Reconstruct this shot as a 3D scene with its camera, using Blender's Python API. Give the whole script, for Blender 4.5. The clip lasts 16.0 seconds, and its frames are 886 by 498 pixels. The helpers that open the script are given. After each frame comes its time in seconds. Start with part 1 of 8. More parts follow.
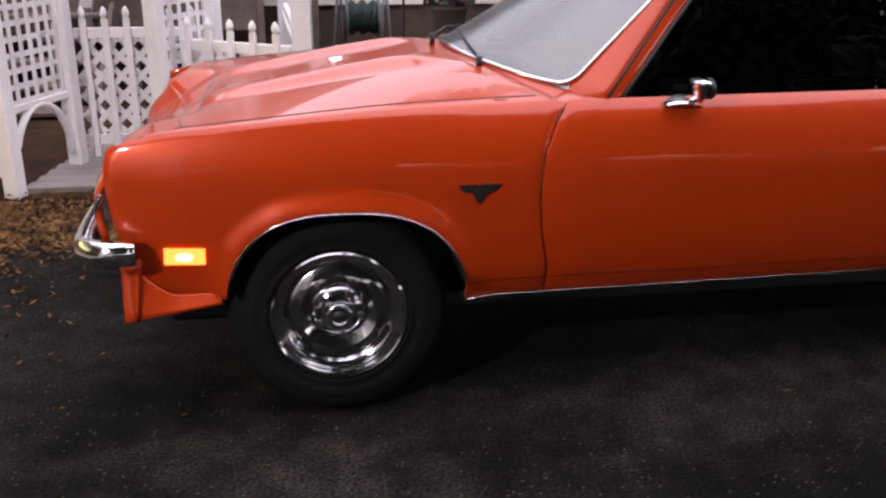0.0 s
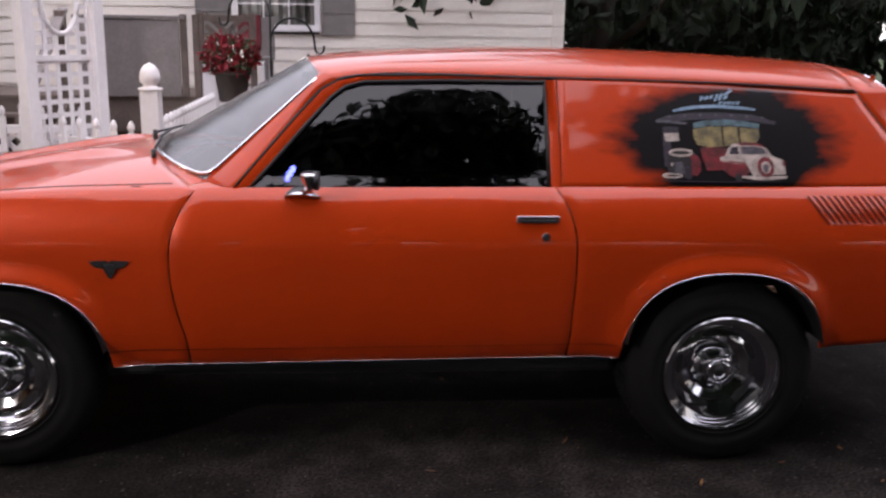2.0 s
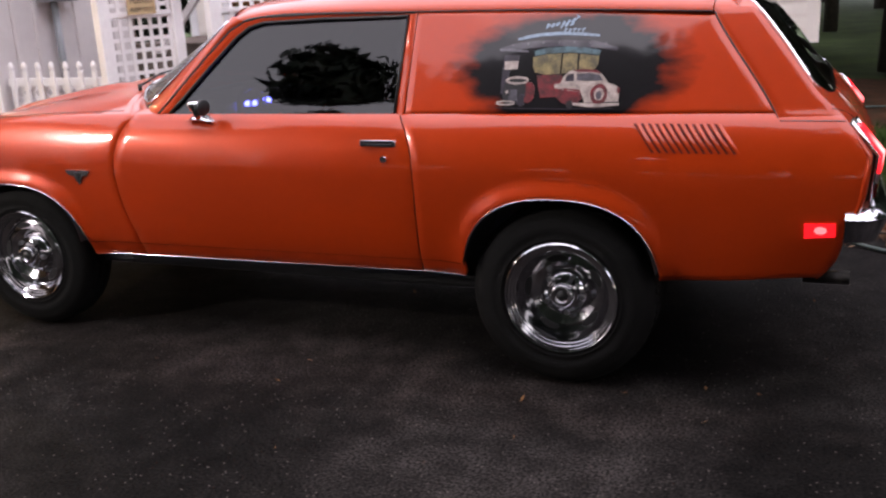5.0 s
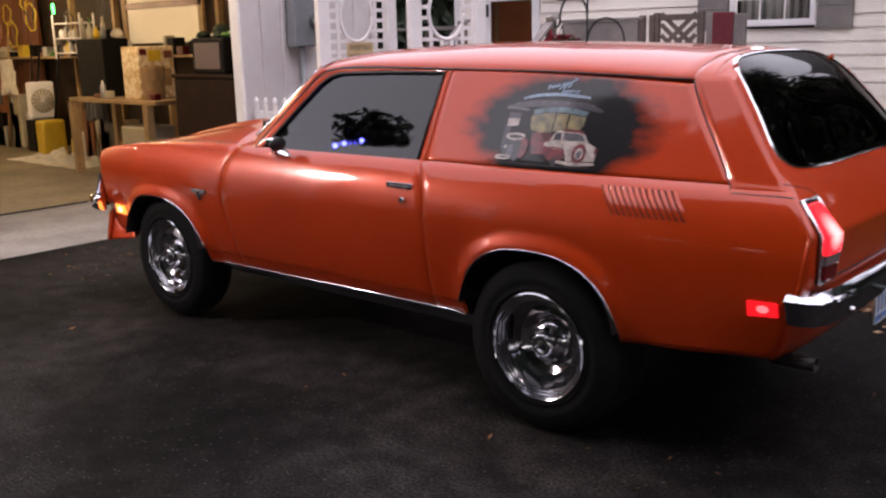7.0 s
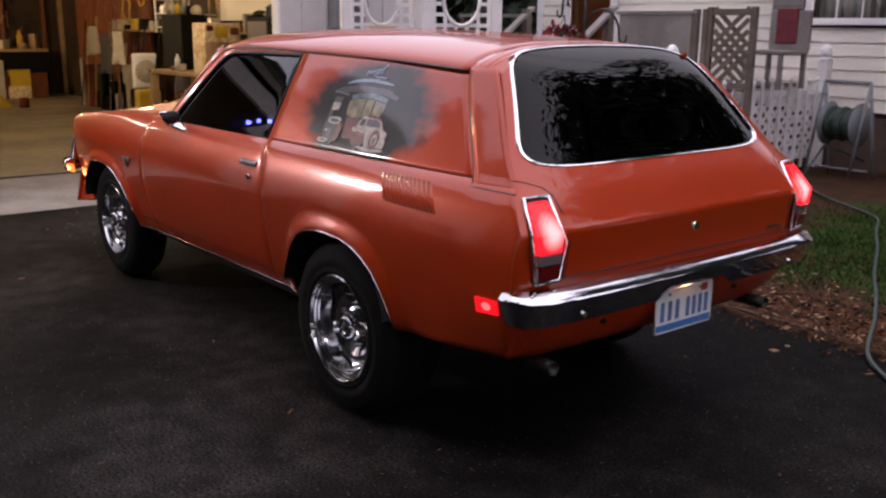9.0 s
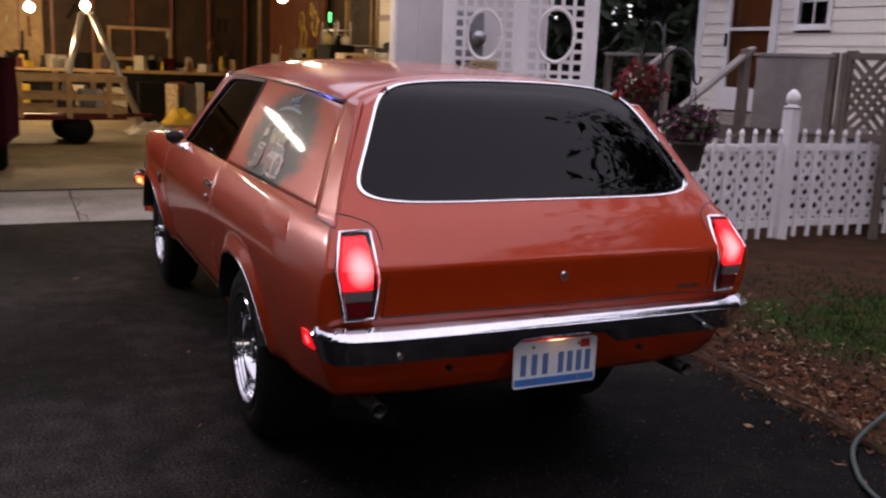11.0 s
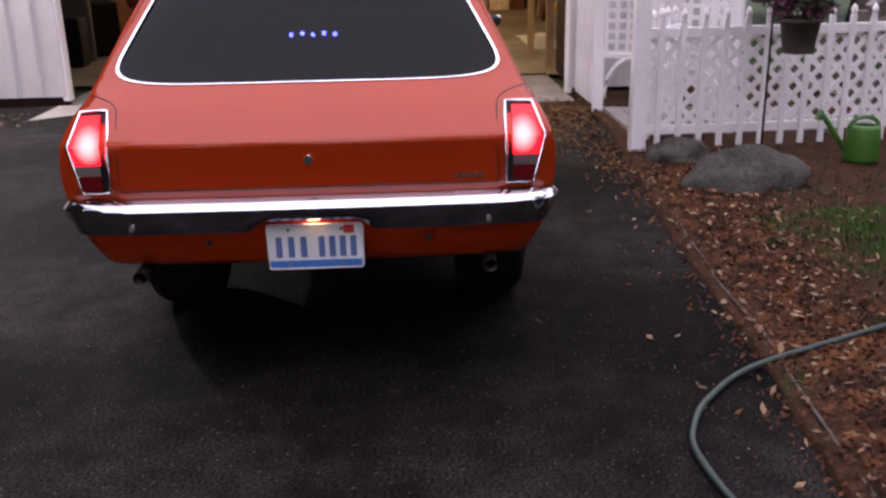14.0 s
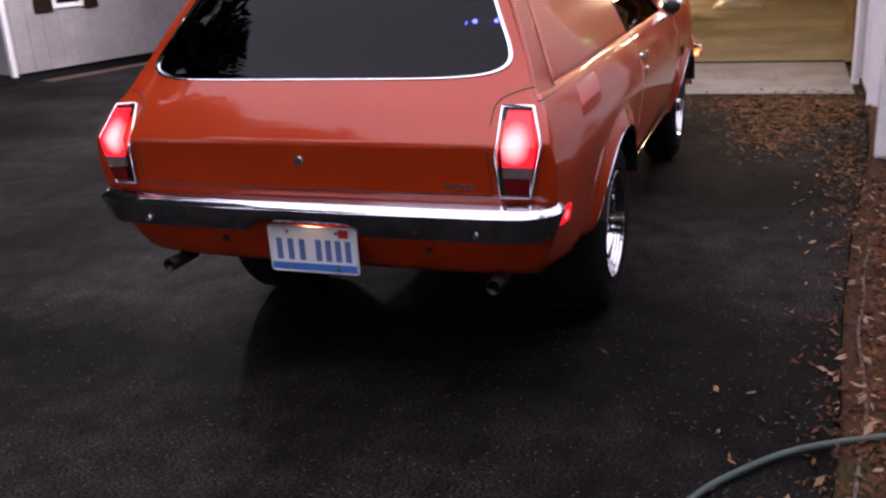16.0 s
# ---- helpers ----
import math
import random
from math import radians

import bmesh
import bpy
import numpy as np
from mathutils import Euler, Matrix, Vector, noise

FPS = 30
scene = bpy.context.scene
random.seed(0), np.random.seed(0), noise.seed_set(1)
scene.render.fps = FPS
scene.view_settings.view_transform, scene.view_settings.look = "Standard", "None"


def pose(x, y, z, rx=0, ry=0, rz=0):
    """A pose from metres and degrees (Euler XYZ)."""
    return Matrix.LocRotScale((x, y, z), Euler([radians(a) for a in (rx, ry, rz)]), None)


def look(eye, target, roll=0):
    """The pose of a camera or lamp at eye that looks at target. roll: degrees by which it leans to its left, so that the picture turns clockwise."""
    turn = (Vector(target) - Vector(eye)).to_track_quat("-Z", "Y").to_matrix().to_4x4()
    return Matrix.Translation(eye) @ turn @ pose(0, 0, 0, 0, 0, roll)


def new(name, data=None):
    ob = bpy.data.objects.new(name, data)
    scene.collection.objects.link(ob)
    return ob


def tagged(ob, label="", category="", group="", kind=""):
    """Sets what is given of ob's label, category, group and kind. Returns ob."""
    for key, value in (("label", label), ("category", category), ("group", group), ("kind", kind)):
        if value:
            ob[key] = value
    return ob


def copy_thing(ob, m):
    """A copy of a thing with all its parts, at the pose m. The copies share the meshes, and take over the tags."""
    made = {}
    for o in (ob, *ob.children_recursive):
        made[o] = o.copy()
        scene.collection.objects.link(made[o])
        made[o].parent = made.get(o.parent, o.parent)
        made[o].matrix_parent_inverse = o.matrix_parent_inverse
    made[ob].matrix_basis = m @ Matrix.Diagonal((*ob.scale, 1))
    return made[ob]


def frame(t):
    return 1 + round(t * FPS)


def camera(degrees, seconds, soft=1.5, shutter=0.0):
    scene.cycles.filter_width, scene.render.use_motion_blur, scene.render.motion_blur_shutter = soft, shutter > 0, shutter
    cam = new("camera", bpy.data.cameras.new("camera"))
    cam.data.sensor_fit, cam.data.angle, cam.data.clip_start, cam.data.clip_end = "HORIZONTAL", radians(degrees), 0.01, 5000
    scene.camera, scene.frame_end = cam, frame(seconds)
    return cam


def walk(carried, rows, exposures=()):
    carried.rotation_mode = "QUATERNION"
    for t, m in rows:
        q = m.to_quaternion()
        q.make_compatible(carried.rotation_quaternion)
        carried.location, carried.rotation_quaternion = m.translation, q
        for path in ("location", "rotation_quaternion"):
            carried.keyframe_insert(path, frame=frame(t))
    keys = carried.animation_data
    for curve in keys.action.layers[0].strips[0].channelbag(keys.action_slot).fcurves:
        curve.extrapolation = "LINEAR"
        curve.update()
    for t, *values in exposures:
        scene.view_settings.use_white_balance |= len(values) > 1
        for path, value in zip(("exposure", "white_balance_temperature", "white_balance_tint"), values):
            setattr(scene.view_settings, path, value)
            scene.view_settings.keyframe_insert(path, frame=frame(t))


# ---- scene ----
cam = camera(51.3, 16.0, 2.3, 0.4)
METRES, EYE, TILT, LEAN, TURN = 10.345, 1.5, 0.0, 0.0, -8.6
EXPOSURE = [(0, 1.36, 6100, 13), (3, 1.25, 6100, 13), (4.0, 1.38, 6100, 13), (4.5, 1.65, 6150, 13), (7, 1.3, 6200, 15), (8.5, 1.02, 6150, 16), (11, 0.66, 6000, 18), (12, 0.90, 5900, 19), (12.6, 1.25, 6000, 20), (13.5, 1.40, 6000, 20), (14.5, 1.12, 5850, 21), (16, 1.18, 5850, 20)]
ROWS = [
    (0.0, 0.0, 0.0, 0.0, 0.05, -19.52, -0.14),
    (0.5, 0.0316, -0.0029, -0.0, 3.57, -17.35, -0.44),
    (1.0, 0.0708, -0.0103, 0.0, 9.29, -16.02, -0.82),
    (1.5, 0.1067, -0.0114, -0.0001, 4.79, -14.65, -1.36),
    (2.0, 0.1391, -0.019, -0.0003, 4.88, -12.9, -0.83),
    (2.5, 0.1716, -0.0252, 0.0007, 12.4, -10.96, 0.86),
    (3.0, 0.2042, -0.0227, -0.0001, 15.97, -11.55, 2.02),
    (3.5, 0.2379, -0.0279, -0.0017, 19.14, -11.64, 1.85),
    (4.0, 0.273, -0.0236, -0.0047, 24.76, -13.36, 1.37),
    (4.5, 0.3018, -0.0105, -0.0024, 26.18, -16.46, 2.18),
    (7.0, 0.4353, 0.0576, -0.0014, 49.86, -12.81, 1.41),
    (7.5, 0.4561, 0.0812, -0.0033, 49.89, -12.84, 0.49),
    (8.0, 0.4789, 0.1056, -0.005, 50.05, -12.46, 0.12),
    (8.5, 0.498, 0.1322, -0.0039, 55.03, -13.03, -0.13),
    (11.0, 0.5494, 0.2641, -0.0012, 74.06, -11.74, -2.3),
    (11.5, 0.5587, 0.2937, -0.0013, 81.13, -12.43, -0.7),
    (12.0, 0.5594, 0.3235, -0.0055, 87.86, -17.07, 1.49),
    (12.5, 0.5639, 0.3545, -0.0035, 86.99, -19.91, 0.88),
    (13.0, 0.5713, 0.3875, -0.0025, 90.43, -19.27, 0.77),
    (13.5, 0.5682, 0.4201, -0.005, 93.93, -19.82, 1.13),
    (14.0, 0.5639, 0.4472, -0.0029, 96.12, -18.5, 1.13),
    (14.5, 0.5606, 0.4756, -0.002, 104.13, -16.97, 0.24),
    (15.0, 0.5445, 0.4994, -0.0051, 109.49, -17.1, 1.69),
    (15.5, 0.524, 0.5192, -0.0039, 113.23, -19.58, 2.62),
    (16.0, 0.5077, 0.5417, -0.0042, 118.36, -18.95, 3.39),
]
walk(cam, [(t, pose(0, 0, EYE, TILT, LEAN, TURN) @ pose(METRES * x, METRES * y, METRES * z, 90 + pitch, roll, yaw)) for t, x, y, z, yaw, pitch, roll in ROWS], EXPOSURE)

# ---- world and large lights ----
world = bpy.data.worlds.new("world")
scene.world = world
world.use_nodes = True
_nt = world.node_tree
_sky = _nt.nodes.new("ShaderNodeTexSky")
_sky.sky_type = "NISHITA"
_sky.sun_disc = False
_sky.sun_elevation, _sky.sun_rotation = radians(30), radians(100)
_sky.air_density, _sky.dust_density, _sky.ozone_density = 1.0, 0.8, 2.0
_mix = _nt.nodes.new("ShaderNodeMixRGB")
_mix.inputs[0].default_value, _mix.inputs[2].default_value = 0.7, (7.6, 6.8, 6.8, 1)
_nt.links.new(_sky.outputs[0], _mix.inputs[1])
_nt.links.new(_mix.outputs[0], _nt.nodes["Background"].inputs[0])
_nt.nodes["Background"].inputs[1].default_value = 0.15


def lamp(name, kind, m, energy, color, size=0.1):
    d = bpy.data.lights.new(name, kind)
    d.energy, d.color = energy, color
    if kind == "SUN":
        d.angle = radians(size)
    elif kind == "AREA":
        d.size = size
    else:
        d.shadow_soft_size = size
    ob = new(name, d)
    ob.matrix_world = m
    return ob


lamp("dusk_sun", "SUN", look((7, 3, 13), (1, 3, 0)), 0.66, (1.0, 0.89, 0.88), 110)


lamp("wall_light", "POINT", pose(-2.50, -0.68, 2.62), 205, (1.0, 0.90, 0.80), 0.12)


# ---- materials ----
def mat(name, color, rough=0.6, metal=0.0, var=0.0, scale=8.0, bump=0.0, bscale=60.0, coat=0.0, color2=None, emit=None, power=0.0, spec=0.5):
    """Principled surface, with a two-scale colour variation and a fine relief."""
    m = bpy.data.materials.new(name)
    m.use_nodes = True
    nt = m.node_tree
    n, l = nt.nodes, nt.links
    p = n["Principled BSDF"]
    p.inputs["Roughness"].default_value = rough
    p.inputs["Metallic"].default_value = metal
    p.inputs["Specular IOR Level"].default_value = spec
    p.inputs["Coat Weight"].default_value = coat
    p.inputs["Coat Roughness"].default_value = 0.05
    c = (*color, 1)
    p.inputs["Base Color"].default_value = c
    tc = n.new("ShaderNodeTexCoord")
    if var > 0 or color2:
        c2 = color2 or tuple(min(1, v * (1 - var)) for v in color)
        a = n.new("ShaderNodeTexNoise")
        a.inputs["Scale"].default_value, a.inputs["Detail"].default_value = scale, 6
        b = n.new("ShaderNodeTexNoise")
        b.inputs["Scale"].default_value, b.inputs["Detail"].default_value = scale * 9, 3
        l.new(tc.outputs["Object"], a.inputs["Vector"])
        l.new(tc.outputs["Object"], b.inputs["Vector"])
        mx = n.new("ShaderNodeMath")
        mx.operation = "ADD"
        l.new(a.outputs[0], mx.inputs[0])
        s = n.new("ShaderNodeMath")
        s.operation = "MULTIPLY_ADD"
        s.inputs[1].default_value, s.inputs[2].default_value = 0.5, -0.25
        l.new(b.outputs[0], s.inputs[0])
        l.new(s.outputs[0], mx.inputs[1])
        r = n.new("ShaderNodeValToRGB")
        r.color_ramp.elements[0].position, r.color_ramp.elements[1].position = 0.35, 0.68
        r.color_ramp.elements[0].color, r.color_ramp.elements[1].color = (*c2, 1), c
        l.new(mx.outputs[0], r.inputs[0])
        l.new(r.outputs[0], p.inputs["Base Color"])
    if bump > 0:
        t = n.new("ShaderNodeTexNoise")
        t.inputs["Scale"].default_value, t.inputs["Detail"].default_value = bscale, 4
        l.new(tc.outputs["Object"], t.inputs["Vector"])
        bp = n.new("ShaderNodeBump")
        bp.inputs["Strength"].default_value, bp.inputs["Distance"].default_value = bump, 0.01
        l.new(t.outputs[0], bp.inputs["Height"])
        l.new(bp.outputs[0], p.inputs["Normal"])
    if emit:
        p.inputs["Emission Color"].default_value = (*emit, 1)
        p.inputs["Emission Strength"].default_value = power
    return m


def glass(name, tint, ior=1.5):
    """Tinted pane: it lets a share of the light through and mirrors the rest by angle."""
    m = bpy.data.materials.new(name)
    m.use_nodes = True
    n, l = m.node_tree.nodes, m.node_tree.links
    n.remove(n["Principled BSDF"])
    t, g, f, x = (n.new(k) for k in ("ShaderNodeBsdfTransparent", "ShaderNodeBsdfGlossy", "ShaderNodeFresnel", "ShaderNodeMixShader"))
    t.inputs[0].default_value = (*tint, 1)
    g.inputs["Roughness"].default_value = 0.015
    f.inputs[0].default_value = ior
    l.new(f.outputs[0], x.inputs[0])
    l.new(t.outputs[0], x.inputs[1])
    l.new(g.outputs[0], x.inputs[2])
    l.new(x.outputs[0], n["Material Output"].inputs[0])
    return m


def clear_face():
    m = bpy.data.materials.new("inner_glass_face")
    m.use_nodes = True
    n, l = m.node_tree.nodes, m.node_tree.links
    n.remove(n["Principled BSDF"])
    t = n.new("ShaderNodeBsdfTransparent")
    t.inputs[0].default_value = (0.98, 0.98, 0.98, 1)
    l.new(t.outputs[0], n["Material Output"].inputs[0])
    return m


INNER = clear_face()
PAINT = mat("orange_paint", (0.39, 0.033, 0.0019), 0.36, 0.14, 0.06, 3.0, coat=0.8, spec=0.15)
# Body orange darkened for the shade inside the louvre slots.
LOUVRE = mat("louvre_slot_shade", (0.10, 0.012, 0.006), 0.6, 0, 0.1, 30, spec=0.2)
CHROME = mat("chrome", (0.80, 0.80, 0.84), 0.05, 1.0)
WHEEL_CHROME = mat("wheel_chrome", (0.52, 0.52, 0.55), 0.10, 1.0, 0.12, 25)
DULL = mat("dull_chrome", (0.3, 0.3, 0.31), 0.3, 1.0, 0.2, 20)
RUBBER = mat("tyre_rubber", (0.0065, 0.0062, 0.0062), 0.8, 0, 0.35, 12, 0.2, 150, spec=0.10)
BLACK = mat("black_trim", (0.008, 0.008, 0.009), 0.5, 0, 0.3, 12)
TINT = glass("tinted_glass", (0.06, 0.06, 0.068), 1.6)
TINT_R = glass("tinted_rear_glass", (0.05, 0.05, 0.062), 1.29)
SCREEN = glass("windshield_glass", (0.72, 0.74, 0.72), 2.7)
SCREEN.node_tree.nodes["Glossy BSDF"].inputs["Roughness"].default_value = 0.22
CLEAR = glass("house_glass", (0.95, 0.96, 0.97), 1.4)
CREASE_SHADE = mat("crease_shade", (0.03, 0.006, 0.003), 0.8, 0, 0.3, 20, spec=0.05)
CLOTH = mat("black_vinyl", (0.02, 0.018, 0.018), 0.6, 0, 0.3, 15, 0.1, 120)
RED_LIT = mat("lit_red_lens", (0.35, 0.006, 0.008), 0.25, 0, emit=(1.0, 0.010, 0.014), power=0.5, spec=0.1)
def lamp_lens(name, c, r):
    """Red lens lit by a bulb behind it: brightest over the bulb at c."""
    m = mat(name, (0.5, 0.01, 0.01), 0.2, 0, emit=(1, 0.03, 0.03), power=2)
    n, l = m.node_tree.nodes, m.node_tree.links
    p = n["Principled BSDF"]
    tc, mp, ln, rp, st, rb = (n.new(k) for k in ("ShaderNodeTexCoord", "ShaderNodeMapping", "ShaderNodeVectorMath", "ShaderNodeValToRGB", "ShaderNodeMapRange", "ShaderNodeTexWave"))
    mp.inputs["Scale"].default_value = (0, 1 / r, 0.8 / r)
    mp.inputs["Location"].default_value = (0, -c[1] / r, -0.8 * c[2] / r)
    l.new(tc.outputs["Object"], mp.inputs[0])
    ln.operation = "LENGTH"
    l.new(mp.outputs[0], ln.inputs[0])
    e = rp.color_ramp.elements
    e[0].position, e[0].color, e[1].position, e[1].color = 0.16, (1, 0.30, 0.28, 1), 0.46, (1, 0.012, 0.020, 1)
    l.new(ln.outputs["Value"], rp.inputs[0])
    l.new(rp.outputs[0], p.inputs["Emission Color"])
    st.inputs["From Min"].default_value, st.inputs["From Max"].default_value = 0.0, 1.1
    st.inputs["To Min"].default_value, st.inputs["To Max"].default_value = 1.3, 0.30
    l.new(ln.outputs["Value"], st.inputs["Value"])
    l.new(st.outputs[0], p.inputs["Emission Strength"])
    rb.wave_type, rb.bands_direction = "BANDS", "Y"
    rb.inputs["Scale"].default_value = 60
    l.new(tc.outputs["Object"], rb.inputs["Vector"])
    bp = n.new("ShaderNodeBump")
    bp.inputs["Strength"].default_value, bp.inputs["Distance"].default_value = 0.3, 0.002
    l.new(rb.outputs[0], bp.inputs["Height"])
    l.new(bp.outputs[0], p.inputs["Normal"])
    return m


RED_HOT = mat("lit_red_bulb", (0.6, 0.02, 0.02), 0.2, 0, emit=(1.0, 0.07, 0.07), power=1.7)
RED_DIM = mat("dark_red_lens", (0.12, 0.004, 0.006), 0.15, 0, coat=1.0)
GREY_LENS = mat("reverse_lens", (0.16, 0.13, 0.13), 0.2, 0, coat=1.0)
AMBER = mat("lit_amber_lens", (0.7, 0.2, 0.03), 0.2, 0, emit=(1.0, 0.20, 0.03), power=1.3)
AMBER_HOT = mat("amber_bulb", (0.7, 0.3, 0.1), 0.2, 0, emit=(1.0, 0.45, 0.12), power=4)
BLUE_LED = mat("blue_led", (0.05, 0.05, 0.6), 0.3, 0, emit=(0.12, 0.13, 1.0), power=45)
PLATE = mat("plate_white", (0.72, 0.74, 0.78), 0.35, 0, 0.05, 15)
PLATE_BLUE = mat("plate_blue", (0.05, 0.17, 0.5), 0.35)
INK = mat("plate_ink", (0.10, 0.16, 0.36), 0.4)
PLATE_RED = mat("plate_sticker", (0.5, 0.03, 0.03), 0.4)
WHITE = mat("white_vinyl", (0.88, 0.85, 0.86), 0.45, 0, 0.10, 3.0, 0.03, 40)
SIDING = mat("cream_siding", (0.88, 0.81, 0.74), 0.55, 0, 0.06, 1.5, 0.04, 30)
BARN = mat("barn_metal", (0.62, 0.58, 0.58), 0.5, 0, 0.10, 1.2, 0.03, 20)
# Darker than BARN to offset the strong wall_light beside the outbuilding.
SHED_CLAD = mat("shed_metal_cladding", (0.36, 0.325, 0.325), 0.55, 0, 0.22, 1.6, 0.05, 20)
SHUTTER = mat("grey_shutter", (0.22, 0.20, 0.19), 0.6, 0, 0.15, 10)
GREYWOOD = mat("weathered_grey_board", (0.26, 0.23, 0.22), 0.75, 0, 0.25, 4, 0.15, 40)
DECKWOOD = mat("deck_wood", (0.17, 0.13, 0.11), 0.8, 0, 0.35, 5, 0.2, 40)
FOUNDATION = mat("brown_block", (0.10, 0.065, 0.05), 0.85, 0, 0.3, 6, 0.3, 40)
HOUSE_DOOR = mat("house_door_wood", (0.50, 0.17, 0.05), 0.4, 0, 0.3, 3)
BROWN_DOOR = mat("brown_door", (0.22, 0.07, 0.025), 0.45, 0, 0.35, 6)
CONCRETE = mat("concrete", (0.27, 0.245, 0.225), 0.85, 0, 0.35, 2.2, 0.2, 60)
STONE = mat("grey_boulder", (0.078, 0.073, 0.064), 0.9, 0, 0.55, 4, 0.9, 30, color2=(0.026, 0.025, 0.019), spec=0.2)
GREEN_CAN = mat("green_plastic", (0.048, 0.15, 0.018), 0.4, 0, 0.1, 10)
HOSE = mat("green_hose", (0.030, 0.052, 0.044), 0.5, 0, 0.2, 20)
IRON = mat("black_iron", (0.015, 0.015, 0.015), 0.5, 0.4)
POT = mat("grey_pot", (0.085, 0.075, 0.070), 0.7, 0, 0.2, 12)
LEAF = mat("leaf_green", (0.05, 0.085, 0.03), 0.6, 0, 0.5, 6)
LEAF_D = mat("leaf_dark", (0.028, 0.045, 0.02), 0.65, 0, 0.5, 2)
PETAL_R = mat("red_petals", (0.26, 0.006, 0.02), 0.6, 0, 0.4, 30)
PETAL_W = mat("white_petals", (0.7, 0.66, 0.62), 0.6)
PETAL_P = mat("purple_petals", (0.15, 0.030, 0.085), 0.6, 0, 0.6, 30)
BARK = mat("bark", (0.06, 0.045, 0.035), 0.9, 0, 0.5, 9, 0.6, 25)
LITTER = mat("dry_leaves", (0.135, 0.050, 0.018), 0.85, 0, 0.6, 9.0, color2=(0.018, 0.008, 0.005), spec=0.2)
PALE_LEAF = mat("dry_tan_leaves", (0.21, 0.108, 0.042), 0.85, 0, 0.6, 11.0, color2=(0.035, 0.016, 0.007), spec=0.2)
PINEWOOD = mat("pale_pine", (0.42, 0.27, 0.12), 0.65, 0, 0.35, 5)
BROWN_PANEL = mat("brown_panel", (0.022, 0.009, 0.006), 0.6, 0, 0.35, 5, spec=0.1)
OSB = mat("garage_wall_board", (0.058, 0.029, 0.011), 0.8, 0, 0.6, 1.6, 0.1, 30)
RED_M = mat("red_machine_paint", (0.10, 0.004, 0.006), 0.45, 0, 0.4, 5, coat=0.15, spec=0.25)
ALU = mat("aluminium", (0.62, 0.62, 0.62), 0.35, 0.8, 0.15, 10)
YELLOW = mat("yellow_plastic", (0.62, 0.42, 0.02), 0.45, 0, 0.15, 10)
CANVAS = mat("drop_cloth", (0.62, 0.56, 0.46), 0.85, 0, 0.25, 8, 0.3, 30)
DARKBOX = mat("dark_case", (0.009, 0.008, 0.008), 0.6, 0, 0.2, 8, spec=0.08)
BEIGE = mat("beige_plastic", (0.45, 0.40, 0.30), 0.5, 0, 0.15, 8)
GREEN_LED = mat("green_lamp_glow", (0.05, 0.5, 0.05), 0.4, 0, emit=(0.1, 1.0, 0.15), power=2.2)
BULB = mat("bulb_glass", (0.9, 0.85, 0.7), 0.3, 0, emit=(1.0, 0.82, 0.52), power=60)
GRASS = mat("grass_blades", (0.034, 0.070, 0.010), 0.8, 0, 0.5, 3, spec=0.12)
GREY_BOX = mat("grey_meter_box", (0.22, 0.23, 0.25), 0.5, 0.2, 0.15, 8)
SIGN_Y = mat("yellow_sign", (0.58, 0.43, 0.24), 0.6, 0, 0.2, 10)
RIBBON = mat("maroon_cloth", (0.16, 0.02, 0.03), 0.8, 0, 0.2, 20)
CURTAIN = mat("curtain_or_dark_sheet", (0.22, 0.21, 0.20), 0.85, 0, 0.15, 14)
ROOFING = mat("shingles", (0.08, 0.075, 0.07), 0.9, 0, 0.4, 6, 0.4, 40)


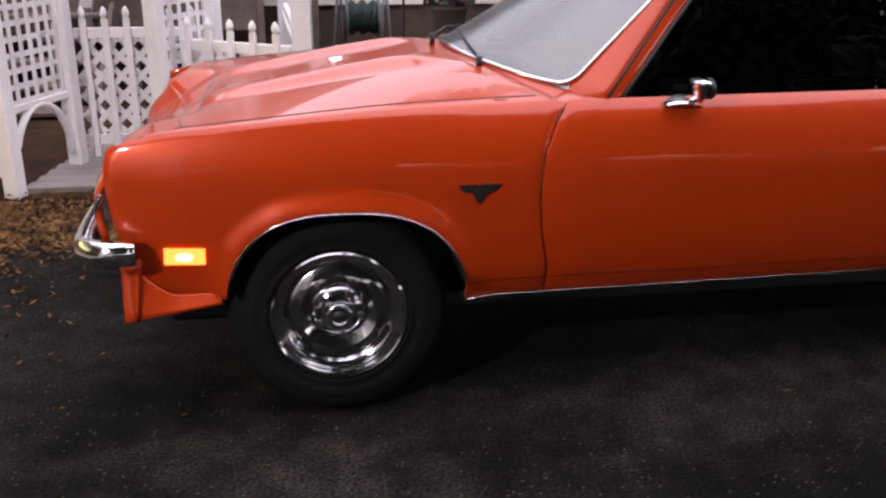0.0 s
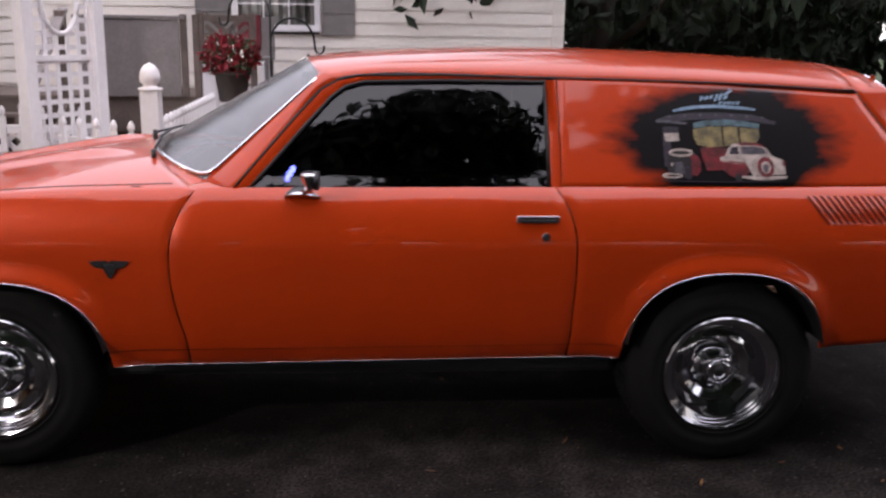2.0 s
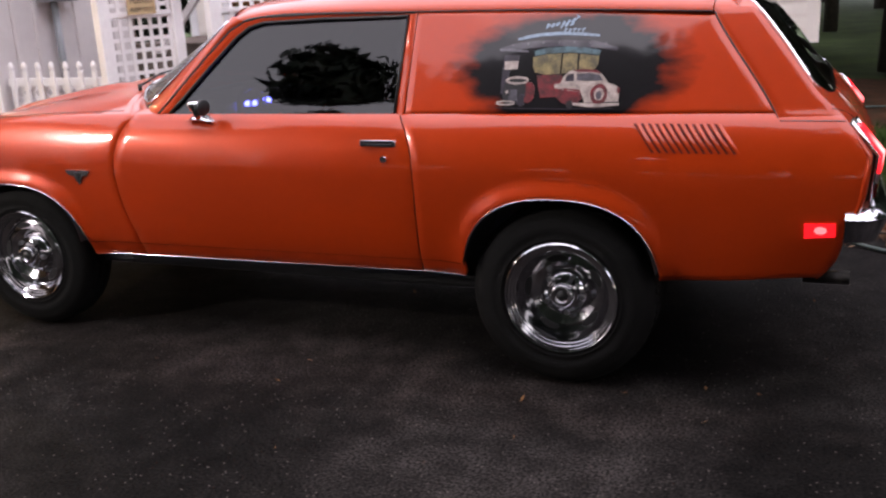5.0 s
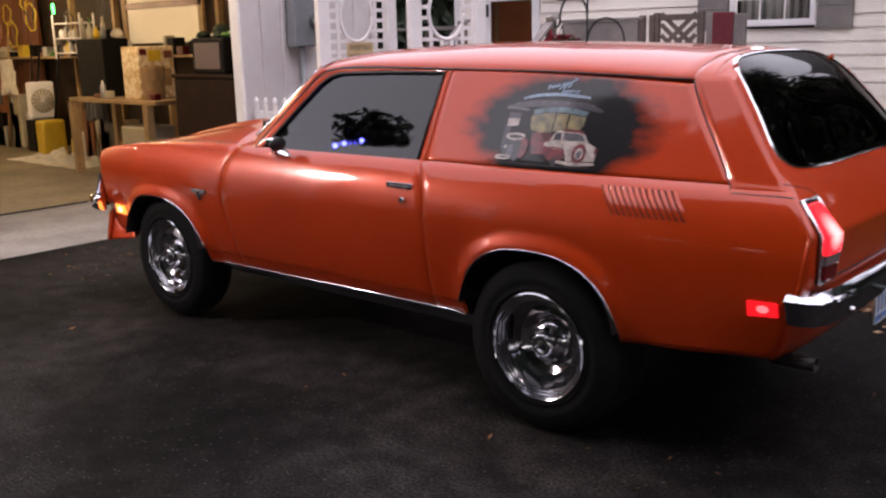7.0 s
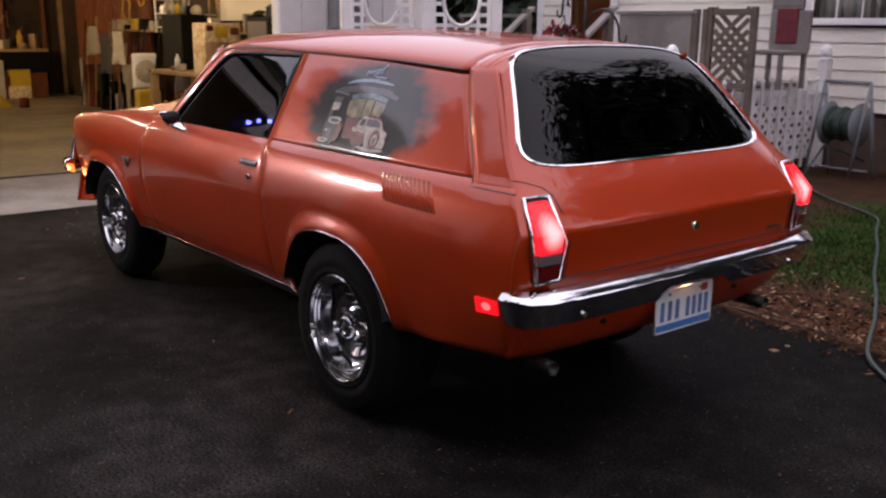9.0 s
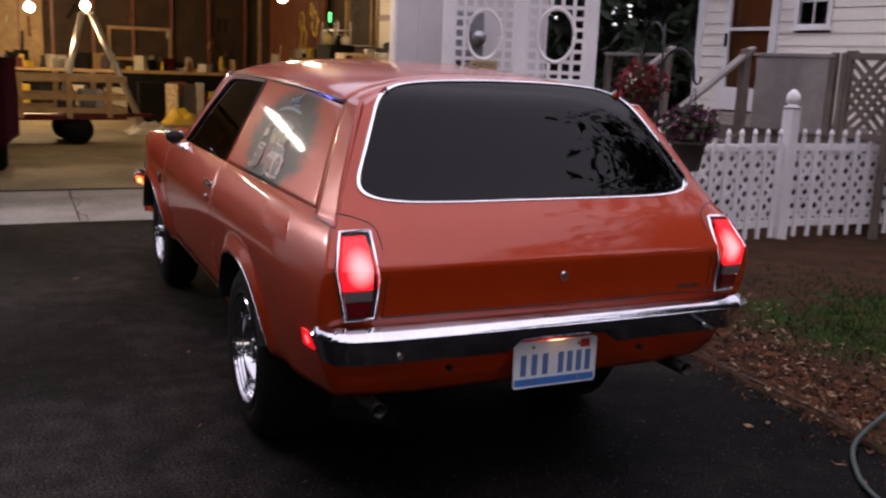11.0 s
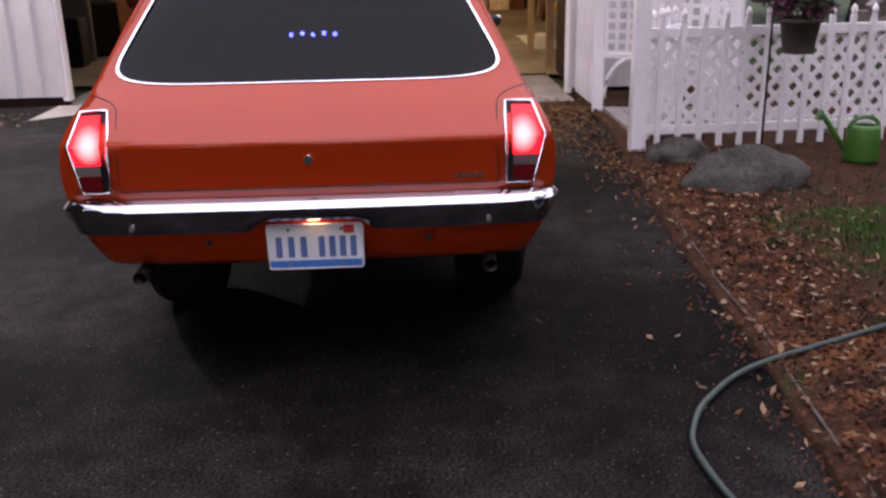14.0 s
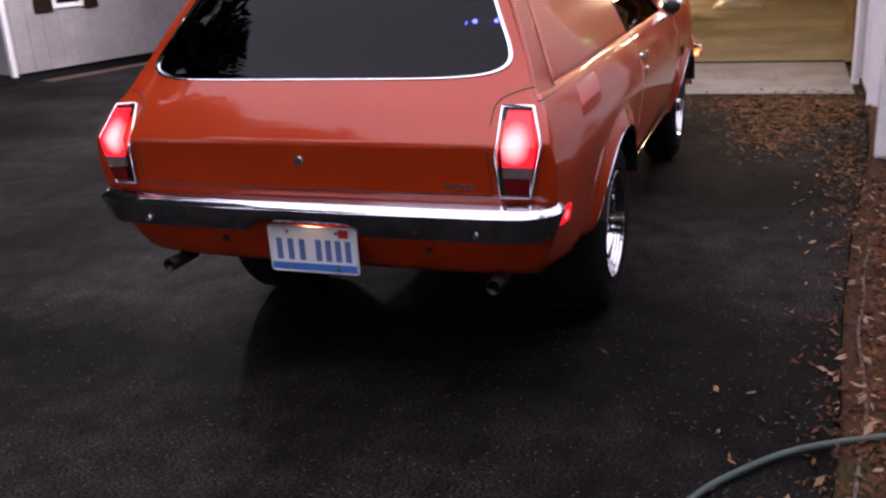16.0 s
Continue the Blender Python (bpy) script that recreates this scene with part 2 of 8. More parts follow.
def asphalt():
    m = mat("asphalt", (0.052, 0.048, 0.048), 0.80, 0, 0, 1, spec=0.05)
    n, l = m.node_tree.nodes, m.node_tree.links
    p = n["Principled BSDF"]
    tc = n.new("ShaderNodeTexCoord")
    big, mid, fine = (n.new("ShaderNodeTexNoise") for _ in range(3))
    for t, s, d in ((big, 0.8, 5), (mid, 7.0, 5), (fine, 95.0, 3)):
        t.inputs["Scale"].default_value, t.inputs["Detail"].default_value = s, d
        l.new(tc.outputs["Object"], t.inputs["Vector"])
    r1, r2, r3 = (n.new("ShaderNodeValToRGB") for _ in range(3))
    for r, a, b, lo, hi in ((r1, 0.40, 0.68, 0.0028, 0.0135), (r2, 0.36, 0.68, 0.62, 1.45), (r3, 0.36, 0.66, 0.25, 3.0)):
        r.color_ramp.elements[0].position, r.color_ramp.elements[1].position = a, b
        r.color_ramp.elements[0].color, r.color_ramp.elements[1].color = (lo, lo * 0.955, lo * 0.935, 1), (hi, hi * 0.955, hi * 0.935, 1)
    for t, r in ((big, r1), (mid, r2), (fine, r3)):
        l.new(t.outputs[0], r.inputs[0])
    a, b = n.new("ShaderNodeMixRGB"), n.new("ShaderNodeMixRGB")
    for x in (a, b):
        x.blend_type = "MULTIPLY"
        x.inputs[0].default_value = 1
    l.new(r1.outputs[0], a.inputs[1])
    l.new(r2.outputs[0], a.inputs[2])
    l.new(a.outputs[0], b.inputs[1])
    l.new(r3.outputs[0], b.inputs[2])
    l.new(b.outputs[0], p.inputs["Base Color"])
    # worn strip beside the parked car, where the sealing has gone and the stone shows
    sx = n.new("ShaderNodeSeparateXYZ")
    l.new(tc.outputs["Object"], sx.inputs[0])
    wob, rag = n.new("ShaderNodeTexNoise"), n.new("ShaderNodeTexNoise")
    for t, s in ((wob, 1.3), (rag, 5.0)):
        t.inputs["Scale"].default_value, t.inputs["Detail"].default_value = s, 6
        l.new(tc.outputs["Object"], t.inputs["Vector"])

    def ma(op, a, b, c=None):
        q = n.new("ShaderNodeMath")
        q.operation = op
        for i, v in enumerate((a, b, c)):
            if v is None:
                continue
            if isinstance(v, (int, float)):
                q.inputs[i].default_value = v
            else:
                l.new(v, q.inputs[i])
        return q.outputs[0]
    dy = ma("ABSOLUTE", ma("ADD", ma("MULTIPLY_ADD", wob.outputs[0], 0.5, -0.25), ma("SUBTRACT", sx.outputs[1], 2.50)), 0)
    dx = ma("MULTIPLY", ma("ABSOLUTE", ma("SUBTRACT", sx.outputs[0], 1.2), 0), 0.18)
    d = ma("ADD", ma("ADD", dy, dx), ma("MULTIPLY_ADD", rag.outputs[0], 0.8, -0.4))
    wr = n.new("ShaderNodeMapRange")
    wr.inputs["From Min"].default_value, wr.inputs["From Max"].default_value = 0.12, 0.55
    wr.inputs["To Min"].default_value, wr.inputs["To Max"].default_value = 1.0, 0.0
    l.new(d, wr.inputs["Value"])
    gr = n.new("ShaderNodeMixRGB")
    gr.blend_type = "MULTIPLY"
    gr.inputs[2].default_value = (1.7, 1.55, 1.5, 1)
    l.new(wr.outputs[0], gr.inputs[0])
    l.new(b.outputs[0], gr.inputs[1])
    # pale stone flecks and crumbs where the sealing is thin
    vo, thin = n.new("ShaderNodeTexVoronoi"), n.new("ShaderNodeTexNoise")
    vo.inputs["Scale"].default_value = 55
    thin.inputs["Scale"].default_value, thin.inputs["Detail"].default_value = 2.4, 7
    for t in (vo, thin):
        l.new(tc.outputs["Object"], t.inputs["Vector"])
    near = n.new("ShaderNodeMapRange")
    near.inputs["From Min"].default_value, near.inputs["From Max"].default_value = 0.10, 0.26
    near.inputs["To Min"].default_value, near.inputs["To Max"].default_value = 1.0, 0.0
    l.new(vo.outputs["Distance"], near.inputs["Value"])
    pick = n.new("ShaderNodeSeparateColor")
    l.new(vo.outputs["Color"], pick.inputs[0])
    few = ma("GREATER_THAN", ma("ADD", pick.outputs[0], ma("MULTIPLY", thin.outputs[0], 0.55)), 1.10)
    fl = n.new("ShaderNodeMixRGB")
    fl.inputs[2].default_value = (0.085, 0.074, 0.068, 1)
    l.new(ma("MULTIPLY", few, near.outputs[0]), fl.inputs[0])
    l.new(gr.outputs[0], fl.inputs[1])
    l.new(fl.outputs[0], p.inputs["Base Color"])
    bp = n.new("ShaderNodeBump")
    bp.inputs["Strength"].default_value, bp.inputs["Distance"].default_value = 0.55, 0.006
    l.new(ma("ADD", fine.outputs[0], ma("MULTIPLY", mid.outputs[0], 1.5)), bp.inputs["Height"])
    l.new(bp.outputs[0], p.inputs["Normal"])
    return m


ASPHALT = asphalt()
SOIL = mat("mulch_soil", (0.062, 0.027, 0.014), 0.9, 0, 0.6, 5, 0.6, 45, color2=(0.026, 0.017, 0.009), spec=0.1)
LAWN = mat("lawn", (0.045, 0.072, 0.018), 0.9, 0, 0.5, 1.2, 0.5, 30, spec=0.15)


# ---- mesh helpers ----
def box(bm, x0, x1, y0, y1, z0, z1, bev=0.0, m=None):
    vs = [bm.verts.new(v) for v in ((x0, y0, z0), (x1, y0, z0), (x1, y1, z0), (x0, y1, z0), (x0, y0, z1), (x1, y0, z1), (x1, y1, z1), (x0, y1, z1))]
    if m is not None:
        for v in vs:
            v.co = m @ v.co
    fs = [bm.faces.new([vs[i] for i in f]) for f in ((3, 2, 1, 0), (4, 5, 6, 7), (0, 1, 5, 4), (1, 2, 6, 5), (2, 3, 7, 6), (3, 0, 4, 7))]
    if bev > 0:
        es = list({e for f in fs for e in f.edges})
        bmesh.ops.bevel(bm, geom=es, offset=bev, segments=2, affect="EDGES", profile=0.5)
    return vs


def rod(bm, p, q, r, n=10, r2=None):
    """A capped round bar from p to q."""
    p, q = Vector(p), Vector(q)
    r2 = r if r2 is None else r2
    z = (q - p).normalized()
    x = z.orthogonal().normalized()
    y = z.cross(x)
    a, b = [], []
    for i in range(n):
        w = 2 * math.pi * i / n
        d = x * math.cos(w) + y * math.sin(w)
        a.append(bm.verts.new(p + d * r))
        b.append(bm.verts.new(q + d * r2))
    for i in range(n):
        f = bm.faces.new((a[i], a[(i + 1) % n], b[(i + 1) % n], b[i]))
        f.smooth = True
    bm.faces.new(a[::-1])
    bm.faces.new(b)


def tube(bm, pts, r, n=8):
    """A round tube along a run of points."""
    pts = [Vector(p) for p in pts]
    rings = []
    ref = Vector((0.13, 0.31, 0.94))
    for i, p in enumerate(pts):
        d = (pts[min(i + 1, len(pts) - 1)] - pts[max(i - 1, 0)]).normalized()
        x = d.cross(ref).normalized()
        y = d.cross(x)
        rings.append([bm.verts.new(p + (x * math.cos(2 * math.pi * k / n) + y * math.sin(2 * math.pi * k / n)) * r) for k in range(n)])
    for a, b in zip(rings, rings[1:]):
        for k in range(n):
            bm.faces.new((a[k], a[(k + 1) % n], b[(k + 1) % n], b[k])).smooth = True
    bm.faces.new(rings[0][::-1])
    bm.faces.new(rings[-1])


def spin(bm, prof, c, axis="y", n=40, sign=1):
    """A turned solid: prof rows of (radius, offset along the axis) round the centre c."""
    rings = []
    for r, o in prof:
        ring = []
        for k in range(n):
            w = 2 * math.pi * k / n
            a, b = r * math.cos(w), r * math.sin(w)
            v = (a, o * sign, b) if axis == "y" else ((a, b, o * sign) if axis == "z" else (o * sign, a, b))
            ring.append(bm.verts.new(Vector(c) + Vector(v)))
        rings.append(ring)
    for a, b in zip(rings, rings[1:]):
        for k in range(n):
            bm.faces.new((a[k], a[(k + 1) % n], b[(k + 1) % n], b[k])).smooth = True
    return rings


def sheet(bm, f, nu, nv, smooth=True, flip=False):
    """A grid of (nu + 1) x (nv + 1) points f(u, v), u and v from 0 to 1."""
    g = [[bm.verts.new(f(i / nu, j / nv)) for j in range(nv + 1)] for i in range(nu + 1)]
    for i in range(nu):
        for j in range(nv):
            q = [g[i][j], g[i + 1][j], g[i + 1][j + 1], g[i][j + 1]]
            bm.faces.new(q[::-1] if flip else q).smooth = smooth
    return g


def obj(name, bm, material, parent=None, label=""):
    bmesh.ops.recalc_face_normals(bm, faces=bm.faces)
    return link(name, bm, material, parent, label)


def link(name, bm, material, parent=None, label=""):
    me = bpy.data.meshes.new(name)
    bm.to_mesh(me)
    bm.free()
    me.materials.append(material)
    ob = new(name, me)
    if parent is not None:
        ob.parent = parent
    if label:
        ob["label"] = label
    return ob


part = obj


def thing(name, label, category, group="", kind="", at=(0, 0, 0)):
    ob = new(name)
    ob.empty_display_size = 0.1
    ob.matrix_world = Matrix.Translation(at)
    return tagged(ob, label, category, group, kind)


def B():
    return bmesh.new()


def bx(name, dims, material, parent=None, bev=0.0, label="", m=None):
    bm = B()
    box(bm, *dims, bev, m)
    return obj(name, bm, material, parent, label)


def lerp(a, b, t):
    return a + (b - a) * t


def curve(pts):
    """Smooth run through (s, value) rows."""
    s = [p[0] for p in pts]
    v = [p[1] for p in pts]

    def f(x):
        if x <= s[0]:
            return v[0]
        if x >= s[-1]:
            return v[-1]
        i = max(k for k in range(len(s)) if s[k] <= x)
        i = min(i, len(s) - 2)
        t = (x - s[i]) / (s[i + 1] - s[i])
        def slope(k):
            a, b = max(k - 1, 0), min(k + 1, len(s) - 1)
            return (v[b] - v[a]) / (s[b] - s[a])
        h = s[i + 1] - s[i]
        t2, t3 = t * t, t * t * t
        return (2 * t3 - 3 * t2 + 1) * v[i] + (t3 - 2 * t2 + t) * h * slope(i) + (-2 * t3 + 3 * t2) * v[i + 1] + (t3 - t2) * h * slope(i + 1)
    return f


def bump01(x, a, b):
    t = min(1, max(0, (x - a) / (b - a)))
    return t * t * (3 - 2 * t)


# ---- the car: its surface as half width over length and height ----
Y0 = 3.392
AX = ((0.09, 0.345, 0.352, 0.385), (2.595, 0.36, 0.362, 0.362))  # centre, height over it, reach behind it
ARCH = 2.5
HALF = curve([(0.36, 0.705), (0.42, 0.726), (0.445, 0.742), (0.55, 0.770), (0.66, 0.788), (0.76, 0.797), (0.82, 0.797), (0.88, 0.786), (0.94, 0.765), (0.985, 0.740),
              (1.005, 0.720), (1.03, 0.708), (1.20, 0.622), (1.36, 0.535), (1.40, 0.51)])
GUTTER = curve([(1.05, 1.31), (1.2, 1.35), (1.3, 1.368), (1.45, 1.377), (1.98, 1.369), (2.6, 1.357), (3.085, 1.336), (3.3, 1.325)])
TOP = curve([(1.05, 1.41), (1.24, 1.436), (1.57, 1.455), (2.02, 1.466), (2.6, 1.452), (3.1, 1.424), (3.3, 1.40)])
REAR = curve([(0.45, 3.50), (0.52, 3.548), (0.58, 3.565), (0.66, 3.58), (0.72, 3.612), (0.80, 3.624), (0.884, 3.634), (0.892, 3.631), (0.985, 3.558), (1.08, 3.465), (1.25, 3.335), (1.36, 3.235), (1.43, 3.12)])
HOODEDGE = curve([(-0.6, 0.885), (-0.52, 0.915), (-0.4, 0.934), (-0.065, 0.962), (0.263, 0.981), (0.6, 0.989), (0.80, 0.995)])
DOOR_F = curve([(0.36, 0.735), (0.478, 0.732), (0.585, 0.709), (0.718, 0.695), (0.83, 0.701), (0.931, 0.736), (0.995, 0.781)])
DOOR_R = curve([(0.36, 2.045), (0.517, 2.05), (0.84, 2.05), (0.944, 2.022), (1.004, 1.985)])
NOSE = curve([(0.36, -0.53), (0.55, -0.54), (0.70, -0.566), (0.82, -0.575), (0.90, -0.555), (0.94, -0.50)])


def arch_far(a, x, z):
    """How far a point of the flank lies outside a wheel arch; the arches are squarer than a circle."""
    cx, cz, r, back = a
    dx = abs(x - cx) * r / (back if x > cx else r)
    return (dx ** ARCH + abs(z - cz) ** ARCH) ** (1 / ARCH) - r


def arch_point(a, w, grow=0.0):
    cx, cz, r, back = a
    c, d = math.cos(w), math.sin(w)
    reach = (back if c > 0 else r) + grow
    return cx + reach * math.copysign(abs(c) ** (2 / ARCH), c), cz + (r + grow) * math.copysign(abs(d) ** (2 / ARCH), d)


def half(x, z):
    v = HALF(z)
    if x < 0.1:
        v -= 0.055 * ((0.1 - x) / 0.68) ** 2
    if x > 2.9:
        v -= 0.022 * ((x - 2.9) / 0.7) ** 2
        v -= 0.05 * bump01(x, 3.2, 3.6) * (1 - bump01(z, 0.40, 0.64))
    for a in AX:
        d = arch_far(a, x, z)
        if -0.05 < d < 0.075:
            v += 0.024 * (1 - bump01(d, 0.0, 0.075))
    return v


def on_side(x, z, out=0.0, s=1):
    return Vector((x, Y0 - s * (half(x, z) + out), z))


def roof_z(x, u):
    return GUTTER(x) + (TOP(x) - GUTTER(x)) * max(0.0, 1 - abs(u) ** 3.0) ** 0.75


def on_rear(v, z, out=0.0):
    w = half(3.5, z)
    return Vector((REAR(z) - 0.038 * abs(v / w) ** 5 + out, Y0 - v, z))


def sill(x):
    return 0.376 + 0.013 * max(0, x - 0.5) if x < 2.6 else lerp(0.435, 0.465, bump01(x, 2.95, 3.55))


def low(x):
    z = sill(x) if x > 0 else 0.415
    for cx, cz, r, back in AX:
        reach = back if x > cx else r
        if abs(x - cx) < reach:
            z = max(z, cz + r * (1 - (abs(x - cx) / reach) ** ARCH) ** (1 / ARCH))
    return z


def arch_xs(a, b, n, wheel=None):
    xs = list(np.linspace(a, b, n))
    if wheel is not None:
        cx, cz, r, back = AX[wheel]
        xs = [x for x in xs if x < cx - r - 0.012 or x > cx + back + 0.012]
        xs += [arch_point(AX[wheel], math.pi * k / 44)[0] for k in range(1, 44)] + [cx - r * 1.0005, cx - r * 1.004, cx + back * 1.0005, cx + back * 1.004]
    return sorted(xs)


def side_panel(xs, top, shift, rows=20, s=1, bottom=low):
    """A body panel over columns xs, from bottom(x) to top(x); shift(X, z) bends its ends along the seams."""
    bm = B()
    g = []
    for X in xs:
        col = []
        for k in range(rows + 1):
            w = k / rows
            z = lerp(bottom(X), top(X), w)
            x = X + shift(X, z)
            col.append(bm.verts.new(on_side(x, z, 0, s)))
        g.append(col)
    for a, b in zip(g, g[1:]):
        for k in range(rows):
            bm.faces.new((a[k], b[k], b[k + 1], a[k + 1])).smooth = True
    return bm


def skin(name, bm, material, parent, thick=0.012, label=""):
    bmesh.ops.recalc_face_normals(bm, faces=bm.faces)
    bm.normal_update()
    mid = Vector((1.5, Y0, 0.7))
    if sum((f.calc_center_median() - mid).normalized().dot(f.normal) * f.calc_area() for f in bm.faces) < 0:
        bmesh.ops.reverse_faces(bm, faces=bm.faces)
    ob = link(name, bm, material, parent, label)
    md = ob.modifiers.new("thickness", "SOLIDIFY")
    md.thickness, md.offset = thick, -1
    if material in (TINT, TINT_R, SCREEN):
        ob.data.materials.append(INNER)
        md.material_offset, md.material_offset_rim = 1, 1
    ob.modifiers.new("weighted", "WEIGHTED_NORMAL").weight = 100
    return ob


def patch(outline, out, s=1, n=1):
    """A thin raised shape on the flank from an outline of (x, z)."""
    bm = B()
    lo = [bm.verts.new(on_side(x, z, 0.0002, s)) for x, z in outline]
    hi = [bm.verts.new(on_side(x, z, out, s)) for x, z in outline]
    bm.faces.new(hi)
    for i in range(len(lo)):
        j = (i + 1) % len(lo)
        bm.faces.new((lo[i], lo[j], hi[j], hi[i]))
    return bm


def slats(outline, out, s=1):
    """A narrow raised strip on the flank, of an even outline walked up one side and back down the other."""
    bm = B()
    n = len(outline) // 2
    rows = [[bm.verts.new(on_side(*outline[i], o, s)) for i in (k, 2 * n - 1 - k) for o in (0.0, out)] for k in range(n)]
    for a, b in zip(rows, rows[1:]):
        bm.faces.new((a[1], b[1], b[3], a[3]))
        bm.faces.new((a[0], b[0], b[1], a[1]))
        bm.faces.new((a[3], b[3], b[2], a[2]))
    return bm


def mural_paint():
    """Orange paint with a soft-edged black airbrushed cloud on the panel behind the door."""
    m = PAINT.copy()
    m.name = "orange_paint_with_airbrushed_cloud"
    n, l = m.node_tree.nodes, m.node_tree.links
    p = n["Principled BSDF"]
    src = p.inputs["Base Color"].links[0].from_socket
    tc = n.new("ShaderNodeTexCoord")
    mp = n.new("ShaderNodeMapping")
    mp.inputs["Location"].default_value = (-2.61 / 0.42, 0, -1.155 / 0.215)
    mp.inputs["Scale"].default_value = (1 / 0.42, 0, 1 / 0.215)
    l.new(tc.outputs["Object"], mp.inputs[0])
    ln = n.new("ShaderNodeVectorMath")
    ln.operation = "LENGTH"
    l.new(mp.outputs[0], ln.inputs[0])
    st = n.new("ShaderNodeMapping")
    st.inputs["Scale"].default_value = (4, 1, 11)
    l.new(tc.outputs["Object"], st.inputs[0])
    ns = n.new("ShaderNodeTexNoise")
    ns.inputs["Scale"].default_value, ns.inputs["Detail"].default_value = 1.6, 4
    l.new(st.outputs[0], ns.inputs["Vector"])
    ad = n.new("ShaderNodeMath")
    ad.operation = "MULTIPLY_ADD"
    ad.inputs[1].default_value = 0.55
    l.new(ns.outputs[0], ad.inputs[0])
    l.new(ln.outputs["Value"], ad.inputs[2])
    r = n.new("ShaderNodeValToRGB")
    r.color_ramp.elements[0].position, r.color_ramp.elements[1].position = 0.66, 0.83
    sc = n.new("ShaderNodeMath")
    sc.operation = "MULTIPLY"
    sc.inputs[1].default_value = 0.62
    l.new(ad.outputs[0], sc.inputs[0])
    l.new(sc.outputs[0], r.inputs[0])
    mx = n.new("ShaderNodeMixRGB")
    mx.inputs[1].default_value = (0.004, 0.003, 0.004, 1)
    l.new(r.outputs[0], mx.inputs[0])
    l.new(src, mx.inputs[2])
    l.new(mx.outputs[0], p.inputs["Base Color"])
    return m


MURAL = mural_paint()
M_BLUE = mat("mural_pale_blue", (0.20, 0.30, 0.42), 0.35, 0, 0.5, 60, coat=1)
M_TEAL = mat("mural_teal", (0.075, 0.14, 0.17), 0.35, 0, 0.7, 40, coat=1)
M_CREAM = mat("mural_cream", (0.26, 0.20, 0.075), 0.35, 0, 0.7, 28, coat=1, color2=(0.07, 0.06, 0.03))
M_RED = mat("mural_red", (0.17, 0.006, 0.012), 0.35, 0, 0.75, 35, coat=1)
M_WHITE = mat("mural_white", (0.48, 0.40, 0.36), 0.35, 0, 0.55, 40, coat=1)
M_DARK = mat("mural_dark", (0.020, 0.011, 0.026), 0.35, 0, 0.6, 50, coat=1)
M_BLACK = mat("mural_black", (0.004, 0.003, 0.004), 0.35, coat=1)
M_GREY = mat("mural_grey", (0.085, 0.075, 0.095), 0.35, 0, 0.6, 45, coat=1)


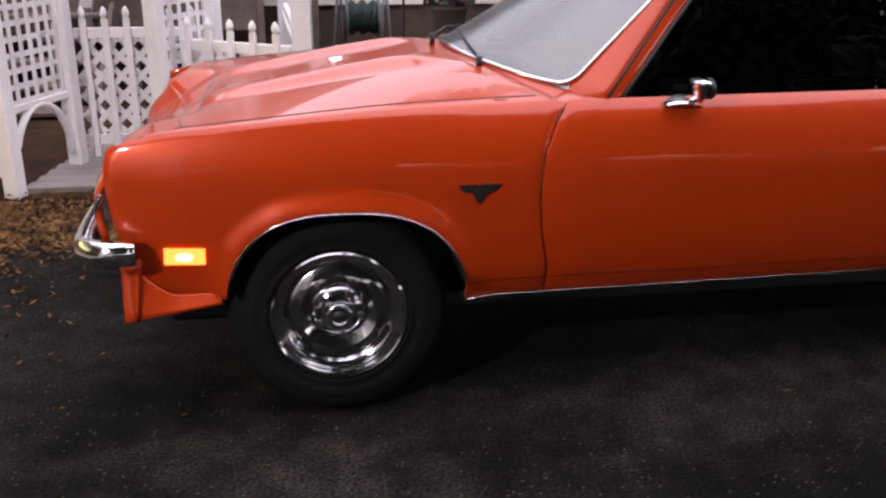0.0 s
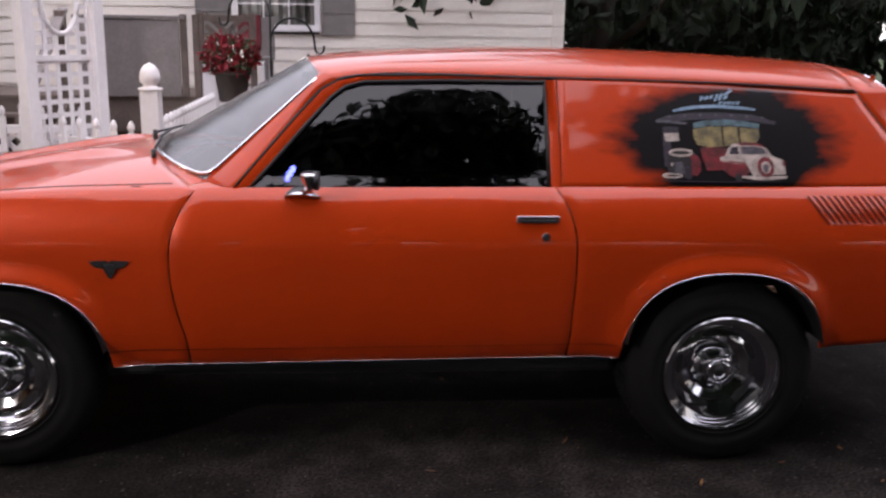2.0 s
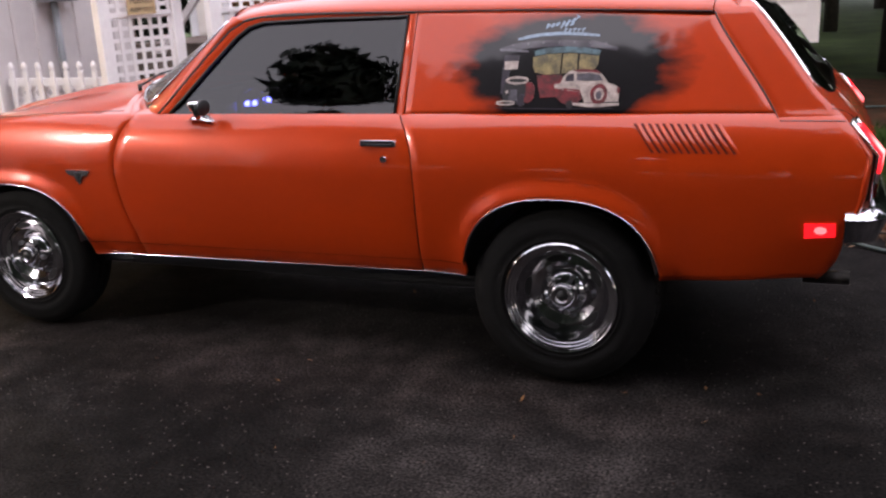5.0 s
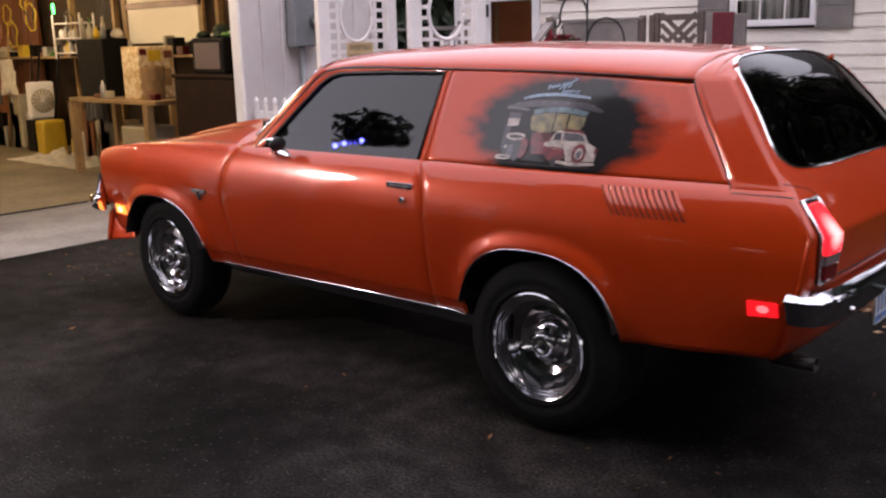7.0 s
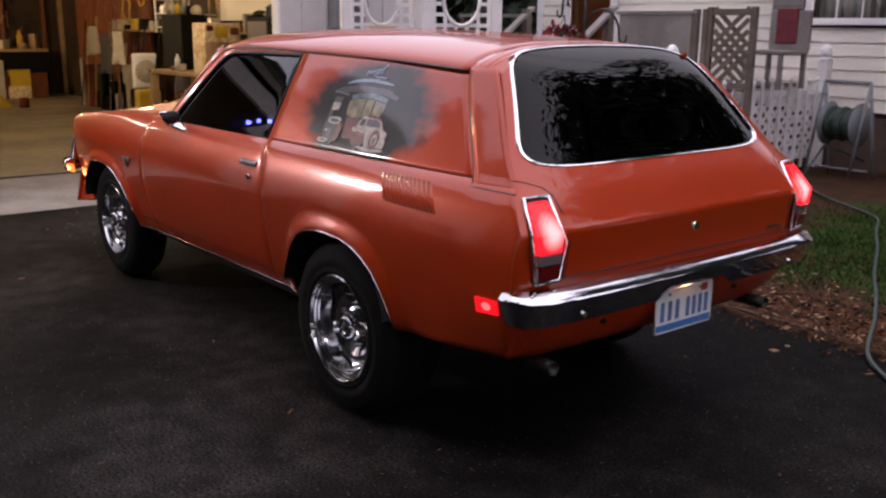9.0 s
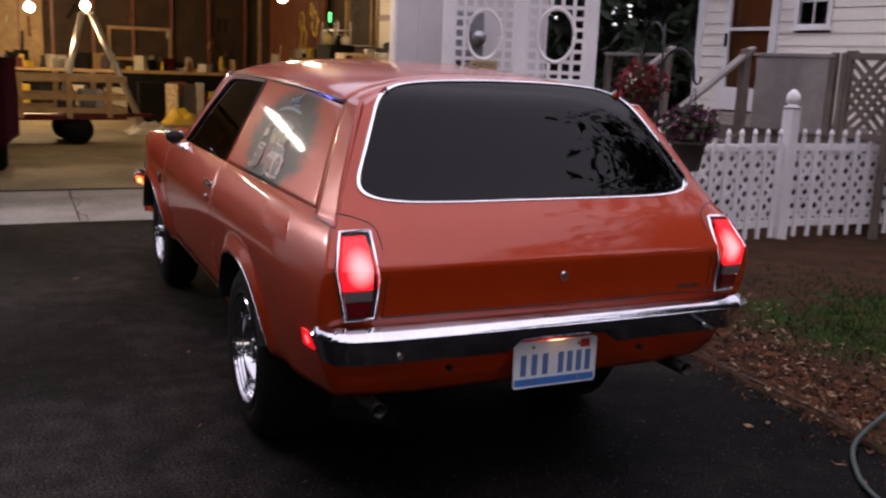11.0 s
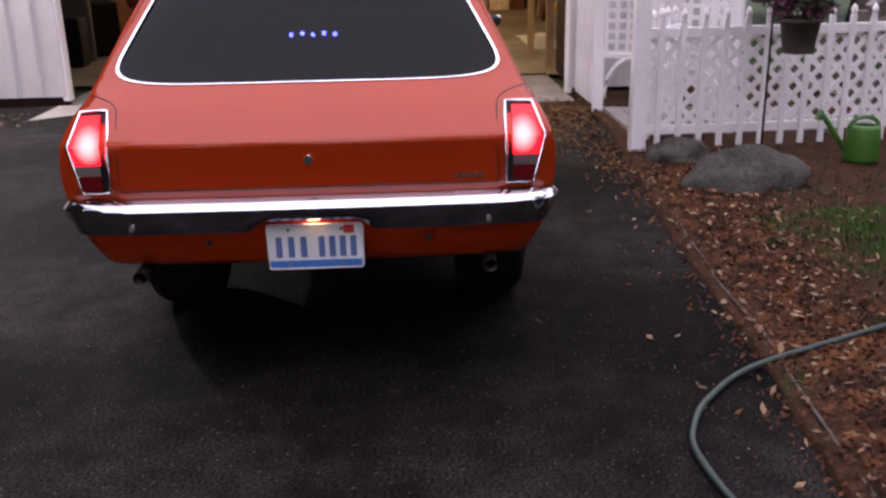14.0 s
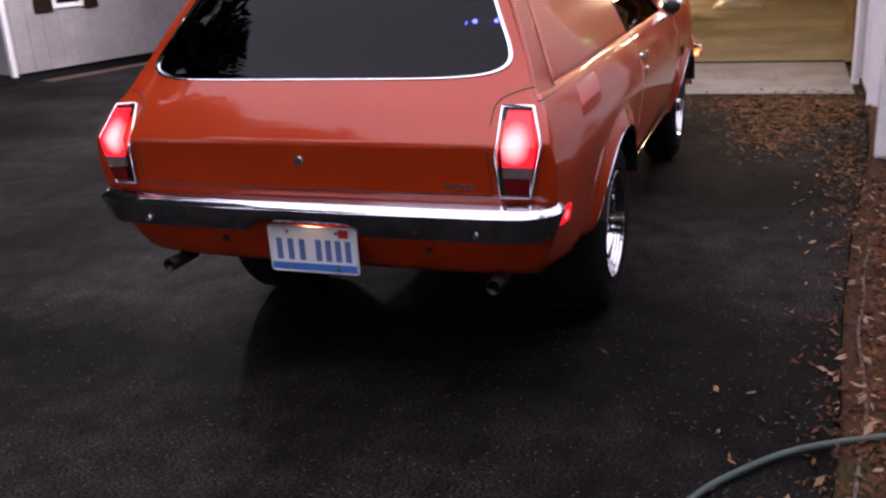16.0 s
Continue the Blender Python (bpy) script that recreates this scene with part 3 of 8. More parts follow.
def wheel(cx, cz, y_out, r, width, dish, s):
    """Steel five-slot wheel with trim ring, cap and tyre; y_out is the tyre's outer face."""
    c = (cx, y_out, cz)
    w = thing("wheel", "", "")
    bm = B()
    hw = width
    spin(bm, [(0.195, 0.012), (0.218, 0.002), (0.222, -0.005), (0.227, -0.005), (0.231, 0.0), (0.25, -0.006), (0.272, -0.009), (0.276, -0.006), (r - 0.045, -0.004), (r - 0.018, 0.014), (r - 0.004, 0.035), (r, 0.06), (r, hw - 0.06), (r - 0.004, hw - 0.035), (r - 0.02, hw - 0.012), (0.25, hw), (0.19, hw - 0.02)], c, "y", 56, s)
    tyre = part("tyre", bm, RUBBER, w)
    bm = B()
    for k in range(60):
        a = 2 * math.pi * k / 60
        m = Matrix.Translation(c) @ Matrix.Rotation(a, 4, "Y")
        for j in range(3):
            y0 = s * lerp(0.05, hw - 0.05, j / 3)
            y1 = s * (lerp(0.05, hw - 0.05, (j + 1) / 3) - 0.012)
            box(bm, -0.011, 0.011, min(y0, y1), max(y0, y1), r - 0.002, r + 0.003, 0, m)
    part("tread", bm, RUBBER, tyre)
    bm = B()
    spin(bm, [(0.206, 0.016), (0.213, 0.004), (0.212, -0.003), (0.207, -0.007), (0.202, -0.004), (0.199, 0.006), (0.192, 0.008), (0.190, 0.017), (0.183, 0.019), (0.181, 0.028), (0.174, 0.030), (0.170, max(0.034, dish * 0.7)), (0.160, dish)], c, "y", 56, s)
    rim = part("trim_ring", bm, WHEEL_CHROME, w, "polished bright trim ring")
    rim.data.set_sharp_from_angle(angle=radians(40))
    bm = B()
    spin(bm, [(0.160, dish), (0.150, dish - 0.006), (0.122, dish - 0.012), (0.098, dish + 0.002), (0.090, dish + 0.006), (0.082, dish - 0.006), (0.062, dish - 0.016), (0.056, dish - 0.030), (0.045, dish - 0.034), (0.0005, dish - 0.036)], c, "y", 56, s)
    disc = part("wheel_disc", bm, WHEEL_CHROME, w)
    disc.data.set_sharp_from_angle(angle=radians(40))
    for k in range(5):
        a = 2 * math.pi * k / 5 + 0.5
        bm = B()
        ring = []
        for i in range(16):
            q = 2 * math.pi * i / 16
            t, rr = 0.038 * math.cos(q), 0.138 + 0.0125 * math.sin(q)
            ring.append((rr * math.cos(a + t / 0.137), rr * math.sin(a + t / 0.137)))
        v0 = [bm.verts.new((cx + p, y_out + s * (dish + 0.010), cz + q)) for p, q in ring]
        v1 = [bm.verts.new((cx + p, y_out + s * (dish - 0.0125), cz + q)) for p, q in ring]
        bm.faces.new(v1)
        for i in range(16):
            bm.faces.new((v0[i], v0[(i + 1) % 16], v1[(i + 1) % 16], v1[i]))
        part("slot", bm, BLACK, disc, "dark oval slot")
    for k in range(5):
        a = 2 * math.pi * k / 5 + 1.1
        p = Vector((cx + 0.072 * math.cos(a), y_out + s * (dish - 0.004), cz + 0.072 * math.sin(a)))
        bm = B()
        rod(bm, p, p + Vector((0, -s * 0.022, 0)), 0.0095, 6)
        part("wheel_nut", bm, DULL, disc)
    bm = B()
    spin(bm, [(0.046, dish - 0.02), (0.046, dish - 0.045), (0.040, dish - 0.052), (0.026, dish - 0.054), (0.022, dish - 0.050), (0.020, dish - 0.046), (0.0005, dish - 0.046)], c, "y", 32, s)
    cap = part("hub_cap", bm, WHEEL_CHROME, w)
    bm = B()
    spin(bm, [(0.021, dish - 0.045), (0.019, dish - 0.050), (0.0005, dish - 0.051)], c, "y", 24, s)
    part("cap_centre", bm, BLACK, cap)
    bm = B()
    spin(bm, [(0.19, dish + 0.03), (0.19, hw - 0.03), (0.0005, hw - 0.03)], c, "y", 40, s)
    part("barrel", bm, BLACK, w)
    return w



car = thing("panel_wagon", "glossy orange panel wagon with tinted windows, parked with its lights on", "car")
for s in (1, -1):
    # fender, door and rear quarter
    end_f = lambda X, z: (DOOR_F(z) - 0.006 - 0.775) * bump01(X, 0.46, 0.775) + (NOSE(z) + 0.575) * (1 - bump01(X, -0.575, -0.30))
    fender = skin("front_fender", side_panel(arch_xs(-0.575, 0.775, 40, 0), HOODEDGE, end_f, 22, s), PAINT, car)
    span = lambda X, z: (X - 0.78) / (2.05 - 0.78)
    end_d = lambda X, z: lerp(DOOR_F(z) - 0.78, DOOR_R(z) - 2.05, span(X, z))
    belt = lambda X: 1.0 + 0.005 * (X - 0.8)
    door = skin("door", side_panel(list(np.linspace(0.78, 2.05, 28)), belt, end_d, 22, s), PAINT, car)
    xe = 3.545
    end_q = lambda X, z: (DOOR_R(z) + 0.006 - 2.056) * (1 - bump01(X, 2.056, 2.21)) + (REAR(z) - 0.038 - xe) * bump01(X, 3.1, xe)
    quarter = skin("rear_quarter", side_panel(arch_xs(2.056, xe, 44, 1), belt, end_q, 24, s), PAINT, car)
    # upper side panel with the mural, from belt to gutter
    hatch_x = lambda z: lerp(3.32, 3.09, bump01(z, 0.98, 1.36) * 0.3 + 0.7 * min(1, max(0, (z - 0.989) / 0.347)))
    gut = lambda X: GUTTER(X) - 0.004
    up = lambda X, z: (hatch_x(z) - 0.005 - 3.32) * ((X - 2.01) / (3.32 - 2.01)) ** 1.0
    side = skin("panel_side", side_panel(list(np.linspace(2.01, 3.32, 40)), gut, up, 22, s, lambda X: belt(X) + 0.0005), MURAL if s > 0 else PAINT, car, label="panel side with an airbrushed scene" if s > 0 else "")
    side_art = side if s > 0 else side_art
    bm = B()
    sheet(bm, lambda u, w: on_side(lerp(hatch_x(lerp(0.992, 1.345, w)) + 0.003, REAR(lerp(0.992, 1.345, w)) - 0.036, u), lerp(0.992, 1.345, w), 0, s), 6, 16)
    skin("hatch_side", bm, PAINT, car)
    # door frame round the side window: front slope, top rail and rear post
    win = [(0.957, 1.003), (1.03, 1.083), (1.13, 1.195), (1.22, 1.292), (1.27, 1.328), (1.33, 1.344), (1.60, 1.351), (1.965, 1.352), (1.965, 1.18), (1.965, 1.003)]
    frm = [(0.905, 1.002), (0.985, 1.095), (1.09, 1.215), (1.185, 1.318), (1.245, 1.352), (1.32, 1.366), (1.60, 1.370), (2.004, 1.363), (2.004, 1.18), (2.004, 1.003)]
    bm = B()
    a = [bm.verts.new(on_side(x, z, -0.010, s)) for x, z in win]
    b = [bm.verts.new(on_side(x, z, 0.002, s)) for x, z in frm]
    for i in range(len(a) - 1):
        bm.faces.new((a[i], a[i + 1], b[i + 1], b[i]))
    skin("window_frame", bm, PAINT, door)
    bm = B()
    tube(bm, [on_side(x, z, -0.006, s) for x, z in win], 0.006, 6)
    part("window_seal", bm, BLACK, door)
    bm = B()
    tube(bm, [on_side(x, z, 0.000, s) for x, z in frm[:8]], 0.005, 6)
    part("frame_seal", bm, BLACK, door)
    bm = B()
    slope = curve([(1.003, 0.957), (1.083, 1.03), (1.195, 1.13), (1.292, 1.22), (1.328, 1.27), (1.352, 1.40)])
    sheet(bm, lambda u, w: on_side(lerp(slope(lerp(0.99, 1.352, w)) - 0.02, 2.0, u), lerp(0.99, 1.352, w), -0.016, s), 8, 10)
    skin("side_window", bm, TINT, door, 0.004, "dark tinted side window")
    # gutter line and the A-pillar
    bm = B()
    tube(bm, [Vector((x, Y0 - s * (half(x, GUTTER(x)) + 0.004), GUTTER(x) - 0.003)) for x in np.linspace(1.26, 3.085, 30)], 0.0032, 6)
    part("drip_seam", bm, BLACK, car)
    bm = B()
    tube(bm, [on_side(hatch_x(z) - 0.001, z, -0.004, s) for z in np.linspace(0.992, 1.33, 14)], 0.0035, 6)
    part("hatch_seam", bm, BLACK, car)
    bm = B()
    tube(bm, [on_side(lerp(3.32, 3.515, k / 8), 0.990, -0.003, s) for k in range(9)], 0.0035, 6)
    part("hatch_seam", bm, BLACK, car)

    def pillar(u, w):
        z1 = lerp(1.002, 1.350, w)
        fx = curve([(1.002, 0.905), (1.095, 0.985), (1.215, 1.09), (1.318, 1.185), (1.352, 1.25)])(z1)
        outer = on_side(fx, z1, 0.002, s)
        inner = Vector((lerp(0.79, 1.185, w), Y0 - s * lerp(0.645, 0.525, w), lerp(1.012, 1.378, w)))
        p = outer.lerp(inner, u)
        p.y -= s * 0.012 * math.sin(math.pi * u)
        return p
    bm = B()
    sheet(bm, pillar, 5, 12)
    skin("a_pillar", bm, PAINT, car, 0.01)
    # wheel-arch and sill mouldings
    for arch in AX:
        cx, cz, r, back = arch
        bm = B()
        tube(bm, [on_side(*arch_point(arch, w, 0.001), 0.0005, s) for w in np.linspace(0.17, math.pi - 0.17, 44)], 0.0027, 6)
        part("arch_moulding", bm, CHROME, car)
        bm = B()
        sheet(bm, lambda u, w: Vector((arch_point(arch, lerp(0.22, math.pi - 0.22, u), -0.004)[0], Y0 - s * lerp(half(cx, cz + r) - 0.012, 0.45, w), arch_point(arch, lerp(0.22, math.pi - 0.22, u), -0.004)[1])), 36, 2)
        part("wheel_well", bm, BLACK, car)
    bm = B()
    tube(bm, [Vector((x, Y0 - s * (half(x, sill(x) + 0.004) - 0.002), sill(x) - 0.001)) for x in np.linspace(0.48, 2.23, 20)], 0.0026, 6)
    part("sill_moulding", bm, CHROME, car)
    # Thin dark line in place of the shade in the rocker groove.
    bm = B()
    tube(bm, [on_side(x, 0.438 + 0.008 * (x - 0.5), -0.0004, s) for x in np.linspace(0.47, 2.22, 20)], 0.0011, 5)
    part("rocker_crease_shade", bm, CREASE_SHADE, car)
    # handle, lock, mirror, badge, marker lamps, louvres
    bm = B()
    box(bm, 1.846, 1.992, -0.008, 0.012, 0.893, 0.917, 0.004, Matrix.Translation((0, Y0 - s * half(1.92, 0.905), 0)))
    handle = part("door_handle", bm, CHROME, door, "chrome pull-up door handle")
    bx("grip_slot", (1.862, 1.976, -0.0045, 0.0025, 0.896, 0.9035), BLACK, handle, m=Matrix.Translation((0, Y0 - s * (half(1.92, 0.90) + 0.0095), 0)))
    bm = B()
    c = on_side(1.945, 0.848, 0, s)
    rod(bm, c, c + Vector((0, -s * 0.010, 0)), 0.013, 18)
    part("lock", bm, CHROME, door)
    badge = part("badge", patch([(0.436, 0.768), (0.494, 0.770), (0.501, 0.764), (0.508, 0.770), (0.568, 0.768), (0.552, 0.748), (0.522, 0.742), (0.514, 0.722), (0.502, 0.706), (0.490, 0.722), (0.482, 0.742), (0.452, 0.748)], 0.007, s), mat("badge_chrome", (0.5, 0.5, 0.52), 0.2, 1.0, 0.4, 60) if s > 0 else bpy.data.materials["badge_chrome"], fender, "dull chrome winged badge")
    part("badge_centre", patch([(0.486, 0.758), (0.518, 0.758), (0.502, 0.718)], 0.010, s), BLACK, badge)
    amb = part("side_marker", patch([(-0.428, 0.594), (-0.31, 0.592), (-0.313, 0.542), (-0.432, 0.542)], 0.010, s), AMBER, fender, "glowing amber side marker lamp")
    part("marker_bulb", patch([(-0.372 + 0.026 * math.cos(a), 0.567 + 0.014 * math.sin(a)) for a in np.linspace(0, 2 * math.pi, 12, False)], 0.0105, s), AMBER_HOT, amb)
    marker = part("side_marker", patch([(3.412, 0.668), (3.506, 0.671), (3.508, 0.626), (3.414, 0.618)], 0.008, s), RED_LIT, quarter, "glowing red side marker lamp")
    part("marker_bulb", patch([(3.462 + 0.019 * math.cos(a), 0.647 + 0.013 * math.sin(a)) for a in np.linspace(0, 2 * math.pi, 12, False)], 0.0085, s), RED_HOT, marker)
    for k in range(12):
        x0 = lerp(2.856, 3.118, k / 11)
        bm = B()
        # No opening is cut: a dark red strip stands for its shade.
        quad = [(x0, 0.982), (x0 + 0.0085, 0.982), (x0 + 0.0765, 0.890), (x0 + 0.068, 0.890)]
        quad = [tuple(Vector(a).lerp(Vector(b), k / 5)) for a, b in ((quad[0], quad[3]),) for k in range(6)] + [tuple(Vector(a).lerp(Vector(b), k / 5)) for a, b in ((quad[2], quad[1]),) for k in range(6)]
        slot = part("louvre_slot", slats(quad, 0.0012, s), LOUVRE, quarter)
        bm = B()
        rows = []
        for j in range(6):
            x, z = lerp(x0 + 0.0085, x0 + 0.0765, j / 5), lerp(0.982, 0.890, j / 5)
            e = 0.0075 * min(1, j * 0.8, (5 - j) * 0.8)
            rows.append([bm.verts.new(on_side(x + dx, z, o, s)) for dx, o in ((0.0, 0.0), (0.0004, e), (0.005, e * 0.9), (0.0145, 0.0004))])
        for p, q in zip(rows, rows[1:]):
            for i in range(3):
                bm.faces.new((p[i], q[i], q[i + 1], p[i + 1])).smooth = i > 0
        part("louvre_lip", bm, PAINT, slot)
    my = Y0 - s * (half(1.13, 0.985))
    mirror = thing("door_mirror", "", "")
    mirror.parent = car
    mirror["label"] = "chrome door mirror on a short stalk"
    bm = B()
    sheet(bm, lambda u, w: Vector((lerp(1.07, 1.19, u), my - s * (0.045 * math.sin(math.pi * u) * math.sin(math.pi * w) + lerp(0.028, -0.004, w)), 0.978 + 0.030 * w * math.sin(math.pi * min(1, u * 0.9 + 0.1)))), 10, 6)
    skin("mirror_base", bm, CHROME, mirror, 0.01)
    bm = B()
    tube(bm, [(1.12, my - s * 0.03, 0.99), (1.145, my - s * 0.052, 1.0), (1.158, my - s * 0.068, 1.012)], 0.010, 10)
    part("mirror_stalk", bm, CHROME, mirror)
    bm = B()
    spin(bm, [(0.0005, -0.044), (0.010, -0.044), (0.018, -0.030), (0.030, -0.008), (0.041, 0.012), (0.042, 0.020), (0.037, 0.025), (0.0005, 0.026)], (0, 0, 0), "z", 28)
    for v in bm.verts:
        v.co = Matrix.Translation((1.160, my - s * 0.070, 1.040)) @ Matrix.Diagonal((0.72, 1.15, 1.0, 1)) @ v.co
    part("mirror_head", bm, CHROME, mirror)
    bm = B()
    spin(bm, [(0.0005, 0.004), (0.036, 0.003), (0.040, 0.0), (0.040, -0.012)], (0, 0, 0), "x", 28, 1)
    for v in bm.verts:
        v.co = Matrix.Translation((1.188, my - s * 0.070, 1.038)) @ Matrix.Diagonal((1, 1.1, 0.78, 1)) @ v.co
    part("mirror_glass", bm, BLACK, mirror, "dark mirror glass")
    # tail lamp in its bright bezel
    lens = [(0.622, 0.986), (0.708, 0.982), (0.742, 0.888), (0.712, 0.734), (0.622, 0.738), (0.619, 0.86)]
    lamp_ob = thing("tail_lamp", "", "")
    lamp_ob.parent = car
    lamp_ob["label"] = "lit red tail lamp in a chrome bezel"
    cen = (0.676, 0.860)

    def inset(poly):
        return [(cen[0] + 0.006 + (v - cen[0]) * 0.76, cen[1] + (z - cen[1]) * 0.935) for v, z in poly]

    def slab(poly, o0, o1, bm=None):
        bm = bm or B()
        p0 = [bm.verts.new(on_rear(s * v, z, o0)) for v, z in poly]
        p1 = [bm.verts.new(on_rear(s * v, z, o1)) for v, z in poly]
        bm.faces.new(p1)
        bm.faces.new(p0[::-1])
        for i in range(len(poly)):
            j = (i + 1) % len(poly)
            bm.faces.new((p0[i], p0[j], p1[j], p1[i]))
        return bm
    part("bezel_back", slab(lens, -0.02, 0.010), BLACK, lamp_ob)
    bm = B()
    tube(bm, [on_rear(s * v, z, 0.012) for v, z in lens + lens[:1]], 0.0062, 8)
    part("bezel", bm, CHROME, lamp_ob, "chrome bezel")
    part("upper_lens", slab(inset([(0.620, 0.888), (0.741, 0.888), (0.729, 0.826), (0.620, 0.829)]), 0.010, 0.024, slab(inset([(0.623, 0.983), (0.707, 0.979), (0.741, 0.888), (0.620, 0.888)]), 0.010, 0.024)), lamp_lens("tail_lens_lit", (0, Y0 - s * 0.672, 0.892), 0.105), lamp_ob, "glowing red lens")
    part("reverse_lens", slab(inset([(0.621, 0.826), (0.728, 0.823), (0.722, 0.790), (0.621, 0.793)]), 0.012, 0.025), GREY_LENS, lamp_ob, "grey reversing lens")
    part("lower_lens", slab(inset([(0.622, 0.789), (0.721, 0.786), (0.712, 0.738), (0.623, 0.741)]), 0.012, 0.025), RED_DIM, lamp_ob, "unlit dark red lens")
    # cut line of the hatch round the lamp
    bm = B()
    tube(bm, [on_rear(s * v, z, 0.0004) for v, z in ((0.70, 1.028), (0.66, 1.020), (0.615, 1.005), (0.597, 0.985), (0.593, 0.94), (0.592, 0.86), (0.594, 0.78), (0.598, 0.735))], 0.0018, 6)
    part("hatch_seam", bm, BLACK, car)

# roof, hatch and rear glass
bm = B()
header = lambda u: 1.10 + 0.085 * u * u
sheet(bm, lambda u, w: Vector((lerp(header(2 * u - 1), 3.085, w), Y0 + (2 * u - 1) * half(2, GUTTER(lerp(1.2, 3.085, w))), roof_z(lerp(header(2 * u - 1), 3.085, w), 2 * u - 1))), 40, 40)
roof = skin("roof", bm, PAINT, car, 0.02)
N = 48
ring = [(-1 + 2 * k / N, -1) for k in range(N)] + [(1, -1 + 2 * k / N) for k in range(N)] + [(1 - 2 * k / N, 1) for k in range(N)] + [(-1, 1 - 2 * k / N) for k in range(N)]


def win_pt(a, b, grow=1.0):
    q = (abs(a) ** 7 + abs(b) ** 7) ** (1 / 7) / grow
    a, b = a / q, b / q
    return a * lerp(0.648, 0.462, (b + 1) / 2), 1.226 + 0.172 * b + 0.018 * (1 - a * a) * max(0, b)


def hatch_edge(a, b):
    if b >= 1:
        u = a
        z = roof_z(3.12, u)
        w = half(3.1, GUTTER(3.1))
        return Vector((lerp(3.135, 3.17, abs(u) ** 3), Y0 - u * w, z - 0.004))
    z = lerp(1.03, 1.332, (b + 1) / 2)
    return on_rear(a * half(3.5, z), z)


bm = B()
sheet(bm, lambda u, w: on_rear((2 * u - 1) * half(3.5, lerp(0.70, 1.03, w)), lerp(0.70, 1.03, w)), N, 34)
rings = []
for k in range(8):
    t = k / 7
    row = []
    for a, b in ring:
        v, z = win_pt(a, b)
        e = hatch_edge(a, b)
        row.append(bm.verts.new(on_rear(v, z).lerp(e, t) if b >= 1 else on_rear(lerp(v, Y0 - e.y, t), lerp(z, e.z, t))))
    rings.append(row)
for p, q in zip(rings, rings[1:]):
    for i in range(len(ring)):
        j = (i + 1) % len(ring)
        bm.faces.new((p[i], p[j], q[j], q[i])).smooth = True
bmesh.ops.remove_doubles(bm, verts=bm.verts, dist=0.0004)
hatch = skin("hatch", bm, PAINT, car, 0.015)
bm = B()
sheet(bm, lambda u, w: Vector((3.09, Y0 - (2 * u - 1) * half(2, GUTTER(3.085)), roof_z(3.085, 2 * u - 1))).lerp(hatch_edge(2 * u - 1, 1), w), 32, 3)
skin("hatch_brow", bm, PAINT, hatch, 0.015)
bm = B()
sheet(bm, lambda u, w: on_rear(*win_pt(*[(2 * u - 1), (2 * w - 1)]) if max(abs(2 * u - 1), abs(2 * w - 1)) > 0.999 else (lerp(-1, 1, u) * lerp(0.648, 0.462, w), 1.226 + 0.172 * (2 * w - 1) + 0.018 * (1 - (2 * u - 1) ** 2) * max(0, 2 * w - 1)), -0.004), 26, 20)
skin("rear_window", bm, TINT_R, hatch, 0.004, "dark tinted rear window")
bm = B()
rows = [[bm.verts.new(on_rear(*win_pt(a, b, k), o)) for a, b in ring] for k, o in ((0.988, -0.006), (0.992, 0.004), (1.007, 0.005), (1.011, -0.004))]
for p, q in zip(rows, rows[1:]):
    for i in range(len(ring)):
        j = (i + 1) % len(ring)
        bm.faces.new((p[i], p[j], q[j], q[i]))
part("window_trim", bm, CHROME, hatch, "bright window trim")
bm = B()
c = on_rear(0, 0.832)
rod(bm, c - Vector((0.01, 0, 0)), c + Vector((0.012, 0, 0)), 0.014, 20)
part("hatch_lock", bm, CHROME, hatch)
bm = B()
tube(bm, [on_rear(v, 0.738, 0.0) for v in np.linspace(-0.597, 0.597, 24)], 0.0026, 5)
part("hatch_gap", bm, BLACK, hatch)
for k in range(5):
    v0 = -0.465 - 0.019 * k
    bm = B()
    box(bm, -0.002, 0.003, -0.007, 0.007, -0.006, 0.006, 0, Matrix.Translation(on_rear(v0, 0.764)))
    part("script_bar", bm, DULL, hatch)

# rear bumper, valance, plate, pipes
PATH = [(-0.744, 3.535), (-0.745, 3.55), (-0.742, 3.575), (-0.727, 3.600), (-0.69, 3.618)] + [(v, 3.625 + 0.012 * (1 - (v / 0.7) ** 2)) for v in np.linspace(-0.6, 0.6, 25)] + [(0.69, 3.618), (0.727, 3.600), (0.742, 3.575), (0.745, 3.55), (0.744, 3.535)]


def bumper(sec, path, mid=None, turn=1, bm=None):
    bm = bm or B()
    g = []
    for i, (v, x) in enumerate(path):
        a, b = path[max(i - 1, 0)], path[min(i + 1, len(path) - 1)]
        d = Vector((b[1] - a[1], b[0] - a[0])).normalized()
        nx, nv = d.y, -d.x
        row = []
        for o, z in sec:
            if mid and abs(v) < mid[0] and z < mid[1]:
                z = mid[1]
            row.append(bm.verts.new((x + turn * nx * o, Y0 - (v + nv * o * turn), z)))
        g.append(row)
    for p, q in zip(g, g[1:]):
        for k in range(len(sec) - 1):
            f = bm.faces.new((p[k], q[k], q[k + 1], p[k + 1]))
            f.smooth = True
    for row in (g[0], g[-1]):
        if len(row) > 4:
            bm.faces.new(row)
    return bm


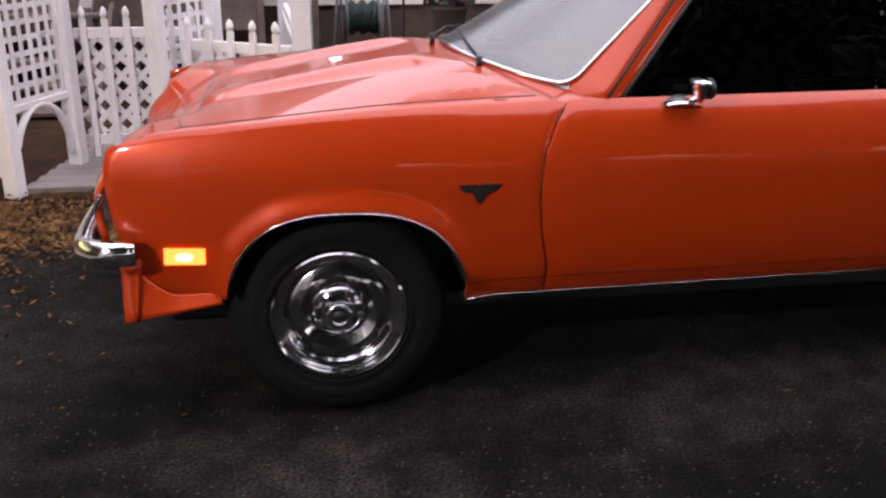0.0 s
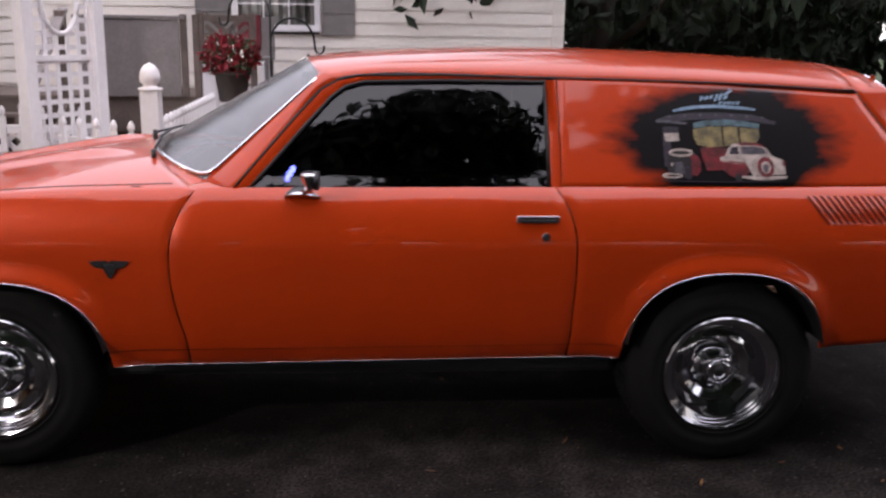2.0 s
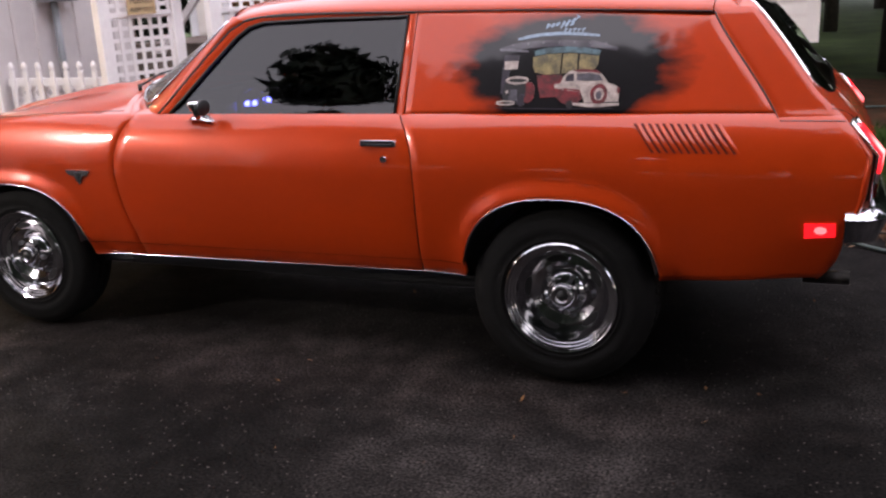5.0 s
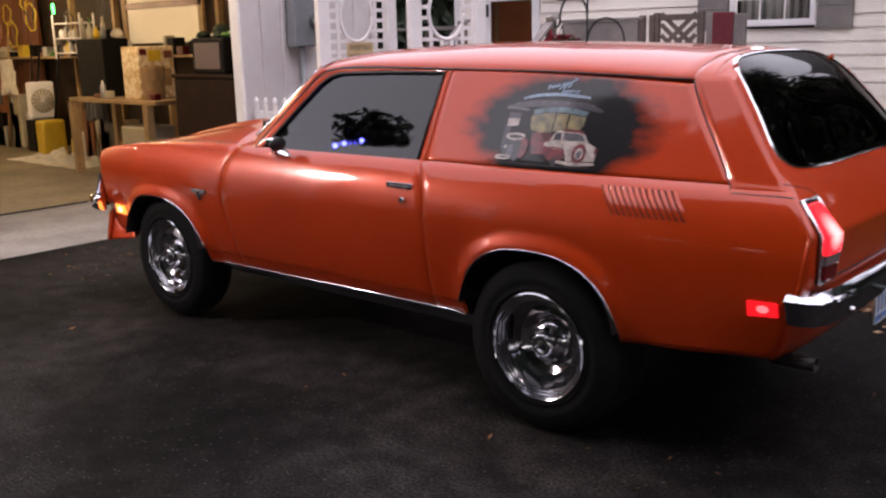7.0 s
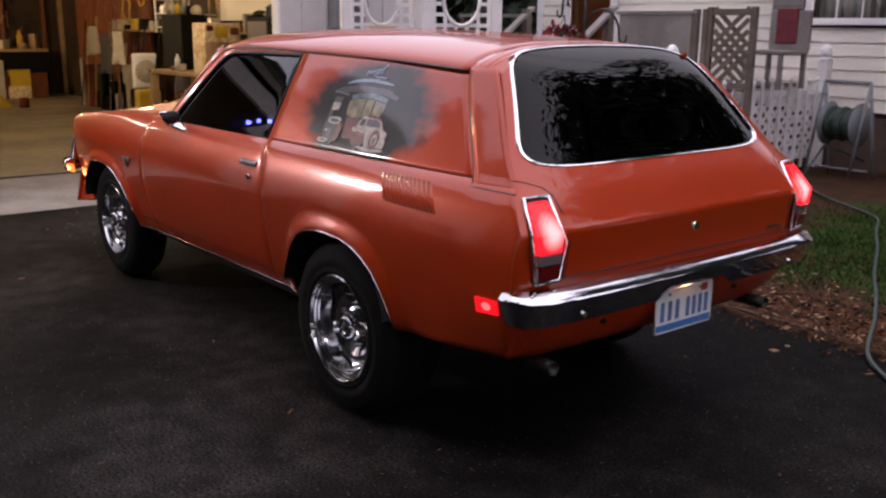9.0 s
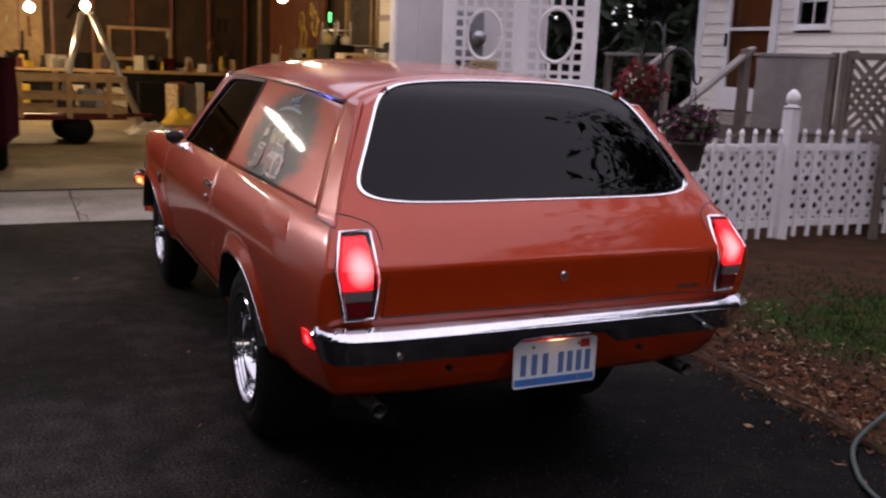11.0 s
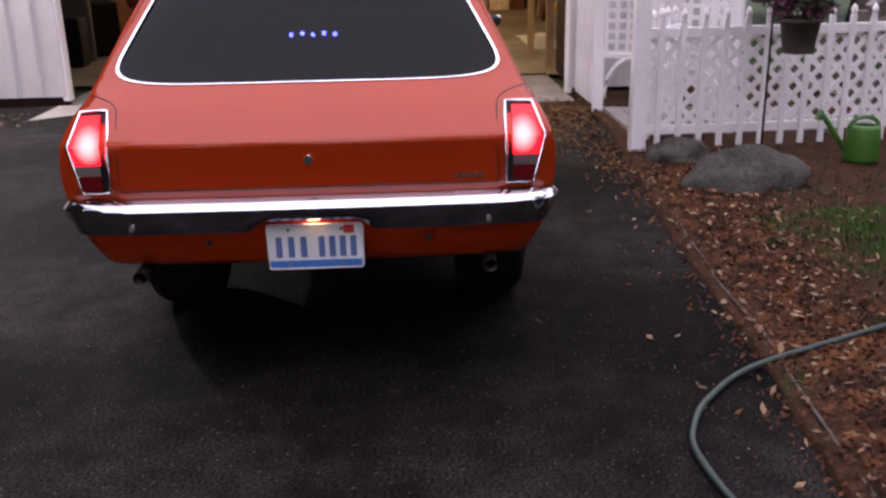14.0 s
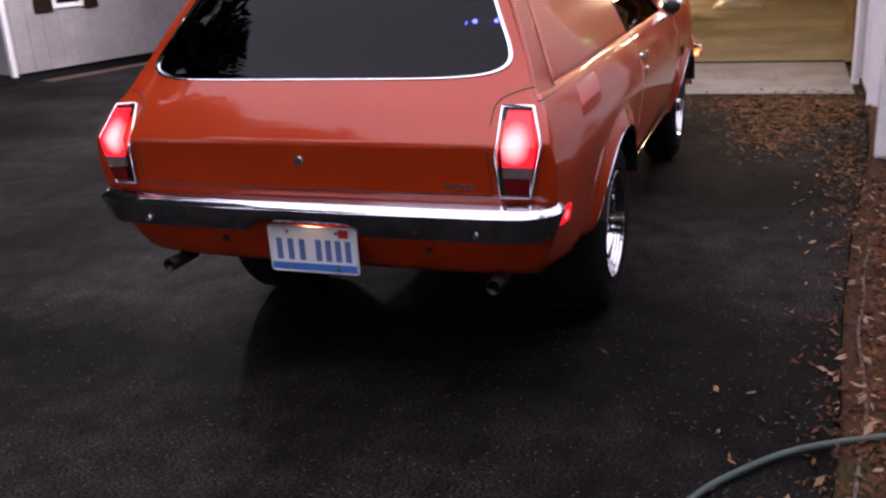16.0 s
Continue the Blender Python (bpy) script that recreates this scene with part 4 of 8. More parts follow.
bm = bumper([(-0.03, 0.712), (0.010, 0.717)], PATH, (0.19, 0.645))
bm = bumper([(0.010, 0.717), (0.028, 0.709), (0.043, 0.698), (0.050, 0.688)], PATH, (0.19, 0.645), 1, bm)
bm = bumper([(0.050, 0.688), (0.040, 0.661), (0.029, 0.633), (0.017, 0.606)], PATH, (0.19, 0.645), 1, bm)
bm = bumper([(0.017, 0.606), (-0.012, 0.614)], PATH, (0.19, 0.645), 1, bm)
rear_bumper = part("rear_bumper", bm, mat("bumper_chrome", (0.60, 0.60, 0.65), 0.06, 1.0, 0.12, 9), car, "chrome rear bumper")
for v in (-0.74, 0.74, -0.56, 0.56):
    bm = B()
    z, o = (0.700, 0.035) if abs(v) > 0.7 else (0.628, 0.040)
    c = Vector((3.622 + o - (0.035 if abs(v) > 0.7 else 0), Y0 - v, z))
    rod(bm, c - Vector((0.02, 0, 0)), c + Vector((0.006, 0, 0.003)), 0.009, 12)
    part("bumper_bolt", bm, CHROME, rear_bumper)
bm = B()
sheet(bm, lambda u, w: on_rear((2 * u - 1) * half(3.5, lerp(0.70, 0.455, w)), lerp(0.70, 0.455, w), -0.002), 44, 14)
valance = skin("rear_valance", bm, PAINT, car)
for v in (-0.371, 0.35):
    bm = B()
    rod(bm, (3.535, Y0 - v, 0.542), (3.566, Y0 - v, 0.542), 0.010, 10)
    part("valance_hole", bm, BLACK, valance)
box_m = Matrix.Translation((3.610, 3.395, 0.540))
plate = thing("licence_plate", "", "")
plate.parent = car
plate["label"] = "white plate with a blue band, lit from above"
bx("plate_sheet", (-0.002, 0.002, -0.153, 0.153, -0.074, 0.074), PLATE, plate, m=box_m)
bx("plate_band", (0.0015, 0.003, -0.148, 0.148, -0.070, -0.046), PLATE_BLUE, plate, m=box_m)
bx("plate_sticker", (0.0015, 0.0035, 0.092, 0.126, 0.043, 0.070), PLATE_RED, plate, m=box_m)
for k, yy in enumerate((-0.118, -0.078, -0.038, 0.020, 0.054, 0.088, 0.122)):
    bx("plate_bar", (0.0015, 0.003, yy - 0.010, yy + 0.010, -0.036, 0.034), INK, plate, m=box_m)
for yy, zz in ((-0.085, 0.058), (0.085, 0.058), (-0.085, -0.058), (0.085, -0.058)):
    bm = B()
    rod(bm, (3.611, 3.395 + yy, 0.54 + zz), (3.616, 3.395 + yy, 0.54 + zz), 0.006, 8)
    part("plate_screw", bm, DULL, plate)
bm = B()
tube(bm, [box_m @ Vector((0.001, a * 0.153, b * 0.074)) for a, b in ((-1, -0.9), (-1, 0.9), (-0.95, 1), (0.95, 1), (1, 0.9), (1, -0.9), (0.95, -1), (-0.95, -1), (-1, -0.9))], 0.0035, 6)
part("plate_rim", bm, PLATE, plate)
# Pipe steel is set dark to keep the tips from standing out.
PIPE_STEEL = mat("dark_pipe_steel", (0.04, 0.036, 0.034), 0.45, 0.7, 0.5, 30)
PLATE_LAMP = mat("plate_lamp", (0.8, 0.5, 0.2), 0.3, 0, emit=(1.0, 0.5, 0.2), power=12)
bx("plate_lamp", (3.600, 3.625, 3.375, 3.415, 0.632, 0.640), PLATE_LAMP, car, label="small lit plate lamp")
for v, z in ((0.585, 0.432), (-0.575, 0.440)):
    bm = B()
    spin(bm, [(0.020, 0.0), (0.0235, 0.0), (0.0235, 0.15), (0.0215, 0.15), (0.020, 0.0)], (3.42, Y0 - v, z), "x", 20, 1)
    part("exhaust_tip", bm, PIPE_STEEL, car, "dark steel exhaust tip")

# hood, nose, front bumper, chin
def hood(u, w):
    c = 2 * u - 1
    mid = 1 - bump01(abs(c), 0.52, 0.74)
    x = lerp(-0.560 + 0.045 * c ** 4 + 0.075 * mid, 0.53 + 0.235 * abs(c) ** 2.2, w)
    vmax = half(x, HOODEDGE(x)) - 0.004
    ridge = 0.022 * (bump01(abs(c), 0.20, 0.30) - bump01(abs(c), 0.36, 0.50)) * bump01(w, 0.06, 0.3) * (1 - bump01(w, 0.75, 0.97))
    crown = lerp(0.0, 0.092, bump01(x, -0.50, 0.60)) * (1 - abs(c) ** 2.4)
    dip = -0.022 * (1 - bump01(w, 0.0, 0.07)) - 0.055 * mid * (1 - bump01(w, 0.02, 0.20))
    return Vector((x, Y0 + c * vmax, HOODEDGE(x) + crown + ridge + dip))


bm = B()
sheet(bm, hood, 48, 40)
bonnet = skin("hood", bm, PAINT, car)
for s in (1, -1):
    bm = B()
    tube(bm, [hood(0.5 - s * 0.5 * 0.93, w) + Vector((0, 0, 0.0)) for w in np.linspace(0.12, 0.97, 30)], 0.0022, 5)
    part("hood_seam", bm, BLACK, bonnet)
    bm = B()
    tube(bm, [hood(lerp(0.5, 0.5 - s * 0.46, k / 12), 0.14) + Vector((0, 0, -0.001)) for k in range(13)], 0.0025, 5)
    part("nose_seam", bm, BLACK, bonnet)
bm = B()
def nose_at(u, w):
    p, q = hood(u, 0.0) + Vector((0, 0, -0.001)), Vector((-0.645 + 0.05 * abs(2 * u - 1) ** 4, Y0 + (2 * u - 1) * 0.745, 0.62))
    r = p.lerp(q, w)
    return r + Vector((-0.05 * math.sin(math.pi * w) * min(1, w * 3), 0, 0))


sheet(bm, nose_at, 48, 10)
nose = skin("nose_panel", bm, PAINT, car, 0.02)
for s in (1, -1):
    c = Vector((-0.560, Y0 - s * 0.56, 0.755))
    bm = B()
    spin(bm, [(0.085, 0.06), (0.095, -0.005), (0.086, -0.012), (0.080, 0.0)], c, "x", 28, 1)
    hl = part("headlamp_bezel", bm, CHROME, car, "chrome headlamp bezel")
    bm = B()
    spin(bm, [(0.080, 0.0), (0.055, -0.016), (0.0005, -0.022)], c, "x", 28, 1)
    part("headlamp_lens", bm, GREY_LENS, hl)
    bm = B()
    sheet(bm, lambda u, w: Vector((lerp(-0.590, -0.655, w) - 0.008 * math.sin(math.pi * u), Y0 - s * lerp(0.722, 0.748, u), lerp(0.765, 0.635, w))), 3, 8)
    skin("bezel_edge", bm, CHROME, hl, 0.015)
for k in range(4):
    bx("grille_bar", (-0.665, -0.645, Y0 - 0.40, Y0 + 0.40, 0.645 + 0.022 * k, 0.652 + 0.022 * k), CHROME, car, 0.002)
FPATH = [(0.80, -0.50), (0.805, -0.56), (0.795, -0.61), (0.76, -0.65), (0.70, -0.668)] + [(v, -0.672 - 0.02 * (1 - (v / 0.65) ** 2)) for v in np.linspace(0.6, -0.6, 17)] + [(-0.70, -0.668), (-0.76, -0.65), (-0.795, -0.61), (-0.805, -0.56), (-0.80, -0.50)]
part("front_bumper", bumper([(-0.03, 0.632), (0.0, 0.640), (0.014, 0.632), (0.024, 0.605), (0.018, 0.572), (0.0, 0.556), (-0.03, 0.556)], FPATH), CHROME, car, "chrome front bumper")
bm = B()
sheet(bm, lambda u, w: Vector((lerp(-0.545, -0.565, w) + 0.03 * abs(2 * u - 1) ** 4, Y0 + (2 * u - 1) * lerp(0.73, 0.765, w), lerp(0.56, 0.372, w))), 20, 6)
skin("chin_panel", bm, PAINT, car, 0.02)
for s in (1, -1):
    bm = B()
    sheet(bm, lambda u, w: Vector((lerp(-0.560, -0.275, u), Y0 - s * lerp(half(-0.3, 0.5) - 0.02, half(-0.3, 0.5) + 0.012, w * (1 - 0.4 * u)), lerp(lerp(0.535, 0.440, bump01(u, 0.0, 0.55)), lerp(0.368, 0.408, u), w))), 14, 6)
    skin("chin_end", bm, PAINT, car, 0.012)

# windshield, cowl, wipers
def ws(u, w):
    c = 2 * u - 1
    base = Vector((0.515 + 0.285 * abs(c) ** 2.3, Y0 + c * 0.650, 1.085 - 0.070 * abs(c) ** 2))
    top = Vector((header(c), Y0 + c * 0.535, roof_z(header(c), c * 0.97)))
    return base.lerp(top, w)


bm = B()
sheet(bm, ws, 24, 10)
screen = skin("windshield", bm, SCREEN, car, 0.005, "clear curved windshield")
bm = B()
trimpts = [ws(0, w) for w in np.linspace(0.97, 0.10, 14)] + [ws(0.006, 0.05), ws(0.02, 0.022), ws(0.05, 0.010)] + [ws(u, 0.006) for u in np.linspace(0.08, 0.92, 24)] + [ws(0.95, 0.010), ws(0.98, 0.022), ws(0.994, 0.05)] + [ws(1, w) for w in np.linspace(0.10, 0.97, 14)]
tube(bm, [p + Vector((-0.005, 0, 0.004)) for p in trimpts], 0.007, 6)
part("windshield_trim", bm, CHROME, screen, "bright windshield trim")
bm = B()
def cowl(u, w):
    a = hood(u, 1.0)
    b = ws(u, 0.0)
    b.y = Y0 + (2 * u - 1) * 0.66
    p = a.lerp(b, w)
    p.z -= 0.012 * math.sin(math.pi * w)
    return p
sheet(bm, cowl, 30, 6)
skin("cowl", bm, PAINT, car)
for s in (1, -1):
    q00, q10 = on_side(0.755, 0.990, -0.006, s), on_side(0.925, 1.000, -0.004, s)
    q01, q11 = hood(0.5 - 0.49 * s, 0.96) - Vector((0, 0, 0.006)), ws(0.5 - 0.5 * s, 0.03) - Vector((0, 0, 0.006))
    bm = B()
    sheet(bm, lambda u, w: q00.lerp(q10, u).lerp(q01.lerp(q11, u), w), 4, 4)
    skin("cowl_corner", bm, PAINT, car, 0.01)
for c0, c1, w1 in ((-0.62, -0.08, 0.10), (0.05, 0.62, 0.10)):
    bm = B()
    p = ws(0.5 + 0.5 * c0, 0.0) + Vector((-0.04, 0, 0.02))
    q = ws(0.5 + 0.5 * c1, w1) + Vector((-0.012, 0, 0.012))
    tube(bm, [p, p.lerp(q, 0.5) + Vector((-0.01, 0, 0.012)), q], 0.005, 6)
    wiper = part("wiper", bm, BLACK, car)
    bm = B()
    rod(bm, p + Vector((0, 0, -0.03)), p + Vector((0, 0, 0.010)), 0.010, 12)
    part("wiper_pivot", bm, BLACK, wiper)

bm = B()
box(bm, -0.012, 0.012, -0.11, 0.11, -0.028, 0.028, 0.012, Matrix.Translation((1.115, Y0 - 0.02, 1.335)) @ Matrix.Rotation(radians(-12), 4, "Z"))
rv = part("rear_view_mirror", bm, BLACK, car, "black rear-view mirror behind the windshield")
bm = B()
rod(bm, (1.110, Y0 - 0.01, 1.355), (1.10, Y0, 1.425), 0.006, 8)
part("mirror_stem", bm, BLACK, rv)

# wheels and underbody
for s in (1, -1):
    for cx, cz, yo, r, wd, dish in ((0.076, 0.344, 0.742, 0.341, 0.20, 0.042), (2.602, 0.344, 0.773, 0.341, 0.27, 0.078)):
        w = wheel(cx, cz, Y0 - s * yo, r, wd, dish, s)
        w.parent = car
bx("floor_pan", (-0.45, 2.25, Y0 - 0.62, Y0 + 0.62, 0.30, 0.36), BLACK, car, 0.02)
bm = B()
rod(bm, (2.6, Y0 - 0.6, 0.33), (2.6, Y0 + 0.6, 0.33), 0.04, 12)
spin(bm, [(0.0005, -0.13), (0.09, -0.1), (0.13, 0), (0.09, 0.1), (0.0005, 0.13)], (2.6, Y0, 0.33), "x", 20, 1)
part("rear_axle", bm, BLACK, car)
bx("firewall", (0.56, 0.60, Y0 - 0.70, Y0 + 0.70, 0.36, 1.0), BLACK, car)
# cabin
bm = B()
sheet(bm, lambda u, w: Vector((lerp(0.62, 1.02, w) - 0.04 * abs(2 * u - 1), Y0 + (2 * u - 1) * 0.62, 0.985 - 0.03 * w - 0.09 * bump01(w, 0.85, 1.0))), 16, 8)
dash = skin("dashboard", bm, CLOTH, car, 0.05, "black padded dashboard")
bx("gauge_panel", (0.985, 1.032, 2.95, 3.42, 0.86, 1.0), CLOTH, dash, 0.01)
for k in range(5):
    bm = B()
    c = Vector((1.035, 3.06 + 0.062 * k, 0.975 + 0.006 * (k % 2)))
    rod(bm, c, c + Vector((0.012, 0, 0)), 0.012, 10)
    part("gauge_light", bm, BLUE_LED, dash, "glowing blue gauge light")
for yy in (Y0 - 0.33, Y0 + 0.33):
    seat = thing("bucket_seat", "", "")
    seat.parent = car
    seat["label"] = "black vinyl bucket seat"
    bx("seat_cushion", (1.30, 1.78, yy - 0.24, yy + 0.24, 0.42, 0.62), CLOTH, seat, 0.05)
    bx("seat_back", (-0.07, 0.07, -0.24, 0.24, 0.0, 0.44), CLOTH, seat, 0.05, m=Matrix.Translation((1.80, yy, 0.56)) @ Matrix.Rotation(radians(14), 4, "Y"))
bm = B()
mw = Matrix.Translation((1.18, Y0 - 0.33, 0.90)) @ Matrix.Rotation(radians(65), 4, "Y")
tube(bm, [mw @ Vector((0.18 * math.cos(a), 0.18 * math.sin(a), 0)) for a in np.linspace(0, 2 * math.pi, 33)], 0.013, 8)
for a in (0.3, math.pi - 0.3, -math.pi / 2):
    rod(bm, mw @ Vector((0, 0, 0)), mw @ Vector((0.18 * math.cos(a), 0.18 * math.sin(a), 0)), 0.010, 8)
rod(bm, mw @ Vector((0, 0, 0)), (1.0, Y0 - 0.33, 0.82), 0.025, 10)
part("steering_wheel", bm, BLACK, car)
bx("cargo_floor", (1.95, 3.50, Y0 - 0.60, Y0 + 0.60, 0.62, 0.66), CLOTH, car, 0.01, "dark carpeted cargo floor")

# the airbrushed scene: shapes laid thinly over the dark cloud
def blob(cx, cz, rx, rz, n=20, p=2.0, a0=0.0, a1=2 * math.pi):
    out = []
    for k in range(n):
        a = lerp(a0, a1, k / n)
        c, d = math.cos(a), math.sin(a)
        q = (abs(c) ** p + abs(d) ** p) ** (1 / p)
        out.append((cx + rx * c / q, cz + rz * d / q))
    return out


def strip(pts, w):
    return [(x, z + w) for x, z in pts] + [(x, z - w) for x, z in reversed(pts)]


def line(pts, w):
    """A brush stroke of width w along a bent line, round at its ends."""
    pts = [Vector(p) for p in pts]
    a, b = [], []
    for i, p in enumerate(pts):
        d = (pts[min(i + 1, len(pts) - 1)] - pts[max(i - 1, 0)]).normalized()
        n = Vector((-d.y, d.x)) * w * (0.6 if i in (0, len(pts) - 1) else 1.0)
        a.append(tuple(p + n))
        b.append(tuple(p - n))
    return a + b[::-1]


def oval(cx, cz, rx, rz, w, n=14, a0=0.0, a1=2 * math.pi):
    return line([(cx + rx * math.cos(lerp(a0, a1, k / n)), cz + rz * math.sin(lerp(a0, a1, k / n))) for k in range(n + 1)], w)


art = [
    # far back: the round diner under its wide eave, with the sign on the roof
    (0, "mural_eave", [(2.352, 1.228), (2.40, 1.243), (2.47, 1.252), (2.58, 1.254), (2.70, 1.248), (2.782, 1.224), (2.776, 1.214), (2.69, 1.226), (2.57, 1.232), (2.47, 1.228), (2.40, 1.220), (2.356, 1.217)], M_DARK),
    (0, "mural_roof_line", line([(2.416, 1.258), (2.45, 1.265), (2.50, 1.272), (2.58, 1.275), (2.65, 1.271), (2.712, 1.265)], 0.0055), M_BLUE),
    (0, "mural_canopy", [(2.482, 1.218), (2.53, 1.228), (2.60, 1.231), (2.67, 1.226), (2.722, 1.216), (2.716, 1.200), (2.66, 1.208), (2.60, 1.211), (2.53, 1.208), (2.486, 1.201)], M_TEAL),
    (0, "mural_window", [(2.480, 1.198), (2.53, 1.206), (2.582, 1.208), (2.582, 1.140), (2.53, 1.138), (2.492, 1.146), (2.482, 1.168)], M_CREAM),
    (0, "mural_window", [(2.588, 1.208), (2.640, 1.207), (2.642, 1.150), (2.588, 1.141)], M_CREAM),
    (0, "mural_window", [(2.648, 1.206), (2.716, 1.198), (2.716, 1.170), (2.704, 1.154), (2.648, 1.152)], M_CREAM),
    (0, "mural_wall", [(2.500, 1.137), (2.590, 1.138), (2.605, 1.100), (2.600, 1.066), (2.520, 1.062), (2.508, 1.100)], M_RED),
    # petrol pump
    (0, "mural_pump", [(2.374, 1.205), (2.430, 1.205), (2.428, 1.188), (2.398, 1.150), (2.394, 1.075), (2.372, 1.075), (2.370, 1.150)], M_DARK),
    (1, "mural_pump_face", [(2.377, 1.184), (2.427, 1.185), (2.426, 1.158), (2.378, 1.156)], M_WHITE),
    (0, "mural_pump_arm", line([(2.352, 1.224), (2.40, 1.222), (2.46, 1.216)], 0.005), M_GREY),
    # hot rod
    (1, "mural_hotrod_body", [(2.386, 1.108), (2.398, 1.124), (2.43, 1.132), (2.466, 1.128), (2.478, 1.110), (2.470, 1.062), (2.446, 1.040), (2.392, 1.040), (2.380, 1.070)], M_BLACK),
    (2, "mural_hotrod_top", oval(2.431, 1.120, 0.040, 0.010, 0.0036), M_WHITE),
    (2, "mural_hotrod_fender", [(2.462, 1.116), (2.486, 1.112), (2.498, 1.094), (2.496, 1.060), (2.480, 1.044), (2.462, 1.048), (2.466, 1.084)], M_RED),
    (2, "mural_hotrod_grille", [(2.408, 1.090), (2.432, 1.090), (2.438, 1.052), (2.404, 1.052)], M_GREY),
    (2, "mural_hotrod_wheel", blob(2.452, 1.054, 0.014, 0.022), M_DARK),
    (2, "mural_hotrod_bumper", oval(2.395, 1.045, 0.034, 0.006, 0.0026), M_WHITE),
    (2, "mural_hotrod_lamp", blob(2.396, 1.082, 0.005, 0.006, 10), M_WHITE),
    # coupe seen from behind
    (1, "mural_coupe_side", [(2.572, 1.088), (2.605, 1.094), (2.66, 1.088), (2.672, 1.060), (2.650, 1.042), (2.622, 1.036), (2.596, 1.048), (2.578, 1.062)], M_RED),
    (1, "mural_coupe_body", [(2.566, 1.106), (2.588, 1.110), (2.600, 1.136), (2.618, 1.150), (2.660, 1.153), (2.712, 1.150), (2.735, 1.136), (2.756, 1.110), (2.788, 1.100), (2.798, 1.086), (2.796, 1.050), (2.680, 1.046), (2.664, 1.080), (2.600, 1.088), (2.570, 1.094)], M_WHITE),
    (2, "mural_coupe_roof", [(2.630, 1.151), (2.664, 1.156), (2.712, 1.152), (2.733, 1.139), (2.700, 1.145), (2.650, 1.146)], M_RED),
    (2, "mural_coupe_glass", [(2.644, 1.140), (2.690, 1.143), (2.724, 1.137), (2.738, 1.118), (2.690, 1.116), (2.648, 1.118)], M_GREY),
    (2, "mural_quarter_glass", [(2.612, 1.138), (2.634, 1.142), (2.636, 1.116), (2.602, 1.116)], M_DARK),
    (2, "mural_coupe_spare", oval(2.728, 1.074, 0.024, 0.027, 0.0065, 18), M_RED),
    (2, "mural_spare_hub", blob(2.728, 1.070, 0.010, 0.014, 14), M_GREY),
    (2, "mural_coupe_bumper", line([(2.640, 1.042), (2.69, 1.038), (2.74, 1.038), (2.800, 1.042)], 0.0060), M_WHITE),
    (2, "mural_coupe_lamp", blob(2.794, 1.086, 0.005, 0.011, 12), M_RED),
    (2, "mural_coupe_wheel", blob(2.628, 1.040, 0.013, 0.014, 14), M_BLACK),
    (1, "mural_ground_light", line([(2.36, 1.029), (2.46, 1.026), (2.60, 1.025), (2.78, 1.028)], 0.0016), M_DARK),
]
# two rows of brushed lettering that cannot be read, as bars
for k in range(6):
    x = 2.517 + 0.017 * k
    art.append((1, "mural_sign_bar", line([(x, 1.292 + 0.004 * (k % 3)), (x + 0.006 + 0.003 * (k % 2), 1.306), (x + 0.014, 1.302 + 0.0045 * k)], 0.0048), M_BLUE))
for k in range(5):
    x = 2.585 + 0.016 * k
    art.append((1, "mural_sign_bar", line([(x, 1.279), (x + 0.002, 1.288), (x + 0.010, 1.290 - 0.003 * (k % 2))], 0.0042), M_BLUE))
art.append((1, "mural_sign_stroke", line([(2.600, 1.312), (2.618, 1.320), (2.634, 1.330), (2.622, 1.334)], 0.0032), M_BLUE))
for k in range(7):
    art.append((1, "mural_eave_light", blob(2.40 + 0.056 * k, 1.236 + 0.010 * math.sin(math.pi * (k + 0.6) / 7), 0.0035, 0.0045, 8), M_GREY))
for lay, nm, outl, m in art:
    part(nm, patch(outl, 0.0016 + 0.0012 * lay), m, side_art)


# ---- ground ----
def st(ob, label="", category=""):
    return tagged(ob, label, category, kind="structure")


bm = B()
sheet(bm, lambda u, w: Vector((lerp(-400, 400, u), lerp(-400, 400, w), -0.05)), 8, 8, False)
st(obj("ground", bm, LAWN), "mown green lawn reaching to the woods", "ground")

EDGE = curve([(-1.9, 5.36), (-0.6, 5.30), (0.3, 5.22), (1.4, 5.10), (2.6, 5.0), (3.4, 4.96), (4.2, 4.88), (6, 4.75), (12, 4.6)])
bm = B()
g = []
for x in np.linspace(-5.6, 30, 120):
    e = EDGE(x) if x > -2.2 else (5.36 if x > -2.7 else -1.6)
    e += 0.025 * noise.noise((x * 3.1, 0, 0)) + 0.012 * noise.noise((x * 13, 5, 0))
    g.append([bm.verts.new((x, y, 0.0 if j < 9 else (0.0 if j == 9 else -0.05))) for j, y in enumerate(list(np.linspace(-9, e, 10)) + [e + 0.02])])
for a, b in zip(g, g[1:]):
    for k in range(10):
        bm.faces.new((a[k], b[k], b[k + 1], a[k + 1]))
st(obj("driveway", bm, ASPHALT), "dark worn asphalt driveway", "driveway")

# planting bed between driveway and house
bm = B()


def bed(u, w):
    x = lerp(-3.2, 14, u)
    y0 = EDGE(x) + 0.005
    y = lerp(y0, 12.5, w ** 1.6)
    z = 0.018 * noise.noise((x * 2.2, y * 2.2, 0)) + 0.012 * noise.noise((x * 9, y * 9, 3)) + 0.012
    return Vector((x, y, z if w > 0 else -0.03))


